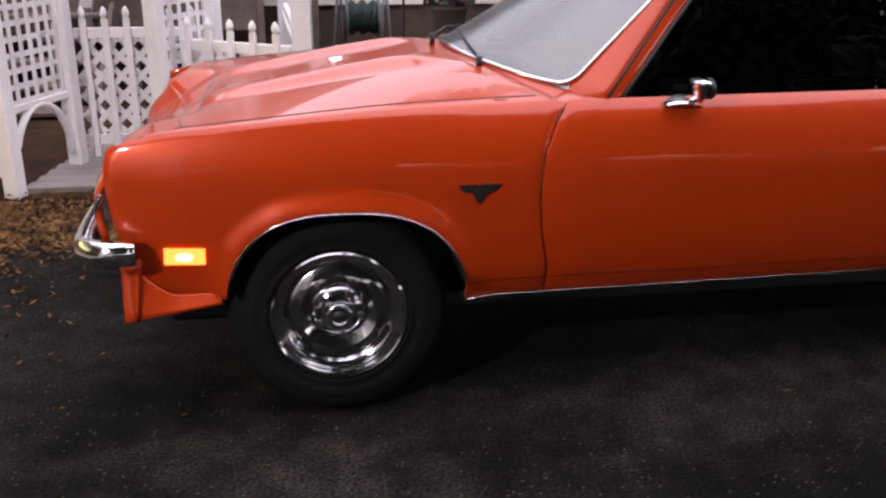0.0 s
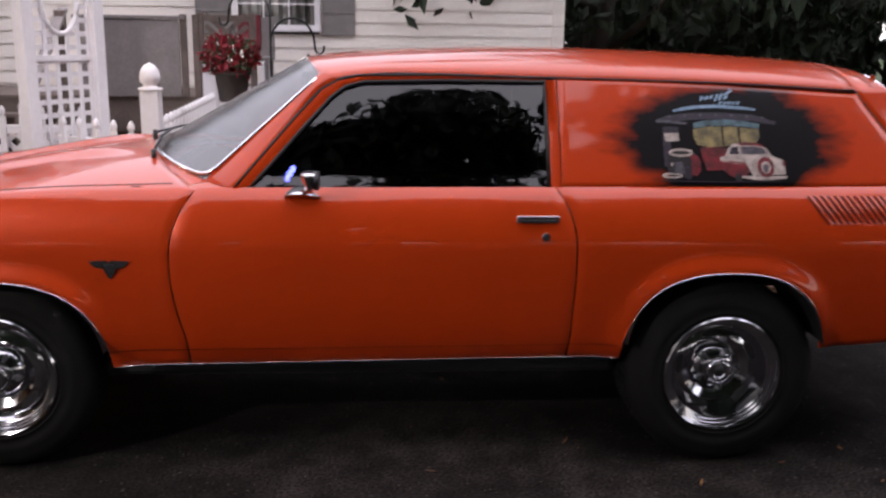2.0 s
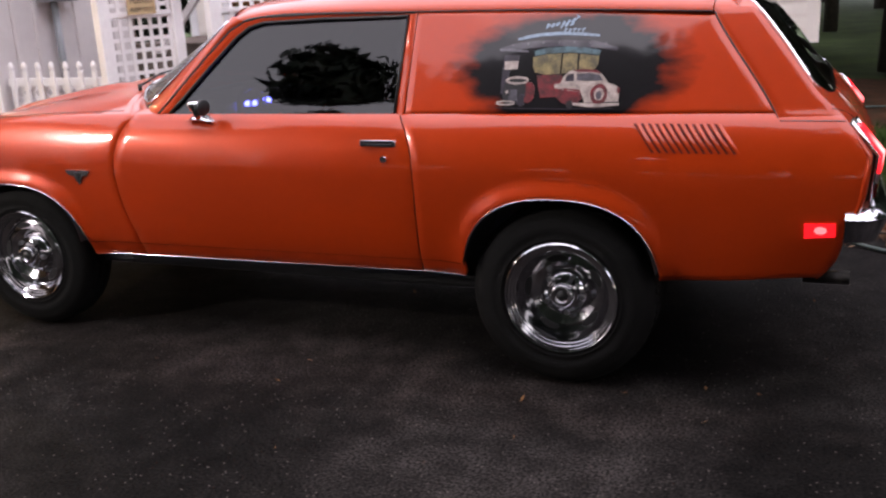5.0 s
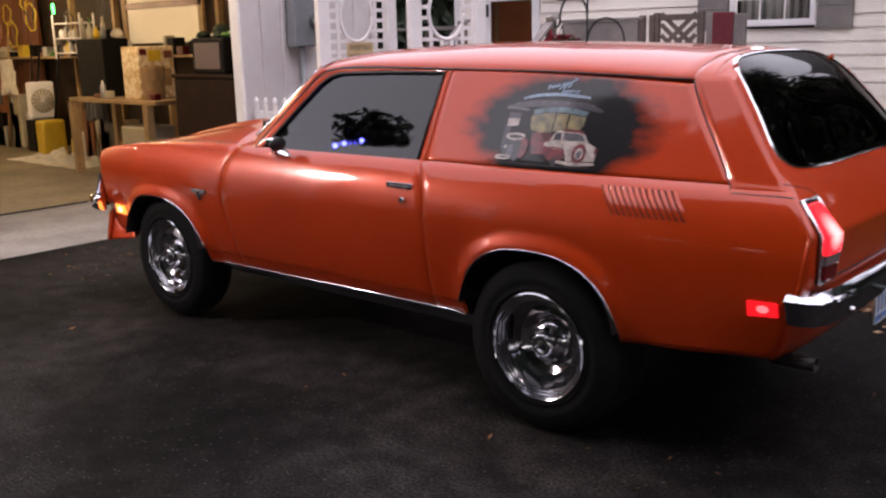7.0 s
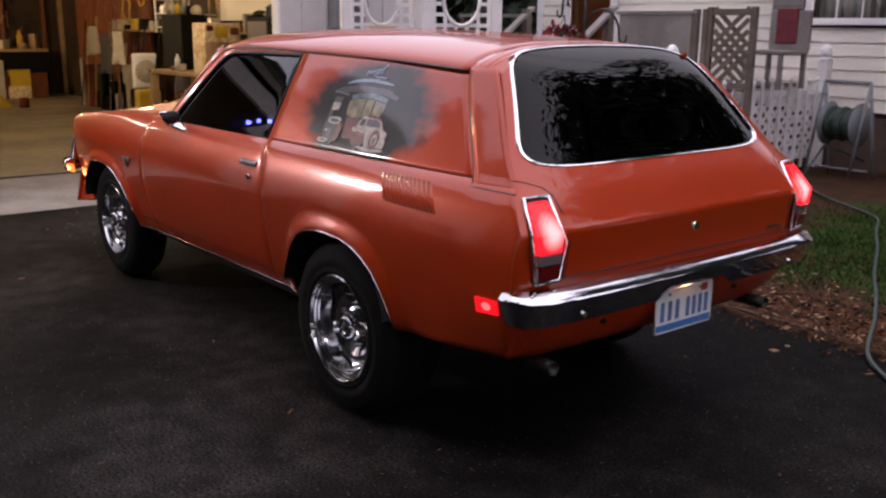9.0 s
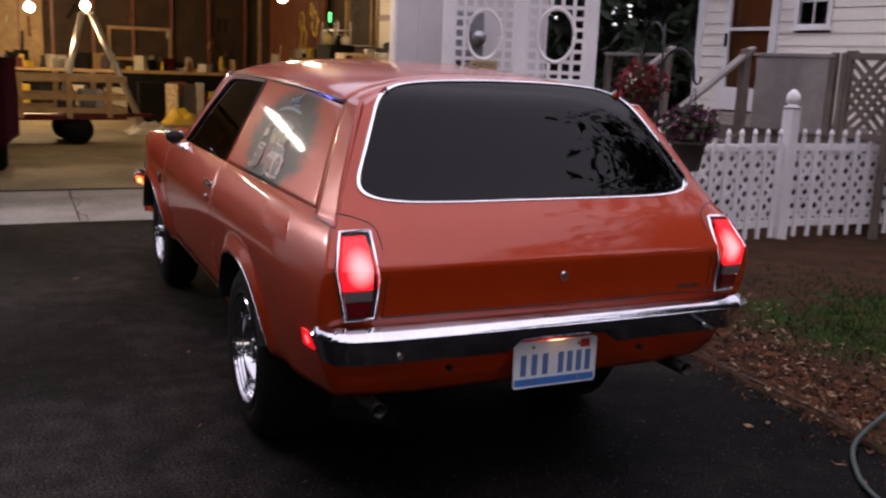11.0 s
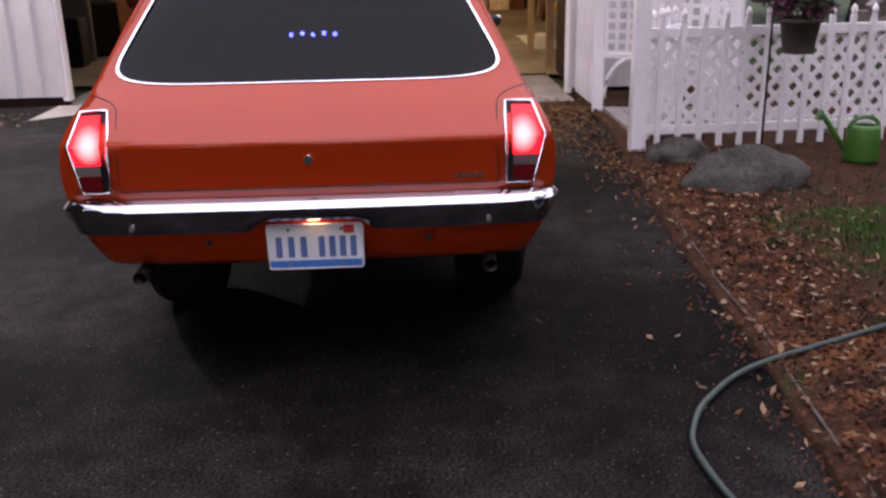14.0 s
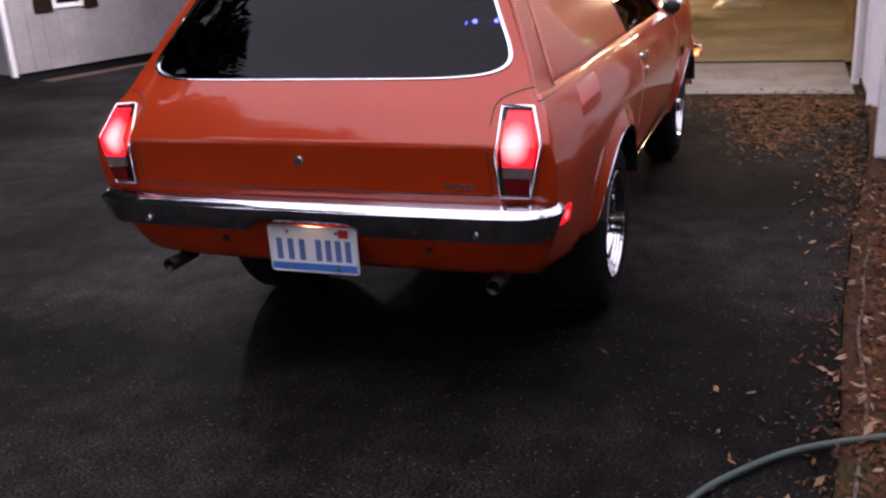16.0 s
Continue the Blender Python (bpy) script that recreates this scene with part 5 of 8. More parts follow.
sheet(bm, bed, 170, 70)
bed_m = SOIL.copy()
bed_m.name = "mulch_and_grass"
_n, _l = bed_m.node_tree.nodes, bed_m.node_tree.links
_tc, _ns, _rp, _mx = (_n.new(k) for k in ("ShaderNodeTexCoord", "ShaderNodeTexNoise", "ShaderNodeValToRGB", "ShaderNodeMixRGB"))
_ns.inputs["Scale"].default_value, _ns.inputs["Detail"].default_value = 0.9, 5
_l.new(_tc.outputs["Object"], _ns.inputs["Vector"])
_rp.color_ramp.elements[0].position, _rp.color_ramp.elements[1].position = 0.64, 0.80
_l.new(_ns.outputs[0], _rp.inputs[0])
_sx = _n.new("ShaderNodeSeparateXYZ")
_l.new(_tc.outputs["Object"], _sx.inputs[0])
_rg = _n.new("ShaderNodeTexNoise")
_rg.inputs["Scale"].default_value, _rg.inputs["Detail"].default_value = 2.6, 6
_l.new(_tc.outputs["Object"], _rg.inputs["Vector"])


def _sum(op, a, b, c=0.0):
    q = _n.new("ShaderNodeMath")
    q.operation = op
    for i, v in enumerate((a, b, c)):
        if isinstance(v, (int, float)):
            q.inputs[i].default_value = v
        else:
            _l.new(v, q.inputs[i])
    return q.outputs[0]


# turf begins a step away from the drive and ends before the foundation
_in = _sum("MINIMUM", _sum("MINIMUM", _sum("SUBTRACT", _sx.outputs[1], 5.85), _sum("SUBTRACT", 8.75, _sx.outputs[1])), _sum("SUBTRACT", _sx.outputs[0], 1.75))
_sd = _sum("MULTIPLY_ADD", _rg.outputs[0], 2.4, _sum("SUBTRACT", _sum("MINIMUM", _in, 0.35), 1.2))
_ed = _n.new("ShaderNodeMapRange")
_ed.inputs["From Min"].default_value, _ed.inputs["From Max"].default_value = -0.12, 0.22
_l.new(_sd, _ed.inputs["Value"])
_l.new(_sum("MAXIMUM", _rp.outputs[0], _ed.outputs[0]), _mx.inputs[0])
_pb = _n["Principled BSDF"]
_l.new(_pb.inputs["Base Color"].links[0].from_socket, _mx.inputs[1])
_mx.inputs[2].default_value = (0.024, 0.046, 0.008, 1)
_l.new(_mx.outputs[0], _pb.inputs["Base Color"])
st(obj("planting_bed", bm, bed_m), "brown mulch bed with thin grass", "planting bed")

# buried edging strip along the drive
bm = B()
tube(bm, [(x, EDGE(x) + 0.07 + 0.03 * noise.noise((x * 2, 1, 1)), 0.012 + 0.01 * noise.noise((x * 3, 2, 1))) for x in np.linspace(1.6, 4.6, 40)], 0.007, 6)
tagged(obj("edging_strip", bm, mat("pale_edging", (0.11, 0.085, 0.07), 0.8, 0, 0.3, 20)), "pale plastic lawn edging half buried beside the drive", "edging")

# concrete apron with joints and cracks
apron = st(thing("apron", "", ""), "pale concrete apron before the garage", "apron")
for y0, y1 in ((0.30, 2.30), (2.312, 5.30)):
    bm = B()
    sheet(bm, lambda u, w: Vector((lerp(-4.04, -2.20 + (0.28 if y0 < 1 and w < 0.2 else 0) * (1 - w * 5) + 0.02 * noise.noise((w * 9, y0, 0)), u), lerp(y0, y1, w), 0.006)), 6, 10, False)
    part("slab", bm, CONCRETE, apron)
bm = B()
CRACK = mat("crack_dark", (0.03, 0.028, 0.026), 0.95)
tube(bm, [(x, 2.33 + 0.09 * noise.noise((x * 2.3, 0, 4)) + 0.03 * noise.noise((x * 9, 0, 4)), 0.0045) for x in np.linspace(-4.0, -2.2, 30)], 0.005, 4)
part("crack", bm, CRACK, apron)

# ---- garage ----
GX = -2.72
garage = thing("garage", "long pale metal-clad garage with its wide door open", "garage", kind="structure")


def ribbed(name, y0, y1, z0, z1, x, parent, m=BARN, thick=0.10):
    """Metal cladding in the plane x, with raised ribs."""
    bm = B()
    box(bm, x - thick, x, y0, y1, z0, z1)
    ob = part(name, bm, m, parent)
    n = int((y1 - y0) / 0.23)
    for k in range(n + 1):
        y = y0 + 0.02 + k * (y1 - y0 - 0.04) / max(1, n)
        bm = B()
        box(bm, x - 0.002, x + 0.018, y - 0.02, y + 0.02, z0, z1, 0.006)
        part("rib", bm, m, ob)
    return ob


ribbed("wall_front_left", -1.02, 0.40, 0.09, 2.95, GX, garage)
ribbed("wall_front_right", 5.32, 7.05, 0.05, 2.95, GX, garage)
bx("wall_above_door", (GX - 0.10, GX, 0.40, 5.32, 2.75, 2.95), BARN, garage)
bx("base_board", (GX - 0.09, GX - 0.01, -1.02, 0.40, -0.03, 0.09), BROWN_PANEL, garage)
bx("corner_trim", (GX - 0.12, GX + 0.012, 0.36, 0.42, 0.05, 2.75), WHITE, garage, 0.006)
bx("corner_trim", (GX - 0.12, GX + 0.012, 5.30, 5.36, 0.0, 2.75), WHITE, garage, 0.006)
bx("wall_left", (-15.5, GX - 0.1, -1.02, -0.92, 0.0, 2.95), OSB, garage)
bx("wall_right", (-15.5, GX - 0.1, 6.95, 7.05, 0.0, 2.95), OSB, garage)
bx("wall_back", (-15.6, -15.5, -1.02, 7.05, 0.0, 2.95), OSB, garage)
bx("garage_ceiling", (-15.6, GX, -1.02, 7.05, 2.951, 3.03), mat("ceiling_board", (0.10, 0.06, 0.03), 0.8, 0, 0.4, 2), garage)
bm = B()
for sx in (0,):
    vs = [bm.verts.new(p) for p in ((-15.9, -1.2, 3.04), (GX + 0.15, -1.2, 3.04), (GX + 0.15, 2.83, 3.3), (-15.9, 2.83, 3.3), (-15.9, 7.25, 3.04), (GX + 0.15, 7.25, 3.04))]
    bm.faces.new(vs[:4])
    bm.faces.new((vs[3], vs[2], vs[5], vs[4]))
skin("garage_roof", bm, ROOFING, garage, 0.08)
bm = B()
gv = [[bm.verts.new((x, y, z)) for y, z in ((-1.02, 2.952), (7.05, 2.952), (7.05, 3.0), (2.83, 3.24), (-1.02, 3.0))] for x in (GX - 0.10, GX)]
bm.faces.new(gv[0][::-1])
bm.faces.new(gv[1])
for i in range(5):
    bm.faces.new((gv[0][i], gv[0][(i + 1) % 5], gv[1][(i + 1) % 5], gv[1][i]))
part("gable", bm, BARN, garage)
bm = B()
sheet(bm, lambda u, w: Vector((lerp(-15.5, -4.05, u), lerp(-1.3, 6.95, w), 0.004)), 10, 6, False)
st(obj("garage_floor", bm, mat("garage_concrete", (0.27, 0.21, 0.125), 0.7, 0, 0.45, 1.1, 0.1, 40)), "stained concrete garage floor", "floor")
bm = B()
tube(bm, [(-4.03 + 0.02 * noise.noise((y, 0, 9)), y, 0.012) for y in np.linspace(0.3, 5.3, 30)], 0.012, 6)
st(obj("door_seal", bm, BLACK), "black rubber threshold strip on the garage floor", "threshold")
# wall studs inside
for y in np.arange(-0.6, 6.9, 0.81):
    bx("stud", (-15.5, -15.42, y - 0.03, y + 0.03, 0, 2.95), BROWN_DOOR, garage)
for x in np.arange(-15.0, -4.0, 1.22):
    bx("stud", (x - 0.03, x + 0.03, 6.87, 6.95, 0, 2.95), PINEWOOD, garage)

# ---- house ----
HY = 10.62
house = thing("house", "cream lap-sided house with grey shutters and a white-trimmed window", "house", kind="structure")
OPEN = [(-0.30, 0.68, 1.56, 2.60), (-2.78, -2.22, 2.0, 2.65), (-4.0, -3.06, 0.93, 2.95)]
# Dark sheet behind the openings stands in for the unlit rooms.
bx("room_dark_back", (-4.5, 3.45, HY + 0.30, HY + 0.36, 0.6, 3.2), mat("room_dark", (0.06, 0.05, 0.045), 0.9, 0, 0.3, 3), house)
bx("wall_end", (-4.56, -4.46, HY, HY + 7, 0.62, 3.2), SIDING, house)
bx("wall_end", (3.40, 3.50, HY, HY + 7, 0.62, 3.2), SIDING, house)
bx("foundation", (-4.5, 3.44, HY + 0.02, HY + 7, -0.1, 0.64), FOUNDATION, house)
z = 0.63
while z < 3.2:
    spans = [(-4.55, 3.47)]
    for x0, x1, z0, z1 in OPEN:
        if z + 0.14 > z0 and z < z1:
            spans = [q for a, b in spans for q in ((a, min(b, x0)), (max(a, x1), b)) if q[1] - q[0] > 0.01]
    for a, b in spans:
        bm = B()
        vs = [bm.verts.new(p) for p in ((a, HY - 0.020, z), (b, HY - 0.020, z), (b, HY - 0.004, z + 0.150), (a, HY - 0.004, z + 0.150), (a, HY + 0.02, z), (b, HY + 0.02, z), (b, HY + 0.02, z + 0.150), (a, HY + 0.02, z + 0.150))]
        for f in ((0, 1, 2, 3), (5, 4, 7, 6), (1, 0, 4, 5), (3, 2, 6, 7), (0, 3, 7, 4), (2, 1, 5, 6)):
            bm.faces.new([vs[i] for i in f])
        part("siding_board", bm, SIDING, house)
    z += 0.1465
bx("corner_board", (-4.59, -4.47, HY - 0.03, HY + 0.02, 0.62, 3.2), WHITE, house, 0.004)
bx("corner_board", (3.39, 3.53, HY - 0.03, HY + 0.02, 0.62, 3.2), SIDING, house, 0.004)
bx("soffit", (-4.9, 3.8, HY - 0.5, HY + 0.02, 3.2, 3.25), WHITE, house)
bm = B()
vs = [bm.verts.new(p) for p in ((-4.9, HY - 0.5, 3.25), (3.8, HY - 0.5, 3.25), (3.8, HY + 3.5, 5.2), (-4.9, HY + 3.5, 5.2), (3.8, HY + 7.5, 3.25), (-4.9, HY + 7.5, 3.25))]
bm.faces.new(vs[:4])
bm.faces.new((vs[3], vs[2], vs[4], vs[5]))
skin("house_roof", bm, ROOFING, house, 0.1)


def pane(name, dims, parent):
    """A house pane: its outer face mirrors by angle, the others let all light through."""
    ob = bx(name, dims, CLEAR, parent)
    ob.data.materials.append(INNER)
    for p in ob.data.polygons:
        p.material_index = 0 if p.normal.y < -0.5 else 1
    return ob


def window(x0, x1, z0, z1, cols, rows, lit=False, name="window"):
    w = thing(name, "", "")
    w.parent = house
    f = 0.055
    for d in ((x0 - 0.01, x0 + f, z0, z1), (x1 - f, x1 + 0.01, z0, z1), (x0 + f, x1 - f, z0, z0 + f), (x0 + f, x1 - f, z1 - f, z1)):
        bx("window_frame", (d[0], d[1], HY - 0.045, HY + 0.02, d[2], d[3]), WHITE, w, 0.005)
    bx("window_sill", (x0 - 0.03, x1 + 0.03, HY - 0.065, HY - 0.046, z0 - 0.02, z0 + 0.015), WHITE, w, 0.004)
    pane("pane", (x0 + f, x1 - f, HY - 0.012, HY - 0.008, z0 + f, z1 - f), w)
    for k in range(1, cols):
        x = lerp(x0 + f, x1 - f, k / cols)
        bx("muntin", (x - 0.008, x + 0.008, HY - 0.022, HY - 0.013, z0 + f, z1 - f), WHITE, w)
    for k in range(1, rows):
        zz = lerp(z0 + f, z1 - f, k / rows)
        bx("muntin", (x0 + f, x1 - f, HY - 0.024, HY - 0.0135, zz - 0.008, zz + 0.008), WHITE, w)
    bm = B()
    sheet(bm, lambda u, v: Vector((lerp(x0, x1, u), HY + 0.24 + 0.015 * math.sin(u * 60), lerp(z0, z1, v))), 60, 2)
    # Without lit, the sheet turns near black in place of a dark room.
    part("curtain_or_dark_sheet", bm, CURTAIN if lit else DARKBOX, w)
    return w


window(-0.30, 0.68, 1.56, 2.60, 3, 4, True)
window(-2.78, -2.22, 2.0, 2.65, 2, 2)
for x0, x1 in ((-0.72, -0.33), (0.71, 1.09)):
    shut = part("shutter", (lambda bm: (box(bm, x0, x1, HY - 0.05, HY - 0.021, 1.50, 2.66, 0.004), bm)[1])(B()), SHUTTER, house, "grey louvred shutter")
    for zz in (1.76, 2.06, 2.36):
        bx("shutter_rail", (x0 + 0.03, x1 - 0.03, HY - 0.058, HY - 0.0505, zz - 0.012, zz + 0.012), SHUTTER, shut, 0.003)
# front door and storm door
door_h = thing("front_door", "", "")
door_h.parent = house
door_h["label"] = "brown house door behind a white storm door"
bx("door_leaf", (-3.95, -3.12, HY + 0.012, HY + 0.06, 0.95, 2.98), HOUSE_DOOR, door_h)
for d in ((-4.02, -3.90, 0.95, 2.98), (-3.17, -3.05, 0.95, 2.98), (-3.90, -3.17, 0.95, 1.25), (-3.90, -3.17, 1.985, 2.03)):
    bx("storm_frame", (d[0], d[1], HY - 0.05, HY + 0.0, d[2], d[3]), WHITE, door_h, 0.006)
pane("storm_pane", (-3.90, -3.17, HY - 0.03, HY - 0.026, 1.25, 2.98), door_h)
bx("door_handle", (-3.945, -3.925, HY - 0.09, HY - 0.05, 1.78, 1.95), BLACK, door_h, 0.004)
bx("door_rail", (-3.85, -3.80, HY + 0.003, HY + 0.0115, 1.2, 2.9), PINEWOOD, door_h)

globe = thing("room_lamp", "glowing white lamp behind the house window", "lamp")
bm = B()
bmesh.ops.create_uvsphere(bm, u_segments=16, v_segments=10, radius=0.075, matrix=Matrix.Translation((0.02, HY + 0.14, 2.02)))
part("globe", bm, mat("lamp_globe", (0.9, 0.9, 0.85), 0.4, 0, emit=(1.0, 0.92, 0.85), power=9), globe)
bm = B()
rod(bm, (0.02, HY + 0.14, 1.60), (0.02, HY + 0.14, 1.95), 0.02, 8)
part("lamp_stem", bm, DULL, globe)

# ---- porch with steps, solid side panel and rails ----
porch = thing("porch", "weathered wooden porch with steps and a solid grey side panel", "porch", kind="structure")
for k in range(12):
    y = 8.92 + 0.142 * k
    bx("deck_board", (-4.3, -0.35, y, y + 0.135, 0.86, 0.895), DECKWOOD, porch, 0.004)
bx("deck_skirt", (-4.3, -0.35, 8.93, 8.96, 0.55, 0.86), DECKWOOD, porch)
for x in (-4.25, -3.0, -1.55, -0.42):
    bx("deck_post", (x - 0.045, x + 0.045, 8.965, 9.055, -0.05, 0.86), DECKWOOD, porch)
bx("side_panel", (-1.52, -0.56, 8.88, 8.915, 0.90, 1.63), GREYWOOD, porch, 0.004, "solid grey painted panel")
bx("panel_cap", (-1.56, -0.50, 8.865, 8.93, 1.632, 1.665), GREYWOOD, porch, 0.006)
for x in (-0.52, -0.40):
    bx("rail_post", (x - 0.03, x + 0.03, 8.88, 8.94, 0.896, 1.68), DECKWOOD, porch, 0.005)
for k in range(5):
    y0 = 8.92 - 0.26 * (k + 1)
    bx("step", (-2.95, -1.70, y0, y0 + 0.27, 0.86 - 0.165 * (k + 1), 0.895 - 0.165 * (k + 1)), DECKWOOD, porch, 0.006)
for x in (-2.98, -1.66):
    bm = B()
    m = Matrix.Translation((x, 8.92, 0.72)) @ Matrix.Rotation(math.atan2(0.165, 0.26), 4, "X")
    box(bm, -0.02, 0.02, -1.5, 0.0, -0.12, 0.12, 0, m)
    part("stringer", bm, DECKWOOD, porch)
    for y, zb in ((8.86, 0.90), (7.70, 0.02)):
        bx("rail_post", (x - 0.045, x + 0.045, y - 0.045, y + 0.045, zb, zb + 0.80), DECKWOOD, porch, 0.006)
    bm = B()
    box(bm, -0.05, 0.05, -1.42, 0.06, -0.02, 0.02, 0.006, Matrix.Translation((x, 8.90, 1.68)) @ Matrix.Rotation(math.atan2(0.87, 1.2), 4, "X"))
    part("hand_rail", bm, GREYWOOD, porch)
for x0, x1 in ((-4.3, -3.0),):
    bx("hand_rail", (x0, x1, 8.88, 8.96, 1.60, 1.64), GREYWOOD, porch, 0.005)
    for x in (x0 + 0.05, lerp(x0, x1, 0.55)):
        bx("rail_post", (x - 0.035, x + 0.035, 8.885, 8.955, 0.896, 1.60), DECKWOOD, porch)


# lattice screen and draped chair at the end of the porch
screen_p = thing("lattice_screen", "dark weathered lattice screen at the porch end", "screen")
for x in (-0.36, 0.14):
    bx("screen_post", (x - 0.03, x + 0.03, 8.90, 8.96, 0.0, 1.70), DECKWOOD, screen_p, 0.004)
bx("screen_rail", (-0.33, 0.11, 8.91, 8.95, 1.62, 1.68), DECKWOOD, screen_p)
bx("screen_rail", (-0.33, 0.11, 8.91, 8.95, 0.90, 0.96), DECKWOOD, screen_p)
for k in range(5):
    for sg in (1, -1):
        bm = B()
        m = Matrix.Translation((-0.11, 8.925 + 0.006 * sg, 1.07 + 0.11 * k)) @ Matrix.Rotation(sg * radians(42), 4, "Y")
        box(bm, -0.27, 0.27, -0.003, 0.003, -0.024, 0.024, 0, m)
        part("screen_slat", bm, DECKWOOD, screen_p)
chair = thing("porch_chair", "grey porch chair with a maroon cloth draped over its back", "chair")
bx("chair_seat", (-0.20, 0.26, 9.30, 9.76, 1.24, 1.28), GREYWOOD, chair, 0.01)
bx("chair_back", (-0.20, 0.26, 9.74, 9.78, 1.28, 1.68), GREYWOOD, chair, 0.01)
for x in (-0.18, 0.22):
    for y in (9.32, 9.74):
        bx("leg", (x - 0.02, x + 0.02, y - 0.02, y + 0.02, 0.895, 1.24), GREYWOOD, chair)
bx("draped_cloth", (-0.12, 0.12, 9.725, 9.795, 1.35, 1.70), RIBBON, chair, 0.008)
reel = thing("hose_reel", "hose reel on a grey metal frame beside the house", "hose reel")
for x in (0.40, 0.88):
    for dx in (-0.10, 0.10):
        bm = B()
        rod(bm, (x + dx * 0.8, 9.9 + dx, 0.02), (x, 9.9, 0.98), 0.016, 8)
        part("reel_leg", bm, GREY_BOX, reel)
bm = B()
rod(bm, (0.40, 9.9, 0.98), (0.88, 9.9, 0.98), 0.016, 8)
part("reel_bar", bm, GREY_BOX, reel)
bm = B()
rod(bm, (0.38, 9.9, 0.10), (0.94, 9.9, 0.10), 0.014, 8)
part("reel_bar", bm, GREY_BOX, reel)
bm = B()
spin(bm, [(0.0005, 0.0), (0.22, 0.0), (0.22, 0.015), (0.11, 0.02), (0.11, 0.33), (0.22, 0.335), (0.22, 0.35), (0.0005, 0.35)], (0.47, 9.9, 0.56), "x", 28)
drum = part("reel_drum", bm, GREY_BOX, reel)
bm = B()
tube(bm, [(0.50 + 0.29 * k / 160, 9.9 + (0.15 + 0.02 * math.sin(k * 0.1)) * math.cos(k * 0.55), 0.56 + (0.15 + 0.02 * math.sin(k * 0.1)) * math.sin(k * 0.55)) for k in range(160)], 0.013, 6)
part("coiled_hose", bm, HOSE, drum)
# boardwalk through the arbor
walkway = thing("boardwalk", "weathered grey boardwalk through the arbor", "boardwalk", kind="structure")
for k in range(11):
    y = 5.44 + 0.145 * k
    bx("board", (-1.62 + 0.02 * k, -0.72 + 0.03 * k, y, y + 0.137, 0.0, 0.045), GREYWOOD, walkway, 0.004)


# ---- white vinyl fence, gate and arbor ----
def picket_mesh():
    bm = B()
    box(bm, -0.021, 0.021, -0.011, 0.011, 0.03, 0.94, 0.004)
    spin(bm, [(0.015, 0.935), (0.015, 0.952), (0.021, 0.960), (0.0225, 0.974), (0.017, 0.996), (0.006, 1.012), (0.0005, 1.016)], (0, 0, 0), "z", 10, 1)
    bmesh.ops.recalc_face_normals(bm, faces=bm.faces)
    me = bpy.data.meshes.new("picket")
    bm.to_mesh(me)
    bm.free()
    me.materials.append(WHITE)
    return me


PICKET = picket_mesh()


def post(x, y, h, parent, w=0.055):
    bm = B()
    box(bm, x - w, x + w, y - w, y + w, 0.0, h - 0.17, 0.006)
    p = part("post", bm, WHITE, parent)
    bm = B()
    spin(bm, [(0.062, h - 0.17), (0.072, h - 0.162), (0.072, h - 0.150), (0.042, h - 0.142), (0.040, h - 0.130), (0.056, h - 0.118), (0.062, h - 0.085), (0.054, h - 0.045), (0.030, h - 0.012), (0.0005, h)], (x, y, 0), "z", 18, 1)
    part("finial", bm, WHITE, p, "acorn-shaped post finial")
    return p


def fence_run(parent, p, q, n, lattice=True, top=1.0, zr=0.80):
    """Pickets, two rails and a diagonal lattice from p to q."""
    p, q = Vector((*p, 0)), Vector((*q, 0))
    d = q - p
    L = d.length
    m = Matrix.Translation(p) @ Matrix.Rotation(math.atan2(d.y, d.x), 4, "Z")
    for z0, z1 in ((zr, zr + 0.065), (0.12, 0.185)):
        bm = B()
        box(bm, 0, L, -0.018, 0.018, z0, z1, 0.004, m)
        part("rail", bm, WHITE, parent)
    for k in range(n):
        o = new("picket", PICKET)
        o.parent = parent
        o.matrix_world = m @ Matrix.Translation((L * (k + 0.5) / n, -0.032, 0)) @ Matrix.Diagonal((1, 1, top / 1.016, 1))
    if lattice:
        h0, h1 = 0.19, zr - 0.004
        H = h1 - h0
        for sgn, yy in ((1, 0.012), (-1, 0.022)):
            c = -H
            while c < L:
                a0, a1 = max(c, 0), min(c + H, L)
                if a1 - a0 > 0.03:
                    b0, b1 = (a0 - c, a1 - c) if sgn > 0 else (H - (a0 - c), H - (a1 - c))
                    bm = B()
                    dv = Vector((a1 - a0, 0, b1 - b0)).normalized()
                    nv = Vector((-dv.z, 0, dv.x)) * 0.019
                    A, C = Vector((a0, yy, h0 + b0)), Vector((a1, yy, h0 + b1))
                    lo = [A - nv, C - nv, C + nv, A + nv]
                    v0 = [bm.verts.new(m @ v) for v in lo]
                    v1 = [bm.verts.new(m @ (v + Vector((0, 0.008, 0)))) for v in lo]
                    bm.faces.new(v0)
                    bm.faces.new(v1[::-1])
                    for i in range(4):
                        bm.faces.new((v0[i], v0[(i + 1) % 4], v1[(i + 1) % 4], v1[i]))
                    part("lattice_slat", bm, WHITE, parent)
                c += 0.125


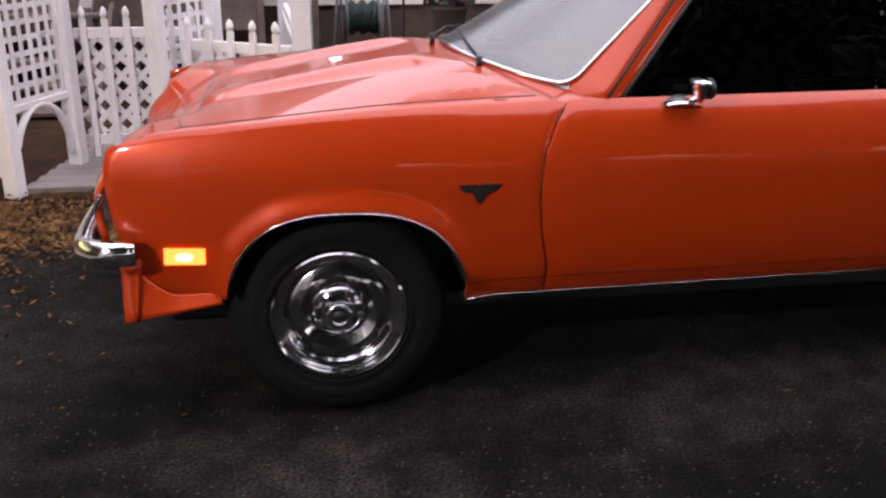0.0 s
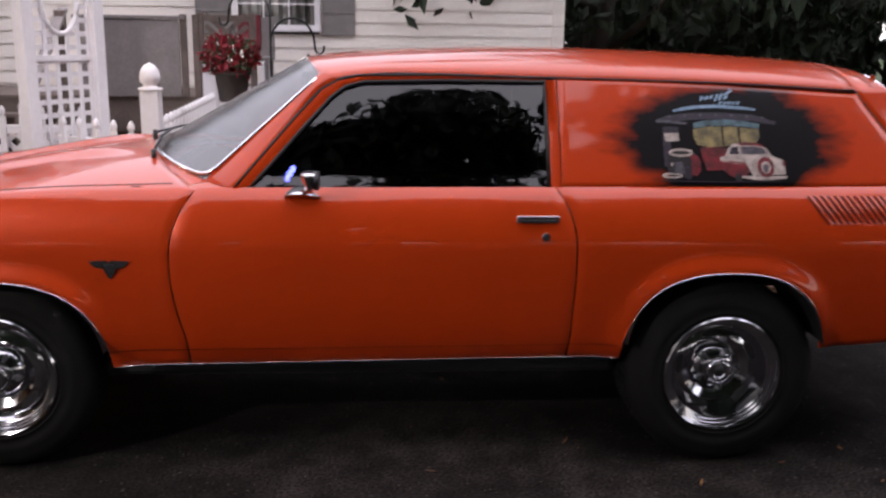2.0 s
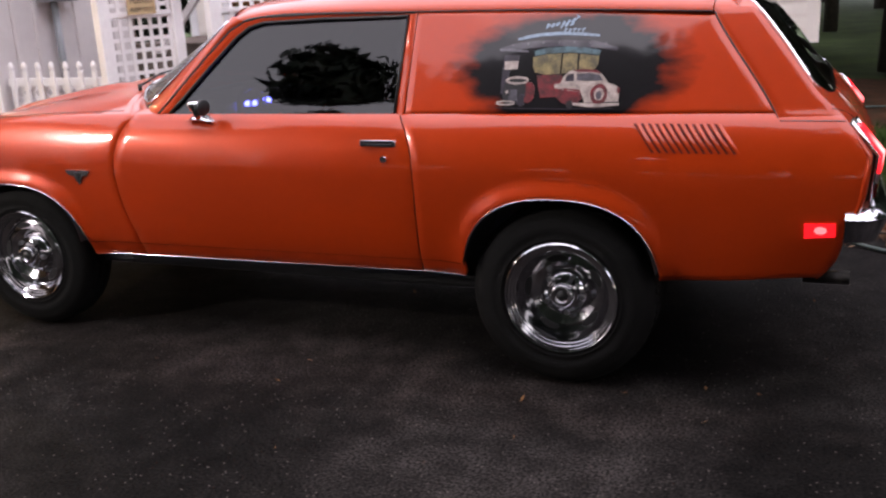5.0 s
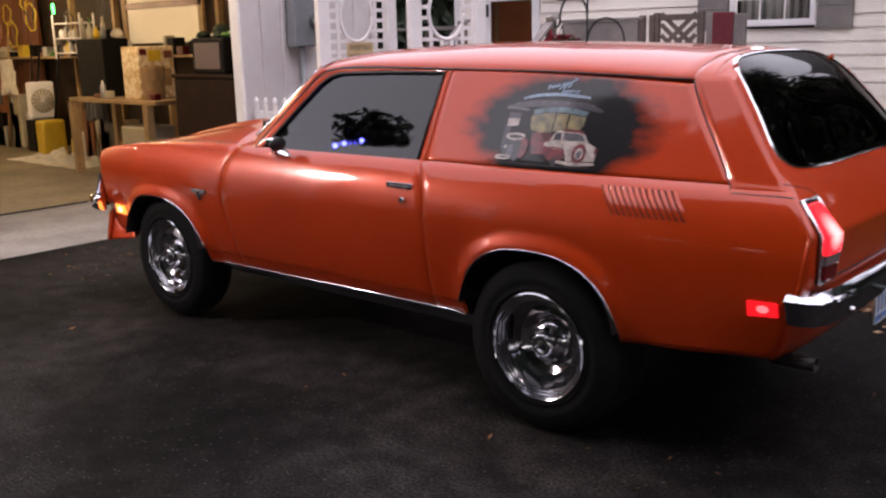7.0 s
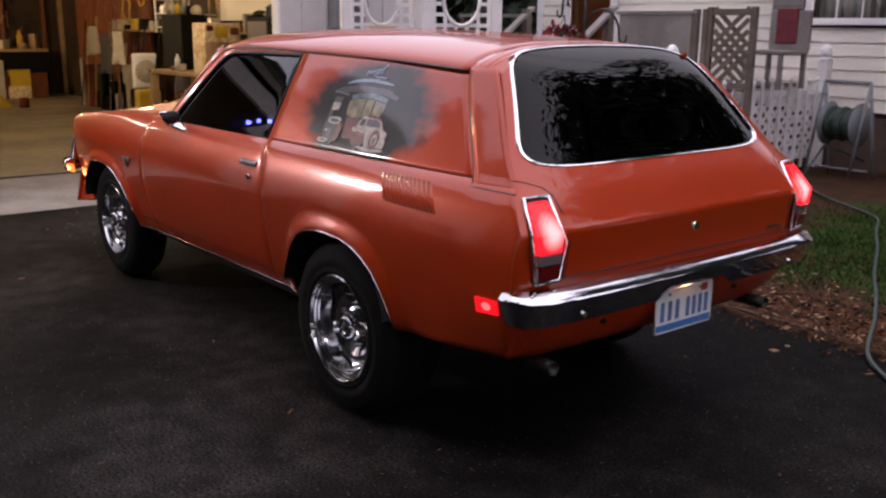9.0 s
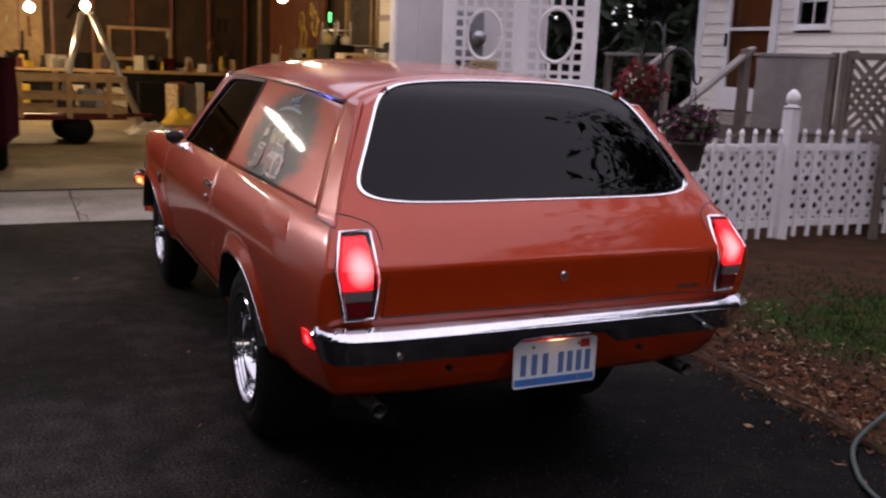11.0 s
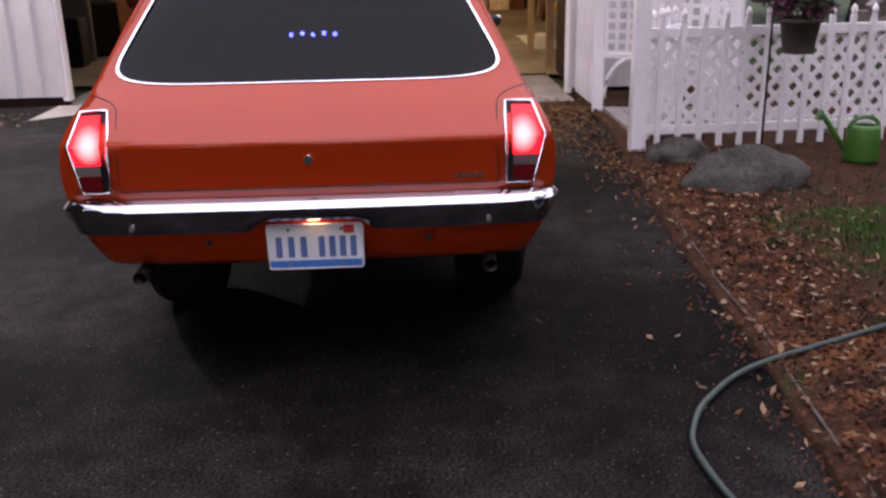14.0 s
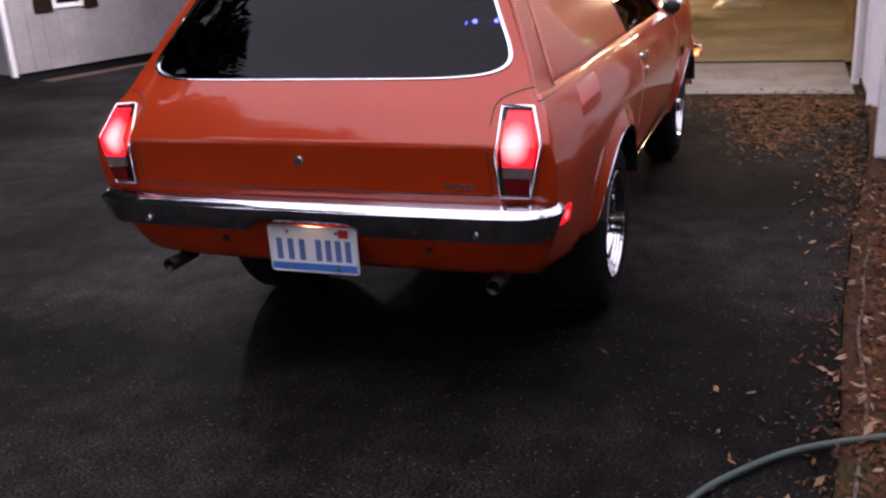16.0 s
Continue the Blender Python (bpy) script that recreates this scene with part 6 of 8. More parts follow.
fence_l = thing("picket_fence", "short white vinyl picket fence with lattice by the garage", "fence", "white picket fences")
fence_run(fence_l, (-2.70, 5.42), (-1.72, 5.42), 7)
gate = thing("garden_gate", "low white vinyl picket gate with lattice inside the arbor", "gate")
fence_run(gate, (-1.42, 6.22), (-0.62, 6.22), 6)
fence_m = thing("picket_fence", "short white vinyl picket fence joining arbor and corner post", "fence", "white picket fences")
fence_run(fence_m, (-0.72, 5.84), (-0.06, 5.385), 5, True, 0.97, 0.77)
fence_r = thing("picket_fence", "long white vinyl picket fence with lattice running to the house", "fence", "white picket fences")
post(0.0, 5.345, 1.325, fence_r)
fence_run(fence_r, (0.0, 5.405), (-0.12, 7.98), 17)
post(-0.13, 8.05, 1.34, fence_r)
fence_run(fence_r, (-0.13, 8.12), (0.06, 10.36), 15)
post(0.08, 10.42, 1.34, fence_r)

arbor = thing("garden_arbor", "white vinyl garden arbor with square lattice sides and oval openings", "arbor")


def arbor_side(p, q):
    p, q = Vector((*p, 0)), Vector((*q, 0))
    d = q - p
    L = d.length
    m = Matrix.Translation(p) @ Matrix.Rotation(math.atan2(d.y, d.x), 4, "Z")
    for a in (0.0, L):
        bm = B()
        box(bm, a - 0.045, a + 0.045, -0.045, 0.045, 0, 2.25, 0.006, m)
        part("arbor_post", bm, WHITE, arbor)
    cx, cz, rx, rz = L / 2, 1.70, 0.155, 0.215
    pitch = 0.088
    n = int((L - 0.09) / pitch)

    for k in range(n + 1):
        a = 0.06 + (L - 0.12) * k / n
        t = (a - cx) / rx
        spans = [(0.50, 2.2)] if abs(t) >= 1 else [(0.50, cz - rz * math.sqrt(1 - t * t)), (cz + rz * math.sqrt(1 - t * t), 2.2)]
        for z0, z1 in spans:
            bm = B()
            box(bm, a - 0.016, a + 0.016, -0.004, 0.004, z0, z1, 0, m)
            part("lattice_slat", bm, WHITE, arbor)
    z = 0.52
    while z < 2.2:
        t = (z - cz) / rz
        spans = [(0.04, L - 0.04)] if abs(t) >= 1 else [(0.04, cx - rx * math.sqrt(1 - t * t)), (cx + rx * math.sqrt(1 - t * t), L - 0.04)]
        for a0, a1 in spans:
            bm = B()
            box(bm, a0, a1, 0.005, 0.012, z - 0.016, z + 0.016, 0, m)
            part("lattice_slat", bm, WHITE, arbor)
        z += 0.088
    for bz, rr, rrz, cz2 in ((0, rx, rz, cz),):
        bm = B()
        tube(bm, [m @ Vector((cx + rr * math.cos(a), 0.004, cz2 + rrz * math.sin(a))) for a in np.linspace(0, 2 * math.pi, 41)], 0.017, 8)
        part("oval_ring", bm, WHITE, arbor)
    bm = B()
    tube(bm, [m @ Vector((cx + (L / 2 - 0.05) * math.cos(a), 0.0, 0.12 + 0.36 * math.sin(a))) for a in np.linspace(0, math.pi, 21)], 0.022, 8)
    part("lower_arch", bm, WHITE, arbor)
    for zr in (0.49, 1.33):
        bm = B()
        box(bm, 0.04, L - 0.04, -0.016, 0.016, zr - 0.02, zr + 0.02, 0.003, m)
        part("cross_rail", bm, WHITE, arbor)
    return m, L


ma, La = arbor_side((-1.66, 5.40), (-1.44, 6.02))
mb, Lb = arbor_side((-0.84, 5.68), (-0.56, 6.20))
for k in range(5):
    bm = B()
    a = ma @ Vector((La * k / 4, 0, 2.26))
    b = mb @ Vector((Lb * k / 4, 0, 2.26))
    tube(bm, [a.lerp(b, t) + Vector((0, 0, 0.28 * math.sin(math.pi * t))) for t in np.linspace(0, 1, 13)], 0.025, 6)
    part("arch_bar", bm, WHITE, arbor)
# notice on the arbor
sign = thing("notice_board", "small yellow-brown posted notice hung on the arbor", "sign")
ms = ma @ Matrix.Translation((La * 0.5, -0.05, 1.40))
bm = B()
box(bm, -0.125, 0.125, -0.004, 0.004, -0.075, 0.075, 0.002, ms)
part("sign_plate", bm, SIGN_Y, sign)
for txt, zz, sz in (("POSTED", 0.012, 0.055), ("KEEP OUT", -0.052, 0.045)):
    cu = bpy.data.curves.new("lettering", "FONT")
    cu.body, cu.size, cu.align_x, cu.extrude = txt, sz, "CENTER", 0.001
    o = new("lettering", cu)
    cu.materials.append(BLACK)
    o.parent = sign
    o.matrix_world = ms @ Matrix.Translation((0, -0.0055, zz)) @ Matrix.Rotation(radians(90), 4, "X")


# ---- things on the ground by the fence ----
def boulder(name, c, r, label, seed):
    bm = B()
    bmesh.ops.create_icosphere(bm, subdivisions=4, radius=1)
    for v in bm.verts:
        n = v.co.normalized()
        k = 1 + 0.20 * noise.noise(n * 1.6 + Vector((seed, 0, 0))) + 0.06 * noise.noise(n * 5 + Vector((seed, 3, 0)))
        v.co = Vector((n.x * r[0] * k, n.y * r[1] * k, max(-0.3, n.z) * r[2] * k))
    for f in bm.faces:
        f.smooth = True
    ob = obj(name, bm, STONE)
    ob.matrix_world = pose(*c, 0, 0, r[3])
    return tagged(ob, label, "rock", "boulders by the fence")


boulder("boulder", (1.0, 5.77, 0.0), (0.27, 0.40, 0.22, 14), "large rounded grey boulder beside the drive", 1)
boulder("boulder", (0.30, 5.56, 0.0), (0.21, 0.24, 0.15, 30), "smaller flat grey boulder by the corner post", 6)

can = thing("watering_can", "green plastic watering can on the mulch", "watering can")
cc = Vector((0.55, 6.72, 0.02))
bm = B()
spin(bm, [(0.0005, 0.0), (0.11, 0.0), (0.115, 0.02), (0.104, 0.215), (0.097, 0.24), (0.075, 0.245), (0.07, 0.23)], cc, "z", 28)
part("can_body", bm, GREEN_CAN, can)
bm = B()
tube(bm, [cc + Vector(p) for p in ((-0.03, -0.085, 0.05), (-0.05, -0.155, 0.15), (-0.06, -0.22, 0.25), (-0.065, -0.25, 0.29))], 0.019, 10)
part("spout", bm, GREEN_CAN, can)
bm = B()
rod(bm, cc + Vector((-0.065, -0.245, 0.285)), cc + Vector((-0.07, -0.285, 0.305)), 0.02, 14, 0.042)
part("rose", bm, GREEN_CAN, can)
bm = B()
tube(bm, [cc + Vector((0.0, 0.10 * math.cos(a), 0.22 + 0.075 * math.sin(a))) for a in np.linspace(-0.5, math.pi, 14)], 0.014, 8)
part("can_handle", bm, GREEN_CAN, can)

def hose(hp, label):
    bm = B()
    cs = [curve([(t, p[k]) for t, p in enumerate(hp)]) for k in range(3)]
    tube(bm, [(cs[0](t), cs[1](t), cs[2](t)) for t in np.linspace(0, len(hp) - 1, 130)], 0.011, 8)
    tagged(obj("garden_hose", bm, HOSE), label, "hose", "garden hoses")


hose([(0.3, 10.2, 0.3), (0.55, 9.4, 0.04), (1.1, 8.7, 0.035), (1.735, 8.231, 0.035), (2.03, 7.98, 0.035), (2.27, 7.49, 0.035), (2.56, 6.94, 0.035), (2.85, 6.33, 0.035), (3.12, 5.82, 0.035), (3.34, 5.37, 0.035), (3.55, 4.90, 0.022), (3.75, 4.68, 0.016), (3.92, 4.575, 0.015), (4.12, 4.53, 0.015), (4.5, 4.60, 0.015), (4.85, 4.85, 0.03), (5.1, 5.4, 0.035), (5.6, 6.6, 0.035)], "dark green garden hose lying across the drive edge")
hose([(0.36, 10.3, 0.25), (0.62, 10.75, 0.04), (1.01, 10.45, 0.03), (1.40, 9.98, 0.03), (1.69, 9.76, 0.03), (2.6, 9.6, 0.03), (4.5, 9.9, 0.03)], "dark green garden hose trailing from the reel along the foundation")


def flowers(parent, c, r, cols, n=170, seed=1):
    rnd = random.Random(seed)
    for nm, m, share, size in cols:
        bm = B()
        for _ in range(int(n * share)):
            while True:
                d = Vector((rnd.uniform(-1, 1), rnd.uniform(-1, 1), rnd.uniform(-0.8, 1)))
                if 0.35 < d.length < 1:
                    break
            p = Vector(c) + Vector((d.x * r[0], d.y * r[1], d.z * r[2])) * (1 + 0.25 * rnd.random())
            q = Euler((rnd.uniform(0, 6), rnd.uniform(0, 6), rnd.uniform(0, 6))).to_matrix()
            s = size * rnd.uniform(0.7, 1.3)
            vs = [bm.verts.new(p + q @ Vector(v) * s) for v in ((0, 0, 0), (1, 0.35, 0.25), (1.5, 0, 0.1), (1, -0.35, 0.25))]
            bm.faces.new(vs)
            vs = [bm.verts.new(p + q @ Vector(v) * s) for v in ((0, 0, 0), (-0.6, 0.9, 0.25), (-0.7, 1.3, 0.1), (0.0, 1.0, 0.25))]
            bm.faces.new(vs)
        ob = part(nm, bm, m, parent)
        ob["kind"] = "stuff"


def hanging_basket(c, r, kinds, label, seed, hang):
    b = thing("hanging_basket", label, "flower basket", "hanging flower baskets")
    bm = B()
    spin(bm, [(0.0005, -0.20), (0.085, -0.20), (0.09, -0.19), (0.115, -0.02), (0.125, -0.02), (0.125, 0.0), (0.105, 0.0), (0.10, -0.03), (0.0005, -0.03)], c, "z", 24)
    part("pot", bm, POT, b)
    for k in range(3):
        a = 2 * math.pi * k / 3
        bm = B()
        rod(bm, Vector(c) + Vector((0.115 * math.cos(a), 0.115 * math.sin(a), 0)), hang, 0.003, 5)
        part("hanger_wire", bm, IRON, b)
    flowers(b, Vector(c) + Vector((0, 0, 0.10)), r, kinds, 330, seed)


hook = thing("plant_hook", "tall black iron double hook stuck in the bed", "plant hook")
PX, PY = 0.65, 6.00
bm = B()
rod(bm, (PX, PY, 0.0), (PX, PY, 1.78), 0.008, 8)
part("hook_pole", bm, IRON, hook)
HK = [(0.37, 6.05, 1.62), (0.94, 6.05, 1.44)]
for hx, hy, z in HK:
    d = Vector((hx - PX, hy - PY, 0))
    L = d.length
    d.normalize()
    c = Vector((PX, PY, z)) + d * (L * 0.5)
    pts = [Vector((PX, PY, z - 0.3))] + [c + d * (-0.5 * L * math.cos(t)) + Vector((0, 0, 0.17 * math.sin(t))) for t in np.linspace(0, math.pi, 18)]
    pts += [pts[-1] + d * o + Vector((0, 0, h)) for o, h in ((0.004, -0.04), (0.03, -0.065), (0.06, -0.05), (0.066, -0.01))]
    bm = B()
    tube(bm, pts, 0.008, 8)
    part("hook_arm", bm, IRON, hook)
hanging_basket((0.38, 6.05, 1.25), (0.16, 0.16, 0.11), [("foliage", LEAF, 0.9, 0.03), ("red_blossom", PETAL_R, 1.3, 0.042), ("white_blossom", PETAL_W, 0.30, 0.024)], "grey hanging pot full of red and white flowers", 3, (0.39, 6.05, 1.57))
hanging_basket((0.95, 6.05, 0.99), (0.15, 0.15, 0.11), [("foliage", LEAF, 1.5, 0.032), ("purple_blossom", PETAL_P, 1.1, 0.036), ("white_blossom", PETAL_W, 0.2, 0.024)], "grey hanging pot full of dark pink and purple flowers", 5, (0.97, 6.05, 1.35))

# electric meter on the garage wall
meter = thing("electric_meter", "grey electric meter box with a glass dial on the garage wall", "electric meter")
bx("meter_box", (GX + 0.02, GX + 0.15, 5.86, 6.22, 1.45, 1.95), GREY_BOX, meter, 0.012)
bm = B()
spin(bm, [(0.085, 0.0), (0.085, 0.05), (0.07, 0.10), (0.0005, 0.11)], (GX + 0.15, 6.13, 1.69), "x", 24)
part("dial_glass", bm, DULL, meter)
bm = B()
rod(bm, (GX + 0.07, 6.0, 0.0), (GX + 0.07, 6.0, 1.45), 0.03, 12)
part("conduit", bm, GREY_BOX, meter)


stand = thing("wall_bracket_stand", "dark metal box on two posts before the garage wall", "stand")
bx("stand_box", (GX + 0.03, GX + 0.16, -0.62, -0.39, 0.55, 0.66), IRON, stand, 0.01)
bx("stand_bar", (GX + 0.04, GX + 0.12, -0.70, -0.34, 0.68, 0.73), SHUTTER, stand, 0.006)
for y in (-0.66, -0.37):
    bx("stand_post", (GX + 0.05, GX + 0.11, y - 0.02, y + 0.02, 0.0, 0.68), SHUTTER, stand, 0.004)
bm = B()
bmesh.ops.create_uvsphere(bm, u_segments=12, v_segments=8, radius=0.04, matrix=Matrix.Translation((GX + 0.12, -0.80, 0.06)))
tagged(obj("hose_bib", bm, DULL), "small metal fitting at the garage corner", "fitting")

# ---- loose leaf litter and grass ----
def litter(name, spots, m, label, cat, seed, size=0.028, lift=0.004):
    rnd = random.Random(seed)
    bm = B()
    for cx, cy, sx, sy, n in spots:
        for _ in range(n):
            x, y = rnd.gauss(cx, sx), rnd.gauss(cy, sy)
            if 5.37 < y < 5.47 and x < -1.7:
                continue
            q = Euler((rnd.gauss(0, 0.35), rnd.gauss(0, 0.35), rnd.uniform(0, 6.3))).to_matrix()
            s = size * rnd.uniform(0.5, 1.4)
            p = Vector((x, y, lift + s * 0.35 + (0.018 if y > EDGE(x) else 0)))
            w = rnd.uniform(0.18, 0.5)
            vs = [bm.verts.new(p + q @ Vector(v) * s) for v in ((-1, 0, 0.1), (0, -w, 0.0), (1, 0, 0.15), (0, w, 0.2))]
            bm.faces.new(vs[:3])
            bm.faces.new((vs[0], vs[2], vs[3]))
    ob = obj(name, bm, m)
    return tagged(ob, label, cat, kind="stuff")


litter("fallen_leaves", [(-1.75, 4.75, 0.20, 0.30, 4200), (-1.1, 4.70, 0.35, 0.18, 2600), (-0.4, 4.68, 0.30, 0.13, 700), (-1.6, 5.1, 0.3, 0.16, 1200), (0.2, 5.10, 0.5, 0.07, 500), (-1.4, 3.9, 0.25, 0.5, 300), (-0.9, 5.25, 0.5, 0.3, 500), (0.5, 2.0, 2.5, 1.5, 60), (4.4, 3.0, 1.0, 1.5, 30)], PALE_LEAF, "dry brown leaves drifted over the asphalt", "leaves", 4, 0.017)
litter("mulch_chips", [(x, EDGE(x) + 0.33, 0.3, 0.17, 1500) for x in np.arange(0.3, 6, 0.4)] + [(x, 6.2, 0.7, 0.5, 600) for x in np.arange(0.4, 5, 0.7)], LITTER, "shredded brown mulch and dry leaves", "mulch", 7, 0.014)
litter("pale_leaves", [(x, EDGE(x) + 0.45, 0.35, 0.30, 130) for x in np.arange(0.3, 6, 0.5)], mat("bleached_leaves", (0.30, 0.19, 0.10), 0.8, 0, 0.6, 12, color2=(0.12, 0.06, 0.03)), "scattered bleached dry leaves on the mulch", "leaves", 19, 0.020)
litter("leaf_patch", [(-1.75, -0.5, 0.25, 0.4, 500)], mat("pale_litter", (0.2, 0.13, 0.08), 0.85, 0, 0.4, 20), "patch of sandy leaf litter by the garage corner", "leaves", 9, 0.02)


def grass(name, spots, seed):
    rnd = random.Random(seed)
    bm = B()
    for cx, cy, sx, sy, n in spots:
        for _ in range(n):
            x, y = rnd.gauss(cx, sx), rnd.gauss(cy, sy)
            if y < EDGE(x) + 0.15:
                continue
            h, a = rnd.uniform(0.02, 0.055), rnd.uniform(0, 6.3)
            d, w = Vector((math.cos(a), math.sin(a), 0)), 0.005
            t = Vector((rnd.gauss(0, 0.025), rnd.gauss(0, 0.025), h))
            p = Vector((x, y, 0.01))
            bm.faces.new([bm.verts.new(v) for v in (p - d * w, p + d * w, p + t)])
    return tagged(obj(name, bm, GRASS), "short green grass growing thin through the mulch", "grass", kind="stuff")


grass("grass", [(x, y, 0.35, 0.30, 520) for x in np.arange(2.1, 7.0, 0.45) for y in np.arange(6.15, 8.6, 0.42)] + [(1.3, 7.1, 0.4, 0.4, 300), (2.2, 5.9, 0.5, 0.25, 350)], 12)


# ---- trees ----
def leaf_cloud(bm, c, r, n, size, rnd):
    for _ in range(n):
        d = Vector((rnd.gauss(0, 1), rnd.gauss(0, 1), rnd.gauss(0, 1))).normalized() * (rnd.random() ** 0.45)
        p = Vector(c) + Vector((d.x * r, d.y * r, d.z * r * 0.75))
        q = Euler((rnd.uniform(0, 6), rnd.uniform(0, 6), rnd.uniform(0, 6))).to_matrix()
        s = size * rnd.uniform(0.6, 1.4)
        bm.faces.new([bm.verts.new(p + q @ Vector(v) * s) for v in ((-1, 0, 0), (0, -0.45, 0.1), (1, 0, 0), (0, 0.45, 0.1))])


def tree(at, h, spread, label, seed, low=0.3, n=90, size=0.11, m=LEAF_D, trunk=0.16, name="tree"):
    rnd = random.Random(seed)
    t = thing(name, label, "tree", "trees round the yard", at=at)
    bm = B()
    lc = B()
    top = Vector((rnd.gauss(0, 0.3), rnd.gauss(0, 0.3), h * 0.8))
    pts = [Vector((0, 0, 0)), Vector((rnd.gauss(0, 0.08), rnd.gauss(0, 0.08), h * 0.25)), top * 0.6 + Vector((0, 0, h * 0.05)), top]
    for a, b, r0, r1 in zip(pts, pts[1:], (trunk, trunk * 0.75, trunk * 0.5), (trunk * 0.75, trunk * 0.5, trunk * 0.15)):
        rod(bm, a, b, r0, 9, r1)
    for k in range(16):
        z = lerp(low, 0.95, k / 15)
        base = pts[0].lerp(top, z)
        a = rnd.uniform(0, 6.3)
        L = spread * (1 - 0.55 * abs(z - 0.45)) * rnd.uniform(0.6, 1.1)
        e = base + Vector((math.cos(a) * L, math.sin(a) * L, L * rnd.uniform(0.05, 0.6)))
        mid = base.lerp(e, 0.5) + Vector((0, 0, 0.12 * L))
        rod(bm, base, mid, trunk * 0.32, 6, trunk * 0.2)
        rod(bm, mid, e, trunk * 0.2, 6, trunk * 0.06)
        for q in (mid, mid.lerp(e, 0.5), e):
            leaf_cloud(lc, q + Vector((rnd.gauss(0, 0.2), rnd.gauss(0, 0.2), rnd.gauss(0, 0.2))), spread * rnd.uniform(0.18, 0.34), n, size, rnd)
    part("trunk", bm, BARK, t)
    part("crown", lc, m, t)
    return t


t1 = tree((4.58, 13.4, 0), 13, 4.6, "tall spreading dark tree behind the house corner", 2, 0.12, 190, 0.15, trunk=0.26)
for m in (pose(9.6, 12.5, 0, 0, 0, 120) @ Matrix.Scale(1.05, 4), pose(3.9, 21.5, 0, 0, 0, 220) @ Matrix.Scale(0.6, 4), pose(9.5, 21.5, 0, 0, 0, 20) @ Matrix.Scale(0.8, 4), pose(6.8, 25.0, 0, 0, 0, 300) @ Matrix.Scale(0.8, 4), pose(7.6, 17.5, 0, 0, 0, 70) @ Matrix.Scale(0.7, 4)):
    copy_thing(t1, m)
rnd = random.Random(31)
bm, lb = B(), B()
pts = [Vector((0, 0, 3.1)), Vector((-0.8, -2.0, 3.07)), Vector((-1.9, -3.5, 3.02)), Vector((-3.1, -4.2, 2.92))]
tube(bm, pts, 0.035, 7)
for k in range(16):
    t = rnd.uniform(0.25, 1.0) * 3
    q = pts[int(min(t, 2.99))].lerp(pts[int(min(t, 2.99)) + 1], t - int(min(t, 2.99)))
    e = q + Vector((rnd.gauss(0.2, 0.5), rnd.gauss(0, 0.3), rnd.uniform(-0.42, -0.05)))
    rod(bm, q, e, 0.010, 5, 0.004)
    leaf_cloud(lb, e, 0.15, 90, 0.022, rnd)
part("low_branch", bm, BARK, t1)
part("branch_leaves", lb, LEAF_D, t1)
t2 = tree((-7.5, 14, 0), 5.5, 2.6, "dark leafy tree behind garage and house", 5, 0.10, 110, 0.13)
for m in (pose(-4.2, 15.5, 0, 0, 0, 70), pose(-8.6, 11.0, 0, 0, 0, 130), pose(-5.6, 19, 0, 0, 0, 200), pose(-2.8, 20, 0, 0, 0, 20), pose(-9.5, 16, 0, 0, 0, 250), pose(-6.3, 12.2, 0, 0, 0, 300), pose(-12, 12, 0, 0, 0, 30), pose(-12, 17, 0, 0, 0, 90), pose(-7.0, 17, 0, 0, 0, 45) @ Matrix.Scale(1.4, 4), pose(-4.8, 23, 0, 0, 0, 145) @ Matrix.Scale(1.5, 4), pose(-9.5, 21, 0, 0, 0, 245) @ Matrix.Scale(1.6, 4), pose(8.0, 16.6, 0, 0, 0, 100) @ Matrix.Scale(0.8, 4)):
    copy_thing(t2, m)
t3 = tree((-2.0, -18.0, 0), 14, 4.2, "tall dense leafy tree across the yard", 8, 0.06, 260, 0.26, trunk=0.26)
# Copies at y -8.0, -9.4 and -9.6 are unseen, added to darken the flank.
for x, y, r, k in ((-2.0, -12.5, 210, 1.38), (-5.4, -11.3, 320, 1.32), (-8.8, -10.8, 20, 1.10), (-13.5, -10, 150, 1.02), (-16, -6.8, 260, 0.86), (1.5, -13, 100, 1.40), (5.5, -14, 40, 1.45), (9.5, -12, 280, 1.4), (0.6, -9.4, 230, 1.25), (4.6, -9.6, 150, 1.10), (8.4, -8.0, 190, 1.15), (10.8, -7.5, 250, 1.25), (21.0, -4.5, 300, 1.1), (23.0, 1.0, 30, 0.95), (14.6, 6.4, 85, 0.95), (15.5, 10.0, 140, 1.0), (20, 15, 75, 1.0), (14, 22, 140, 0.9), (-5.5, -19, 10, 1.2), (-12, -19, 80, 1.1), (22, -6, 200, 1.2), (5.5, 31, 10, 0.8), (12, 31, 100, 0.8), (0, 32, 160, 0.8), (19, 25, 250, 0.9), (25, 19, 30, 0.9), (9, 42, 60, 1.2), (17, 40, 150, 1.2), (26, 36, 220, 1.2), (33, 28, 310, 1.2), (13.5, 27, 280, 0.8), (7.5, 35, 200, 0.9), (10.5, 37, 20, 0.9), (4.0, 37, 110, 0.9)):
    copy_thing(t3, pose(x, y, 0, 0, 0, r) @ Matrix.Scale(k, 4))
t4 = tree((-20, -22, 0), 8, 3.2, "rounded leafy tree at the far side of the yard", 14, 0.06, 150, 0.2)
for x, y, r, k in ((-24, -14, 70, 1.0), (-31, -8, 200, 1.1), (-14, -30, 120, 1.2), (2, 26, 10, 0.7), (23, 10, 60, 1.0)):
    copy_thing(t4, pose(x, y, 0, 0, 0, r) @ Matrix.Scale(k, 4))

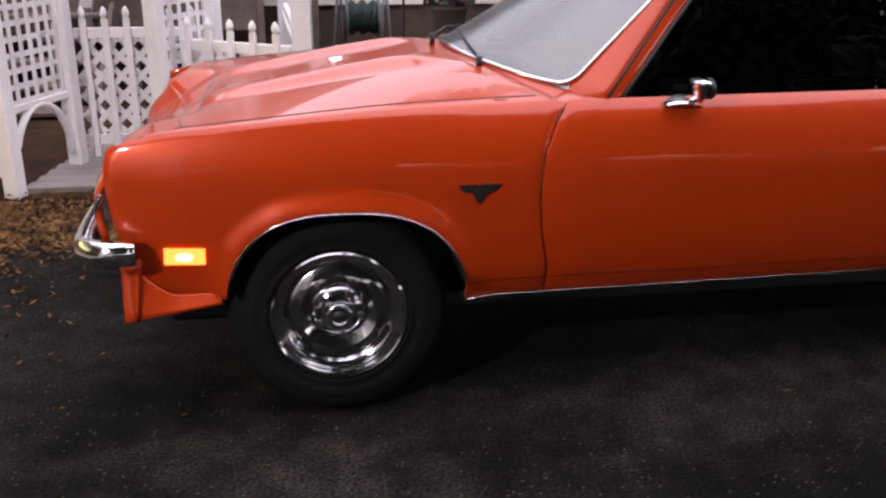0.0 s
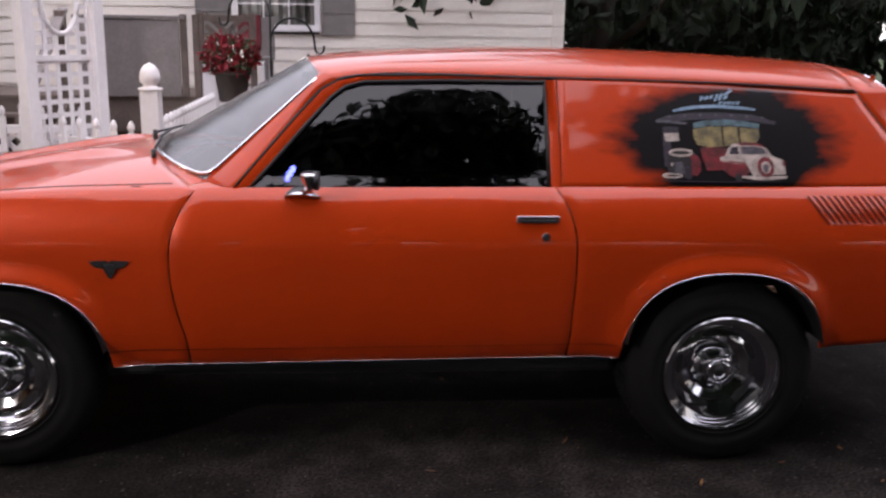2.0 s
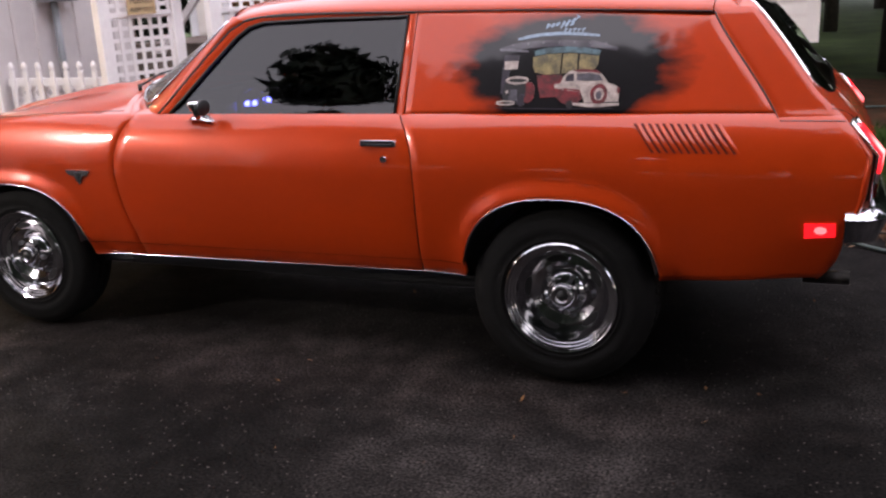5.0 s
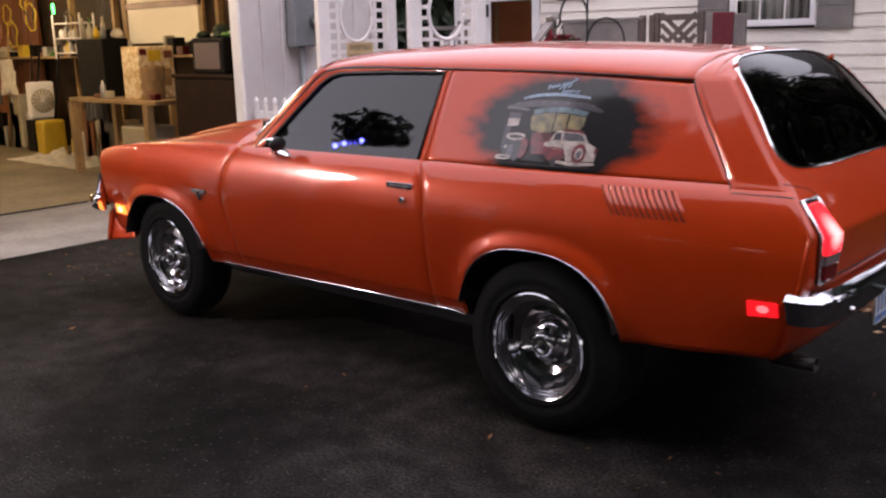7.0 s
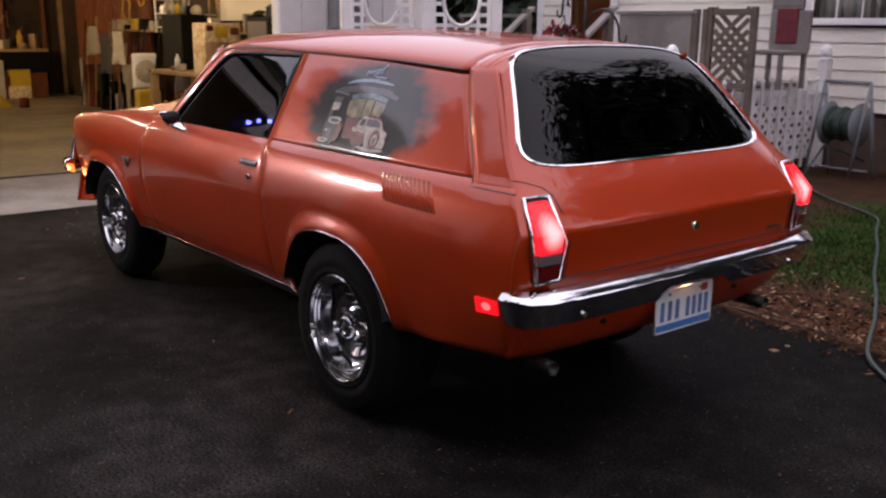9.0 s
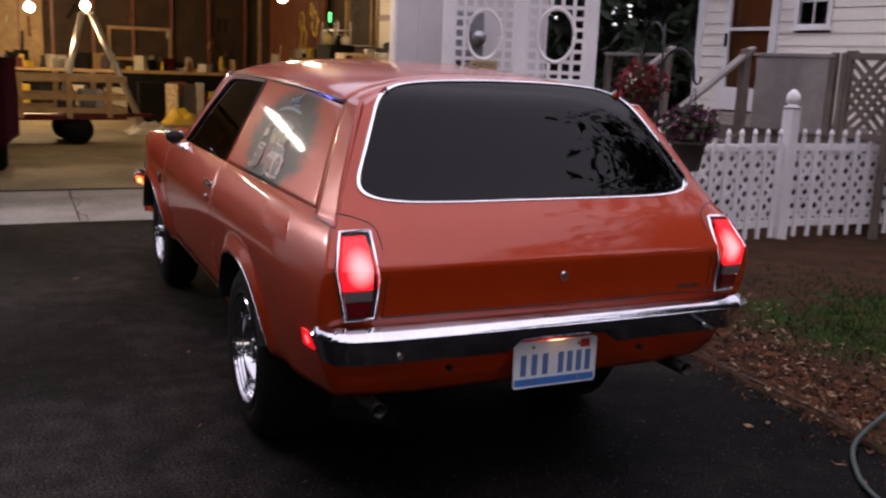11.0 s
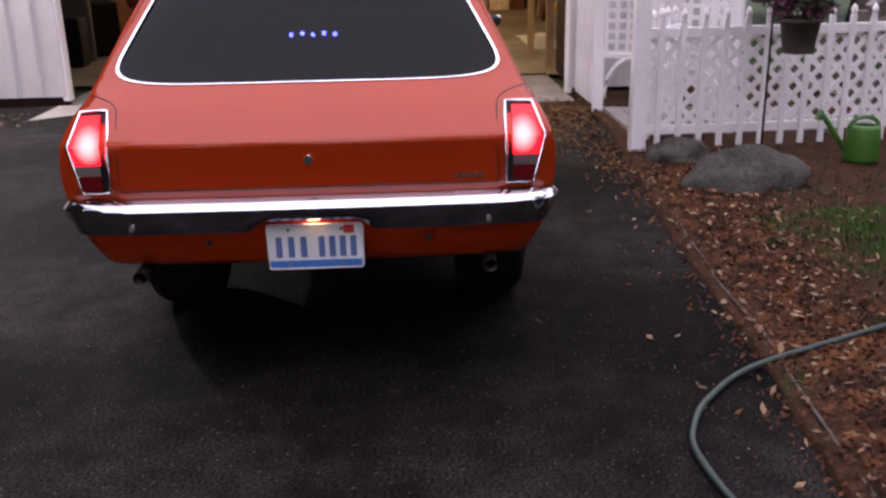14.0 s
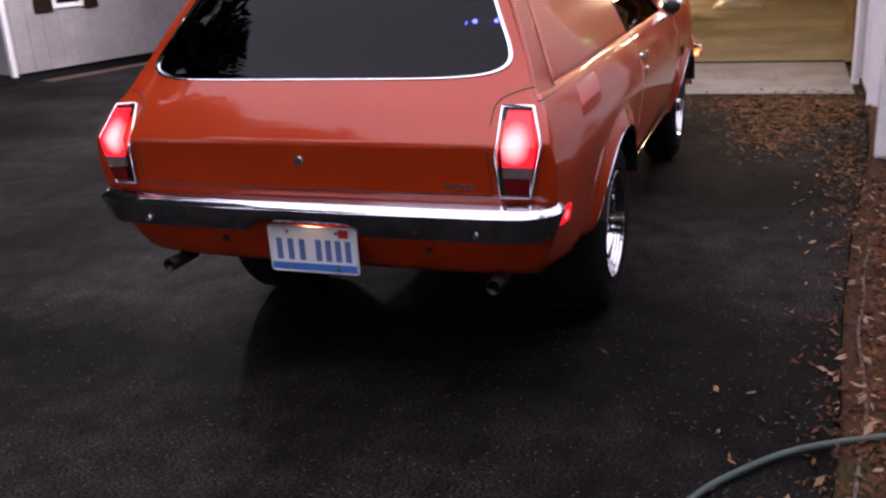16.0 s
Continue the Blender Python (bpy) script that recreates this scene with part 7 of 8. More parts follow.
# neighbouring pale outbuilding, with a dark gap under its wall
shed = thing("outbuilding", "pale metal outbuilding with a small dark-shuttered window", "outbuilding", kind="structure")
msd = Matrix.Translation((-2.75, -4.0, 0)) @ Matrix.Rotation(math.atan2(0.245, -0.969), 4, "Z")
bm = B()
box(bm, 0.0, 2.78, 0.0, 4.0, 0.13, 2.9, 0, msd)
shed_wall = part("shed_wall", bm, SHED_CLAD, shed)
for k in range(13):
    bm = B()
    box(bm, 0.10 + 0.215 * k - 0.012, 0.10 + 0.215 * k + 0.012, -0.010, 0.002, 0.13, 2.9, 0.004, msd)
    part("wall_rib", bm, SHED_CLAD, shed_wall)
for k in range(4):
    bm = B()
    box(bm, -0.010, 0.002, 0.5 + 1.0 * k - 0.012, 0.5 + 1.0 * k + 0.012, 0.13, 2.9, 0.004, msd)
    part("wall_rib", bm, SHED_CLAD, shed_wall)
bm = B()
box(bm, -0.014, 0.05, -0.014, 0.05, 0.10, 2.9, 0.006, msd)
part("corner_trim", bm, WHITE, shed)
# Black inset box stands in for the shaded gap under the wall.
bm = B()
box(bm, 0.05, 2.70, 0.06, 3.9, -0.05, 0.13, 0, msd)
part("wall_gap_shade", bm, BLACK, shed)
bm = B()
box(bm, -0.3, 3.0, -0.3, 4.3, 2.9, 3.05, 0, msd)
part("shed_roof", bm, ROOFING, shed)
for nm, a0, a1, z0, z1, o, mm in (("window_frame", 0.68, 1.12, 0.85, 1.62, -0.03, WHITE), ("window_pane", 0.735, 1.065, 0.905, 1.56, -0.035, DARKBOX), ("shutter", 0.43, 0.675, 0.815, 1.66, -0.03, BROWN_PANEL), ("shutter", 1.125, 1.335, 0.815, 1.66, -0.03, BROWN_PANEL)):
    bm = B()
    box(bm, a0, a1, o, 0.0, z0, z1, 0.004, msd)
    part(nm, bm, mm, shed)

bm = B()
sheet(bm, lambda u, w: msd @ Vector((lerp(0.35, 2.8, u), lerp(-0.20 + 0.06 * noise.noise((u * 14, 0, 3)), 0.2, w), 0.006 if 0 < w else 0.002)), 60, 3)
st(obj("dirt_strip", bm, mat("bare_dirt", (0.13, 0.085, 0.06), 0.9, 0, 0.5, 6, 0.5, 40)), "strip of bare reddish dirt before the outbuilding", "dirt")
# flat trailer parked beyond the garage corner
trailer = thing("utility_trailer", "black flat utility trailer parked on the grass", "trailer")
bx("trailer_bed", (-8.4, -5.5, -3.75, -1.5, 0.36, 0.44), BLACK, trailer, 0.01)
bx("trailer_rail", (-5.54, -5.48, -3.78, -1.48, 0.45, 0.53), BLACK, trailer, 0.006)
for y in (-3.70, -2.9, -2.2, -1.55):
    bx("trailer_post", (-5.60, -5.545, y - 0.03, y + 0.03, 0.44, 0.60), BLACK, trailer)
for x in (-7.5, -6.7):
    bm = B()
    spin(bm, [(0.0005, 0), (0.14, 0.01), (0.22, 0.0), (0.24, 0.04), (0.24, 0.13), (0.22, 0.16), (0.0005, 0.16)], (x, -1.46, 0.195), "y", 24)
    part("trailer_wheel", bm, RUBBER, trailer)
bm = B()
spin(bm, [(0.0005, 0), (0.13, 0), (0.14, 0.02), (0.13, 0.16), (0.05, 0.24), (0.03, 0.27), (0.0005, 0.27)], (-5.9, -2.25, 0.442), "z", 18)
tagged(obj("white_jug", bm, WHITE), "white plastic jug standing on the trailer", "jug")

# ---- inside the garage ----
# The bulb at x -7.3 is added, out of view, to light the cart.
for x, y, z, e in ((-12.6, 2.17, 2.07, 95), (-12.6, 3.11, 2.15, 22), (-7.3, 2.9, 2.72, 17), (-4.5, 4.7, 2.65, 30), (-8.5, 5.7, 2.3, 10)):
    lamp("work_light", "POINT", pose(x + 0.02, y, z - 0.16), e, (1.0, 0.64, 0.27), 0.08)
    b = thing("ceiling_bulb", "glowing bare bulb under the garage ceiling", "lamp", "garage bulbs")
    bm = B()
    bmesh.ops.create_uvsphere(bm, u_segments=14, v_segments=10, radius=0.085, matrix=Matrix.Translation((x, y, z)))
    part("bulb", bm, BULB, b)
    bm = B()
    rod(bm, (x, y, z + 0.05), (x, y, 2.95), 0.012, 8)
    part("lamp_holder", bm, BEIGE, b)

tl = thing("tube_light", "glowing fluorescent tube light under the garage ceiling", "lamp")
bx("tube_tray", (-6.60, -6.45, 0.25, 1.15, 2.80, 2.86), WHITE, tl, 0.01)
bm = B()
rod(bm, (-6.52, 0.28, 2.775), (-6.52, 1.12, 2.775), 0.018, 10)
part("tube", bm, mat("tube_glass", (0.9, 0.9, 0.9), 0.3, 0, emit=(1.0, 0.88, 0.66), power=45), tl)
for y in (0.4, 1.0):
    bm = B()
    rod(bm, (-6.52, y, 2.86), (-6.52, y, 2.95), 0.006, 6)
    part("tray_hanger", bm, DULL, tl)
wl = thing("wall_lamp", "small glowing lamp above the garage wall", "lamp")
bx("lamp_plate", (GX + 0.019, GX + 0.05, -0.66, -0.54, 2.62, 2.78), DULL, wl, 0.01)
bm = B()
bmesh.ops.create_uvsphere(bm, u_segments=14, v_segments=10, radius=0.06, matrix=Matrix.Translation((GX + 0.11, -0.60, 2.68)))
part("globe", bm, mat("wall_lamp_glass", (0.9, 0.85, 0.75), 0.3, 0, emit=(1.0, 0.86, 0.66), power=30), wl)

# brown chest freezer with dark cases on it, by the door
chest = thing("brown_cabinet", "dark brown enamelled cabinet just inside the garage door", "cabinet")
bx("cabinet_body", (-4.02, -2.90, 5.40, 6.10, 0.04, 1.16), BROWN_PANEL, chest, 0.02)
bx("cabinet_top", (-4.04, -2.88, 5.385, 6.11, 1.162, 1.20), BROWN_PANEL, chest, 0.01)
bx("cabinet_foot", (-3.98, -2.94, 5.43, 6.05, 0.005, 0.04), BLACK, chest)
tv = thing("dark_case", "black boxy monitor standing on the brown cabinet", "monitor")
bx("case_body", (-3.80, -3.25, 5.50, 5.95, 1.20, 1.56), DARKBOX, tv, 0.02)
bx("case_face", (-3.74, -3.31, 5.49, 5.499, 1.25, 1.51), GREY_LENS, tv)

PRINTED = mat("printed_card", (0.85, 0.76, 0.56), 0.45, 0, 0.5, 17, color2=(0.52, 0.33, 0.14))
KRAFT = mat("brown_paper", (0.36, 0.22, 0.10), 0.8, 0, 0.3, 12, 0.3, 30)
# workbench against the side
bench = thing("workbench", "yellowish wooden workbench against the garage wall", "workbench")
bx("bench_top", (-6.35, -4.45, 5.42, 6.05, 0.86, 0.91), PINEWOOD, bench, 0.008)
for x in (-6.25, -4.60):
    for y in (5.42, 5.98):
        bx("leg", (x - 0.045, x + 0.045, y - 0.045, y + 0.045, 0.004, 0.86), PINEWOOD, bench, 0.005)
bx("stretcher", (-6.20, -4.65, 5.95, 6.0, 0.25, 0.33), PINEWOOD, bench)
rnd = random.Random(5)
for x, y, w, d, h, m, nm, lb in ((-5.0, 5.72, 0.34, 0.46, 0.58, PRINTED, "printed_box", "tall pale printed box on the bench"), (-6.12, 5.80, 0.62, 0.34, 0.68, DARKBOX, "black_locker", "black metal locker on the bench"), (-5.75, 5.5, 0.14, 0.08, 0.05, BROWN_DOOR, "small_box", "small red-brown box on the bench"), (-4.55, 5.5, 0.10, 0.08, 0.07, RED_M, "red_tin", "small red tin on the bench"), (-5.45, 5.46, 0.10, 0.08, 0.09, BEIGE, "small_box", "small pale carton on the bench")):
    tagged(bx(nm, (x - w / 2, x + w / 2, y - d / 2, y + d / 2, 0.912, 0.912 + h), m, None, 0.012), lb, "box")
# pictures printed on the box, on the two faces that show
for x, y0, y1, z0, z1, m in ((-4.829, 5.52, 5.60, 1.40, 1.46, RED_M), (-4.829, 5.62, 5.78, 1.33, 1.45, YELLOW), (-4.829, 5.82, 5.92, 1.36, 1.44, BROWN_DOOR), (-4.829, 5.53, 5.66, 1.16, 1.27, BEIGE), (-4.829, 5.70, 5.90, 1.05, 1.24, KRAFT)):
    tagged(bx("printed_label", (x, x + 0.003, y0, y1, z0, z1), m, None), "coloured picture pasted on the printed box", "label", "pictures on the printed box")
bm = B()
sheet(bm, lambda u, w: Vector((-4.70 + 0.085 * math.cos(2 * math.pi * u) * (1 - 0.25 * w) + 0.02 * noise.noise((u * 9, w * 6, 1)), 5.58 + 0.13 * math.sin(2 * math.pi * u) * (1 + 0.15 * w) + 0.02 * noise.noise((u * 9, w * 6, 5)), 0.914 + 0.36 * w + (0.03 * noise.noise((u * 12, 2, 3)) if w > 0.9 else 0))), 28, 9, False)
tagged(skin("paper_sack", bm, KRAFT, None, 0.004), "crumpled brown paper sack on the bench", "sack")
bm = B()
spin(bm, [(0.0005, 0), (0.03, 0), (0.032, 0.01), (0.032, 0.15), (0.014, 0.175), (0.014, 0.20), (0.0005, 0.205)], (-5.62, 5.48, 0.912), "z", 16)
tagged(obj("spray_can", bm, ALU), "silver spray can on the bench", "can")
tagged(bx("storage_bin", (-5.35, -4.85, 5.5, 5.9, 0.336, 0.60), BEIGE, None, 0.02), "pale plastic bin under the bench", "bin")
fan = thing("box_fan", "white box fan standing on a stand", "fan")
bx("fan_case", (-9.25, -9.12, 6.22, 6.62, 0.46, 1.02), WHITE, fan, 0.04)
bm = B()
spin(bm, [(0.0005, 0.0), (0.06, 0.004), (0.17, 0.006), (0.18, 0.0)], (-9.12, 6.42, 0.74), "x", 28)
part("fan_grille", bm, BEIGE, fan)
for k in range(8):
    bm = B()
    a = math.pi * k / 8
    rod(bm, (-9.112, 6.42 - 0.18 * math.cos(a), 0.74 - 0.18 * math.sin(a)), (-9.112, 6.42 + 0.18 * math.cos(a), 0.74 + 0.18 * math.sin(a)), 0.004, 5)
    part("fan_wire", bm, WHITE, fan)
bx("fan_stand", (-9.3, -9.05, 6.2, 6.65, 0.004, 0.46), DARKBOX, fan, 0.01)
tagged(bx("yellow_tub", (-8.6, -8.35, 6.0, 6.35, 0.004, 0.50), YELLOW, None, 0.04), "yellow plastic tub beside the fan", "tub")
bm = B()
rnd = random.Random(3)
sheet(bm, lambda u, w: Vector((lerp(-8.5, -6.5, u), lerp(5.5, 6.2, w) + 0.12 * noise.noise((u * 4, w * 3, 1)), 0.012 + max(0, 0.11 * noise.noise((u * 9, w * 5, 2)) + 0.04) * math.sin(math.pi * u) * math.sin(math.pi * w) * 2)), 40, 20)
tagged(obj("drop_cloth", bm, CANVAS), "crumpled pale drop cloth on the garage floor", "cloth")
bm = B()
spin(bm, [(0.0005, 0), (0.07, 0), (0.075, 0.02), (0.07, 0.24), (0.03, 0.30), (0.02, 0.36), (0.0005, 0.37)], (-7.6, 6.1, 0.03), "z", 16)
tagged(obj("yellow_jug", bm, YELLOW), "yellow plastic jug on the garage floor", "jug")
tagged(bx("green_lamp", (-8.83, -8.795, 6.56, 6.60, 1.98, 2.13), GREEN_LED, None, 0.01), "small green glowing sign on the garage wall", "light")
shelf = thing("wall_shelf", "wooden wall shelf crowded with tools and tins", "shelf")
for zz in (1.35, 2.62):
    bx("shelf_board", (-11.0, -5.0, 6.50, 6.86, zz, zz + 0.03), PINEWOOD, shelf)
rnd = random.Random(11)
cols = [DARKBOX, DARKBOX, DARKBOX, POT, BEIGE, RED_M, YELLOW, CANVAS, ALU, BROWN_DOOR, GREEN_CAN, POT]
for zz in (1.38, 2.65):
    x = -10.9
    while x < -5.1:
        w, h = rnd.uniform(0.05, 0.22), rnd.uniform(0.06, 0.24)
        tagged(bx("stored_box", (x, x + w, 6.55, 6.55 + rnd.uniform(0.1, 0.28), zz, zz + h), rnd.choice(cols), None, 0.01), "stored box or tin on the garage shelf", "box", "things on the garage shelf")
        x += w + rnd.uniform(0.02, 0.2)

skylight = thing("translucent_panel", "glowing beige translucent panel in the garage side wall", "window")
bx("panel_sheet", (-7.3, -5.55, 6.855, 6.865, 1.53, 2.45), mat("lit_sheet", (0.6, 0.5, 0.34), 0.6, 0, emit=(1.0, 0.74, 0.40), power=0.12), skylight)
for x in (-7.32, -5.53):
    bx("panel_frame", (x - 0.05, x + 0.05, 6.83, 6.87, 1.45, 2.5), PINEWOOD, skylight)
bx("panel_frame", (-7.3, -5.5, 6.83, 6.87, 1.98, 2.06), BROWN_DOOR, skylight)
for k in range(9):
    x = -13.6 + 0.42 * k
    tagged(bx("wall_board", (x, x + 0.40, 6.80, 6.86, 0.3, 2.6), BROWN_DOOR, None, 0.01), "reddish brown plank leaning on the garage wall", "plank", "planks on the garage wall")

# clutter along the side wall and on the cabinets
rnd = random.Random(77)
for k in range(34):
    x, z = rnd.uniform(-12.2, -6.6), 0.006
    w, d, h = rnd.uniform(0.05, 0.28), rnd.uniform(0.08, 0.3), rnd.uniform(0.12, 0.95)
    if -9.45 < x < -8.2 or x + w > -6.42:
        continue
    tagged(bx("stored_box", (x, x + w, 6.32, 6.32 + d, z, h), rnd.choice(cols + [DARKBOX, PRINTED, BROWN_DOOR]), None, 0.015), "stored box or tin by the garage wall", "box", "things along the garage wall")
for k in range(16):
    x, h = rnd.uniform(-12.5, -6.6), rnd.uniform(1.1, 1.7)
    bm = B()
    rod(bm, (x, 6.28, 0.01), (x + rnd.gauss(0, 0.15), 6.46, h), rnd.uniform(0.010, 0.018), 7)
    part_m = rnd.choice([PINEWOOD, BROWN_DOOR, ALU, DARKBOX])
    tagged(obj("garden_tool", bm, part_m), "long-handled garden tool leaning on the garage wall", "tool", "tools on the garage wall")
for k in range(15):
    x, y, z = rnd.choice([(rnd.uniform(-3.95, -3.2), 5.72, 1.562), (rnd.uniform(-6.28, -5.75), 5.86, 1.594), (rnd.uniform(-3.9, -3.15), 5.72, 1.562)])
    bm = B()
    bmesh.ops.create_icosphere(bm, subdivisions=2, radius=1)
    sx, sy, sz = rnd.uniform(0.05, 0.13), rnd.uniform(0.05, 0.11), rnd.uniform(0.03, 0.09)
    for v in bm.verts:
        q = 1 + 0.3 * noise.noise(v.co * 2 + Vector((k, 0, 0)))
        v.co = Vector((x + v.co.x * sx * q, y + v.co.y * sy * q, z + max(-0.6, v.co.z) * sz + 0.6 * sz))
    tagged(obj("crumpled_bag", bm, rnd.choice([DARKBOX, DARKBOX, POT, GREEN_CAN, CANVAS, LEAF_D])), "crumpled bag lying on a garage cabinet", "bag", "bags on the cabinets")
bx_w = thing("plywood_sheet", "tall pale plywood sheet leaning on the back wall", "board")
bx("sheet_face", (-15.40, -15.37, 1.55, 2.45, 0.95, 2.7), PINEWOOD, bx_w)
bx("sheet_edge", (-15.369, -15.35, 1.98, 2.02, 0.95, 2.7), BROWN_DOOR, bx_w)
fr = thing("wall_frame", "empty wooden frame hung on the back wall", "frame")
for b in ((3.72, 3.79, 1.15, 1.87), (4.98, 5.05, 1.15, 1.87), (3.79, 4.98, 1.80, 1.87), (3.79, 4.98, 1.15, 1.22)):
    bx("frame_bar", (-15.40, -15.36, *b), PINEWOOD, fr)

rnd = random.Random(62)
for k in range(7):
    x, y, h, r = -6.36 + 0.078 * k, 5.70 + 0.05 * (k % 2), rnd.uniform(0.12, 0.26), rnd.uniform(0.025, 0.04)
    bm = B()
    spin(bm, [(0.0005, 0), (r, 0), (r, h * 0.62), (r * 0.45, h * 0.78), (r * 0.4, h), (0.0005, h)], (x, y, 1.594), "z", 12)
    tagged(obj("bottle", bm, (BEIGE, GREEN_CAN, CANVAS, POT, YELLOW, BEIGE, GREY_BOX)[k]), "plastic bottle standing on the black locker", "bottle", "bottles on the locker")
chest_r = thing("tool_chest", "red steel tool chest against the garage side wall", "tool chest")
bx("chest_body", (-11.9, -11.3, -0.88, -0.22, 0.06, 1.05), mat("bright_red_enamel", (0.42, 0.015, 0.012), 0.4, 0, 0.2, 6), chest_r, 0.02)
for k in range(5):
    bx("drawer", (-11.299, -11.285, -0.84, -0.26, 0.12 + 0.18 * k, 0.28 + 0.18 * k), mat("drawer_red", (0.38, 0.014, 0.012), 0.4, 0, 0.2, 6) if k == 0 else bpy.data.materials["drawer_red"], chest_r, 0.004)
for k, (x, y, w, h) in enumerate(((-5.9, -0.62, 0.34, 0.62), (-6.5, -0.70, 0.40, 0.95), (-7.2, -0.60, 0.5, 0.74), (-8.1, -0.66, 0.4, 1.15))):
    bm = B()
    box(bm, -w / 2, w / 2, -0.2, 0.2, 0, h, 0.03, pose(x, y, 0.005, 0, 0, 17 * k))
    tagged(obj("dark_crate", bm, (DARKBOX, POT, DARKBOX, BROWN_DOOR)[k]), "dark crate stacked by the garage side wall", "crate", "crates by the side wall")

rnd = random.Random(91)
pale = thing("white_shelf_unit", "small white wire shelf hung with bottles above the fan", "shelf")
for z in (1.42, 1.62, 1.82):
    bx("wire_shelf", (-8.35, -7.55, 6.30, 6.52, z, z + 0.012), WHITE, pale)
for x in (-8.33, -7.57):
    for y in (6.31, 6.51):
        bx("upright", (x - 0.01, x + 0.01, y - 0.01, y + 0.01, 1.35, 1.95), WHITE, pale)
for x in (-8.33, -7.57):
    bx("wall_arm", (x - 0.01, x + 0.01, 6.52, 6.94, 1.60, 1.62), WHITE, pale)
for k in range(16):
    x, z = -8.26 + 0.082 * (k % 8), (1.434, 1.634)[k // 8]
    r, h = rnd.uniform(0.022, 0.036), rnd.uniform(0.08, 0.17)
    bm = B()
    spin(bm, [(0.0005, 0), (r, 0), (r, h * 0.7), (r * 0.4, h * 0.85), (r * 0.4, h), (0.0005, h)], (x, 6.40 + rnd.uniform(-0.04, 0.04), z), "z", 10)
    tagged(obj("bottle", bm, rnd.choice([CANVAS, BEIGE, GREEN_CAN, WHITE, YELLOW, POT, ALU])), "plastic bottle on the white wire shelf", "bottle", "bottles on the wire shelf")
# coats and cloths hung on the boards
for k, (x, z, w, h, m) in enumerate(((-9.7, 1.35, 0.42, 0.50, CANVAS), (-10.3, 1.30, 0.36, 0.62, POT), (-10.9, 1.42, 0.40, 0.45, BEIGE), (-7.2, 1.10, 0.30, 0.55, GREY_BOX))):
    bm = B()
    sheet(bm, lambda u, v: Vector((x + w * (u - 0.5) * (1 + 0.25 * (1 - v)), 6.20 + 0.05 * math.sin(u * 19 + k) * (1.2 - v) + 0.02 * noise.noise((u * 5, v * 5, k)), z + h * (v - 1) - 0.03 * math.sin(u * 7) * (1 - v))), 26, 10)
    tagged(skin("hanging_cloth", bm, m, None, 0.006), "crumpled work cloth hung before the garage wall", "cloth", "cloths on the garage wall")
for k in range(10):
    x, r = rnd.uniform(-11.2, -6.7), rnd.uniform(0.08, 0.17)
    z = rnd.uniform(1.6, 2.3)
    bm = B()
    tube(bm, [(x + r * math.cos(a) * (1 + 0.04 * math.sin(3 * a)), 6.48 + 0.01 * math.sin(5 * a), z + 1.25 * r * math.sin(a)) for a in np.linspace(0, 4 * math.pi, 44)], 0.011, 6)
    tagged(obj("coiled_cord", bm, rnd.choice([DARKBOX, YELLOW, BROWN_DOOR, GREEN_CAN, POT])), "coiled cord hung on the garage wall", "cord", "cords on the garage wall")

# red tractor seen from behind
tr = thing("garden_tractor", "dark red garden tractor with black tyres parked in the garage", "tractor")
bx("tractor_body", (-6.9, -5.2, 0.78, 1.42, 0.55, 1.18), RED_M, tr, 0.06)
bx("hood_cowl", (-7.9, -6.8, 0.85, 1.35, 0.5, 1.15), RED_M, tr, 0.08)
bx("rear_hitch", (-5.30, -5.12, 0.9, 1.3, 0.32, 0.60), BLACK, tr, 0.02)
bx("fender", (-6.1, -5.15, 1.38, 1.84, 0.74, 1.06), RED_M, tr, 0.08)
bx("fender", (-6.1, -5.15, 0.36, 0.82, 0.74, 1.06), RED_M, tr, 0.08)
bx("tractor_seat", (-6.15, -5.65, 0.88, 1.32, 1.03, 1.45), BLACK, tr, 0.06)
bx("light_strip", (-5.199, -5.185, 0.85, 1.35, 0.86, 0.93), GREY_LENS, tr)
for y in (0.62, 1.62):
    bm = B()
    spin(bm, [(0.0005, -0.13), (0.2, -0.12), (0.30, -0.13), (0.36, -0.08), (0.37, 0), (0.36, 0.08), (0.30, 0.13), (0.2, 0.12), (0.0005, 0.13)], (-5.62, y, 0.375), "y", 28)
    part("rear_tyre", bm, RUBBER, tr)
for y in (0.70, 1.50):
    bm = B()
    spin(bm, [(0.0005, -0.08), (0.18, -0.08), (0.22, 0), (0.18, 0.08), (0.0005, 0.08)], (-7.5, y, 0.226), "y", 24)
    part("front_tyre", bm, RUBBER, tr)
bm = B()
sheet(bm, lambda u, w: Vector((-5.10 + 0.03 * math.sin(u * 17) + 0.05 * (1 - w), lerp(1.22, 1.88, u) + 0.02 * noise.noise((u * 3, w * 3, 1)), lerp(0.34 + 0.16 * abs(math.sin(u * 4.1)), 1.30, w))), 30, 12)
skin("draped_cloth", bm, mat("maroon_drape", (0.05, 0.008, 0.012), 0.85, 0, 0.3, 8, 0.2, 30, spec=0.1), tr, 0.006, "dark maroon cloth hanging over the tractor")
for y in (0.55, 1.68):
    bm = B()
    rod(bm, (-5.9, y, 0.9), (-5.9, y, 2.1), 0.025, 8)
    part("frame_post", bm, BLACK, tr)
bx("frame_bar", (-5.93, -5.87, 0.52, 1.71, 2.08, 2.14), BLACK, tr)

# stake-sided cart and step ladder
cart = thing("stake_cart", "red-framed utility cart with pale wooden stake sides", "cart")
mc = Matrix.Translation((-8.45, 1.30, 0)) @ Matrix.Rotation(radians(97), 4, "Z")
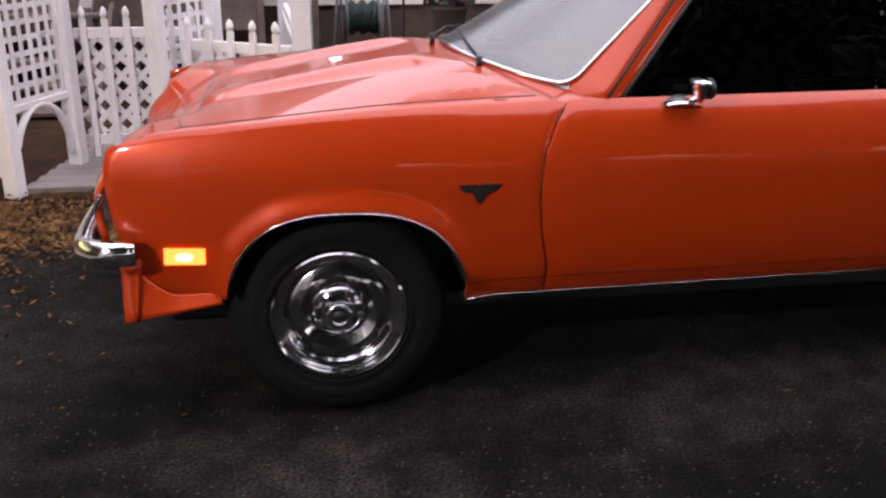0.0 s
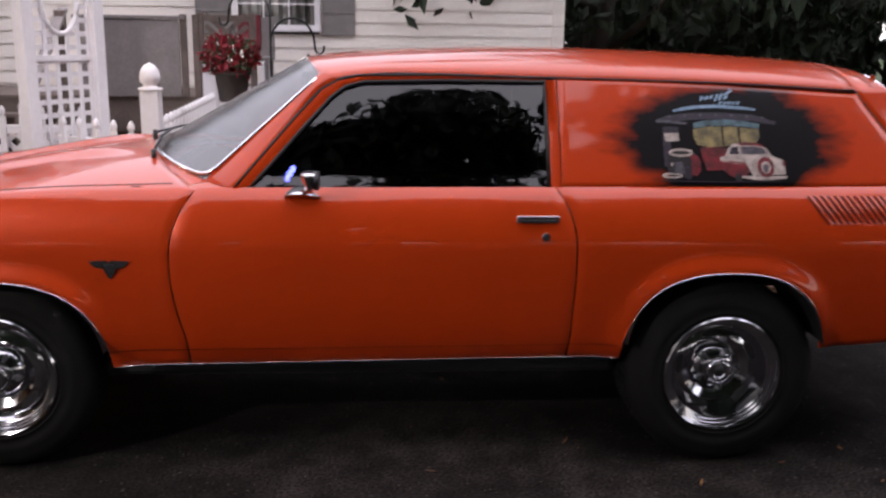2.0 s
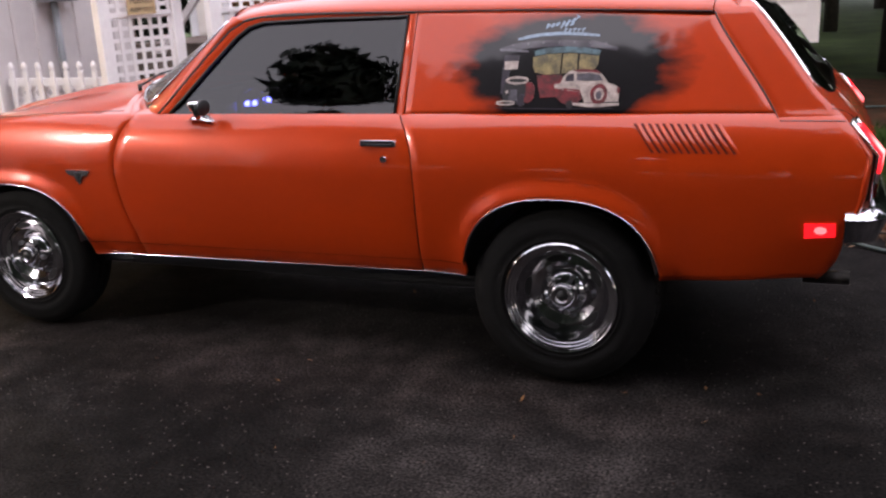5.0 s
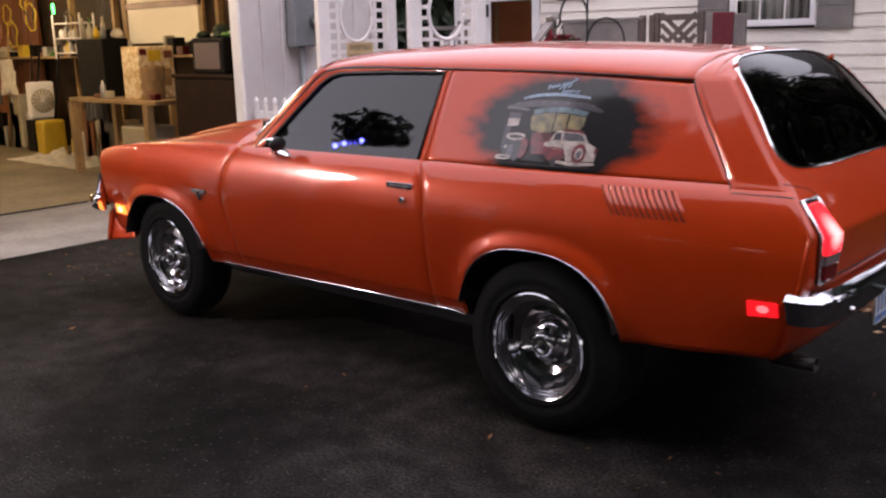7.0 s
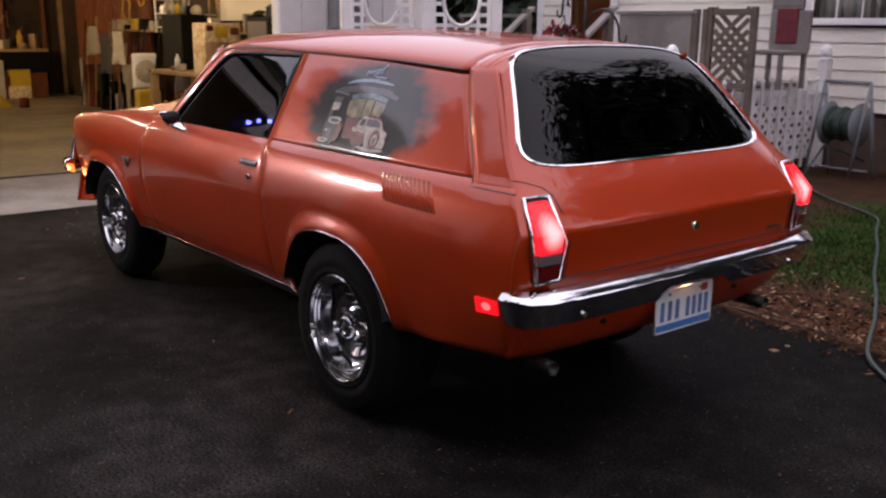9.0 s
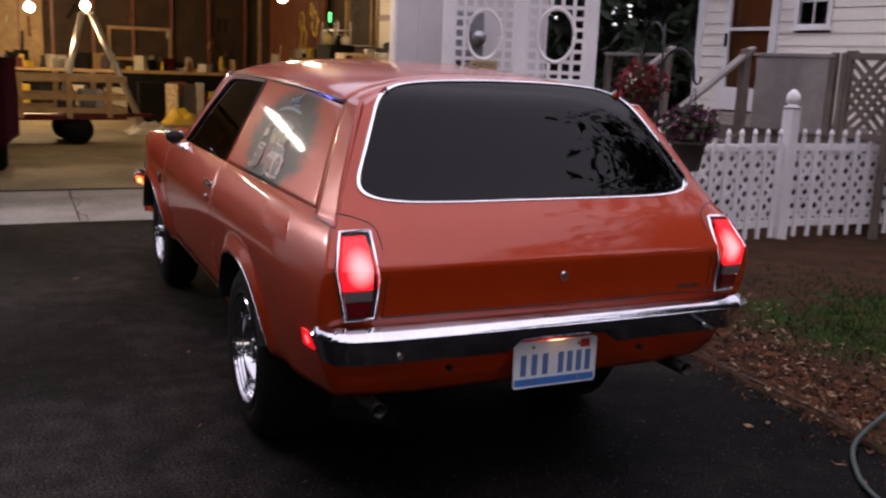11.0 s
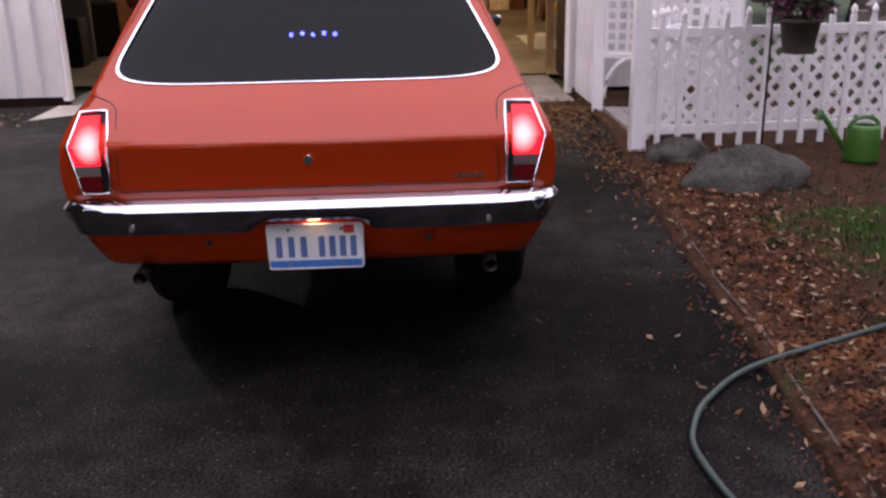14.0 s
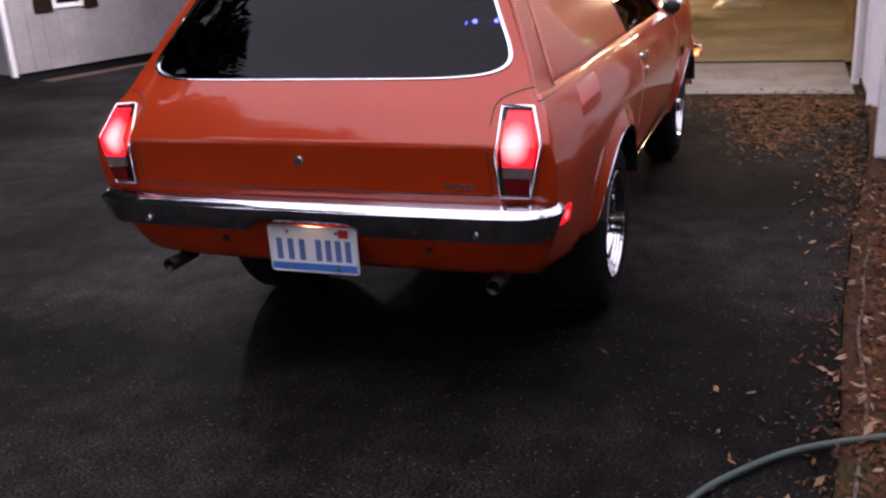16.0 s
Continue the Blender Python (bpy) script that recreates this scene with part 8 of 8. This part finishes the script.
CL, CW = 2.1, 1.05


def cart_part(name, b, m, bev=0.0):
    bm = B()
    box(bm, *b, bev, mc)
    return part(name, bm, m, cart)


cart_part("cart_bed", (0, CL, 0, CW, 0.37, 0.45), RED_M, 0.01)
for yy in (-0.02, CW):
    for z0, z1 in ((0.47, 0.55), (0.66, 0.74), (0.92, 1.01)):
        cart_part("side_board", (0, CL, yy, yy + 0.02, z0, z1), PINEWOOD, 0.003)
    for x in (0.04, 0.62, 1.28, 1.84):
        cart_part("stake", (x - 0.04, x + 0.04, yy - 0.022 if yy < 0 else yy + 0.021, yy - 0.001 if yy < 0 else yy + 0.042, 0.40, 1.05), PINEWOOD, 0.003)
for x in (0.0, CL):
    for z0, z1 in ((0.47, 0.55), (0.66, 0.74), (0.92, 1.01)):
        cart_part("end_board", (x - 0.01, x + 0.01, 0.005, CW - 0.005, z0, z1), PINEWOOD, 0.003)
for x in (0.30, 1.40):
    for yy in (0.02, CW - 0.16):
        bm = B()
        spin(bm, [(0.0005, -0.02), (0.10, -0.02), (0.12, 0.0), (0.20, 0.0), (0.22, 0.03), (0.22, 0.11), (0.20, 0.14), (0.0005, 0.14)], (x, yy, 0.222), "y", 26)
        for v in bm.verts:
            v.co = mc @ v.co
        part("cart_wheel", bm, RUBBER, cart)
cart_part("draw_bar", (CL, CL + 0.5, CW / 2 - 0.03, CW / 2 + 0.03, 0.38, 0.43), RED_M)
rnd = random.Random(21)
for k in range(7):
    bm = B()
    x, y = rnd.uniform(0.15, CL - 0.5), rnd.uniform(0.1, CW - 0.4)
    box(bm, x, x + rnd.uniform(0.2, 0.35), y, y + rnd.uniform(0.15, 0.3), 0.452, 0.452 + rnd.uniform(0.12, 0.36), 0.02, mc)
    tagged(obj("loaded_box", bm, rnd.choice([ALU, POT, BEIGE, YELLOW, DARKBOX, GREY_BOX])), "box or bundle loaded on the stake cart", "box", "load of the stake cart")
bm = B()
sheet(bm, lambda u, w: Vector((lerp(-11.0, -10.1, w) , lerp(3.55, 4.35, u), 0.012 + 0.20 * (math.sin(math.pi * u) * math.sin(math.pi * w)) ** 0.6 * (0.7 + 0.8 * noise.noise((u * 6, w * 6, 2))))), 30, 30)
tagged(obj("plastic_sheeting", bm, mat("pale_plastic", (0.55, 0.52, 0.45), 0.35, 0, 0.25, 8, 0.3, 30)), "crumpled heap of pale plastic sheeting on the garage floor", "sheeting")
bm = B()
sheet(bm, lambda u, w: Vector((lerp(-12.9, -12.2, w), lerp(4.45, 5.15, u), 0.012 + 0.32 * (math.sin(math.pi * u) * math.sin(math.pi * w)) ** 0.5 * (0.8 + 0.4 * noise.noise((u * 5, w * 5, 7))))), 26, 26)
tagged(obj("yellow_sack", bm, YELLOW), "bulging yellow plastic sack on the garage floor", "sack")
bm = B()
spin(bm, [(0.0005, 0), (0.09, 0), (0.095, 0.01), (0.095, 0.14), (0.05, 0.17), (0.0005, 0.17)], (-12.1, 5.3, 0.005), "z", 16)
tagged(obj("red_can", bm, RED_M), "small red can on the garage floor", "can")
tagged(bx("dark_bin", (-13.3, -12.9, 4.05, 4.55, 0.005, 0.78), DARKBOX, None, 0.02), "black waste bin by the ladder", "bin")
lad = thing("step_ladder", "aluminium step ladder standing open", "ladder")
for x, dx in ((-12.0, 0.0),):
    for y0, y1 in ((2.52, 3.00), (4.00, 3.16)):
        for d in (-0.22, 0.22):
            bm = B()
            rod(bm, (x + d, y0, 0.0), (x + d * 0.6, y1, 2.0), 0.042, 8)
            part("ladder_rail", bm, ALU, lad)
    for k in range(1, 6):
        t = k / 6
        bm = B()
        rod(bm, (x - 0.2, lerp(4.00, 3.16, t), 2.0 * t), (x + 0.2, lerp(4.00, 3.16, t), 2.0 * t), 0.026, 6)
        part("rung", bm, ALU, lad)
    bx("ladder_top", (x - 0.18, x + 0.18, 3.0, 3.18, 1.99, 2.03), ALU, lad)
bk = thing("back_bench", "long cluttered workbench along the garage back wall", "workbench")
bx("bench_top", (-15.4, -14.6, -1.0, 6.5, 0.9, 0.96), PINEWOOD, bk)
bx("bench_front", (-14.66, -14.62, -1.0, 6.5, 0.004, 0.9), DARKBOX, bk)
for k in range(120):
    y = rnd.uniform(-0.9, 6.3)
    w, h = rnd.uniform(0.04, 0.22), rnd.uniform(0.04, 0.36)
    x = -15.2 + 0.5 * rnd.random()
    m = rnd.choice([DARKBOX, DARKBOX, POT, BROWN_DOOR, BROWN_DOOR, PINEWOOD, PRINTED, BEIGE, RED_M, YELLOW, ALU, CANVAS])
    if k % 3 == 0:
        bm = B()
        spin(bm, [(0.0005, 0), (w * 0.5, 0), (w * 0.5, h * 0.7), (w * 0.25, h * 0.85), (w * 0.2, h), (0.0005, h)], (x, y, 0.962), "z", 12)
        tagged(obj("stored_jar", bm, m), "jar or tin on the back bench", "jar", "things on the back bench")
    else:
        bm = B()
        box(bm, -w / 2, w / 2, -w / 2, w / 2, 0, h, 0.008, pose(x, y, 0.962, 0, 0, rnd.uniform(0, 60)))
        tagged(obj("stored_box", bm, m), "stored box on the back bench", "box", "things on the back bench")
for k in range(26):
    y, h, w = rnd.uniform(-0.8, 6.3), rnd.uniform(0.15, 0.8), rnd.uniform(0.12, 0.45)
    bm = B()
    box(bm, -0.12, 0.12, -w / 2, w / 2, 0, h, 0.012, pose(-14.40 + 0.15 * rnd.random(), y, 0.006, 0, 0, rnd.uniform(-25, 25)))
    tagged(obj("stored_box", bm, rnd.choice([DARKBOX, POT, BEIGE, YELLOW, BROWN_DOOR, PRINTED, GREY_BOX, RED_M])), "box standing before the back bench", "box", "things before the back bench")
for k in range(22):
    y, z, L = rnd.uniform(-0.6, 6.4), rnd.uniform(1.35, 2.3), rnd.uniform(0.2, 0.8)
    bm = B()
    rod(bm, (-15.38, y, z), (-15.36, y + rnd.gauss(0, 0.08), z - L * 0.6), rnd.uniform(0.012, 0.03), 7)
    tagged(obj("hung_tool", bm, rnd.choice([PINEWOOD, DARKBOX, ALU, BROWN_DOOR])), "tool hung on the garage back wall", "tool", "tools on the back wall")
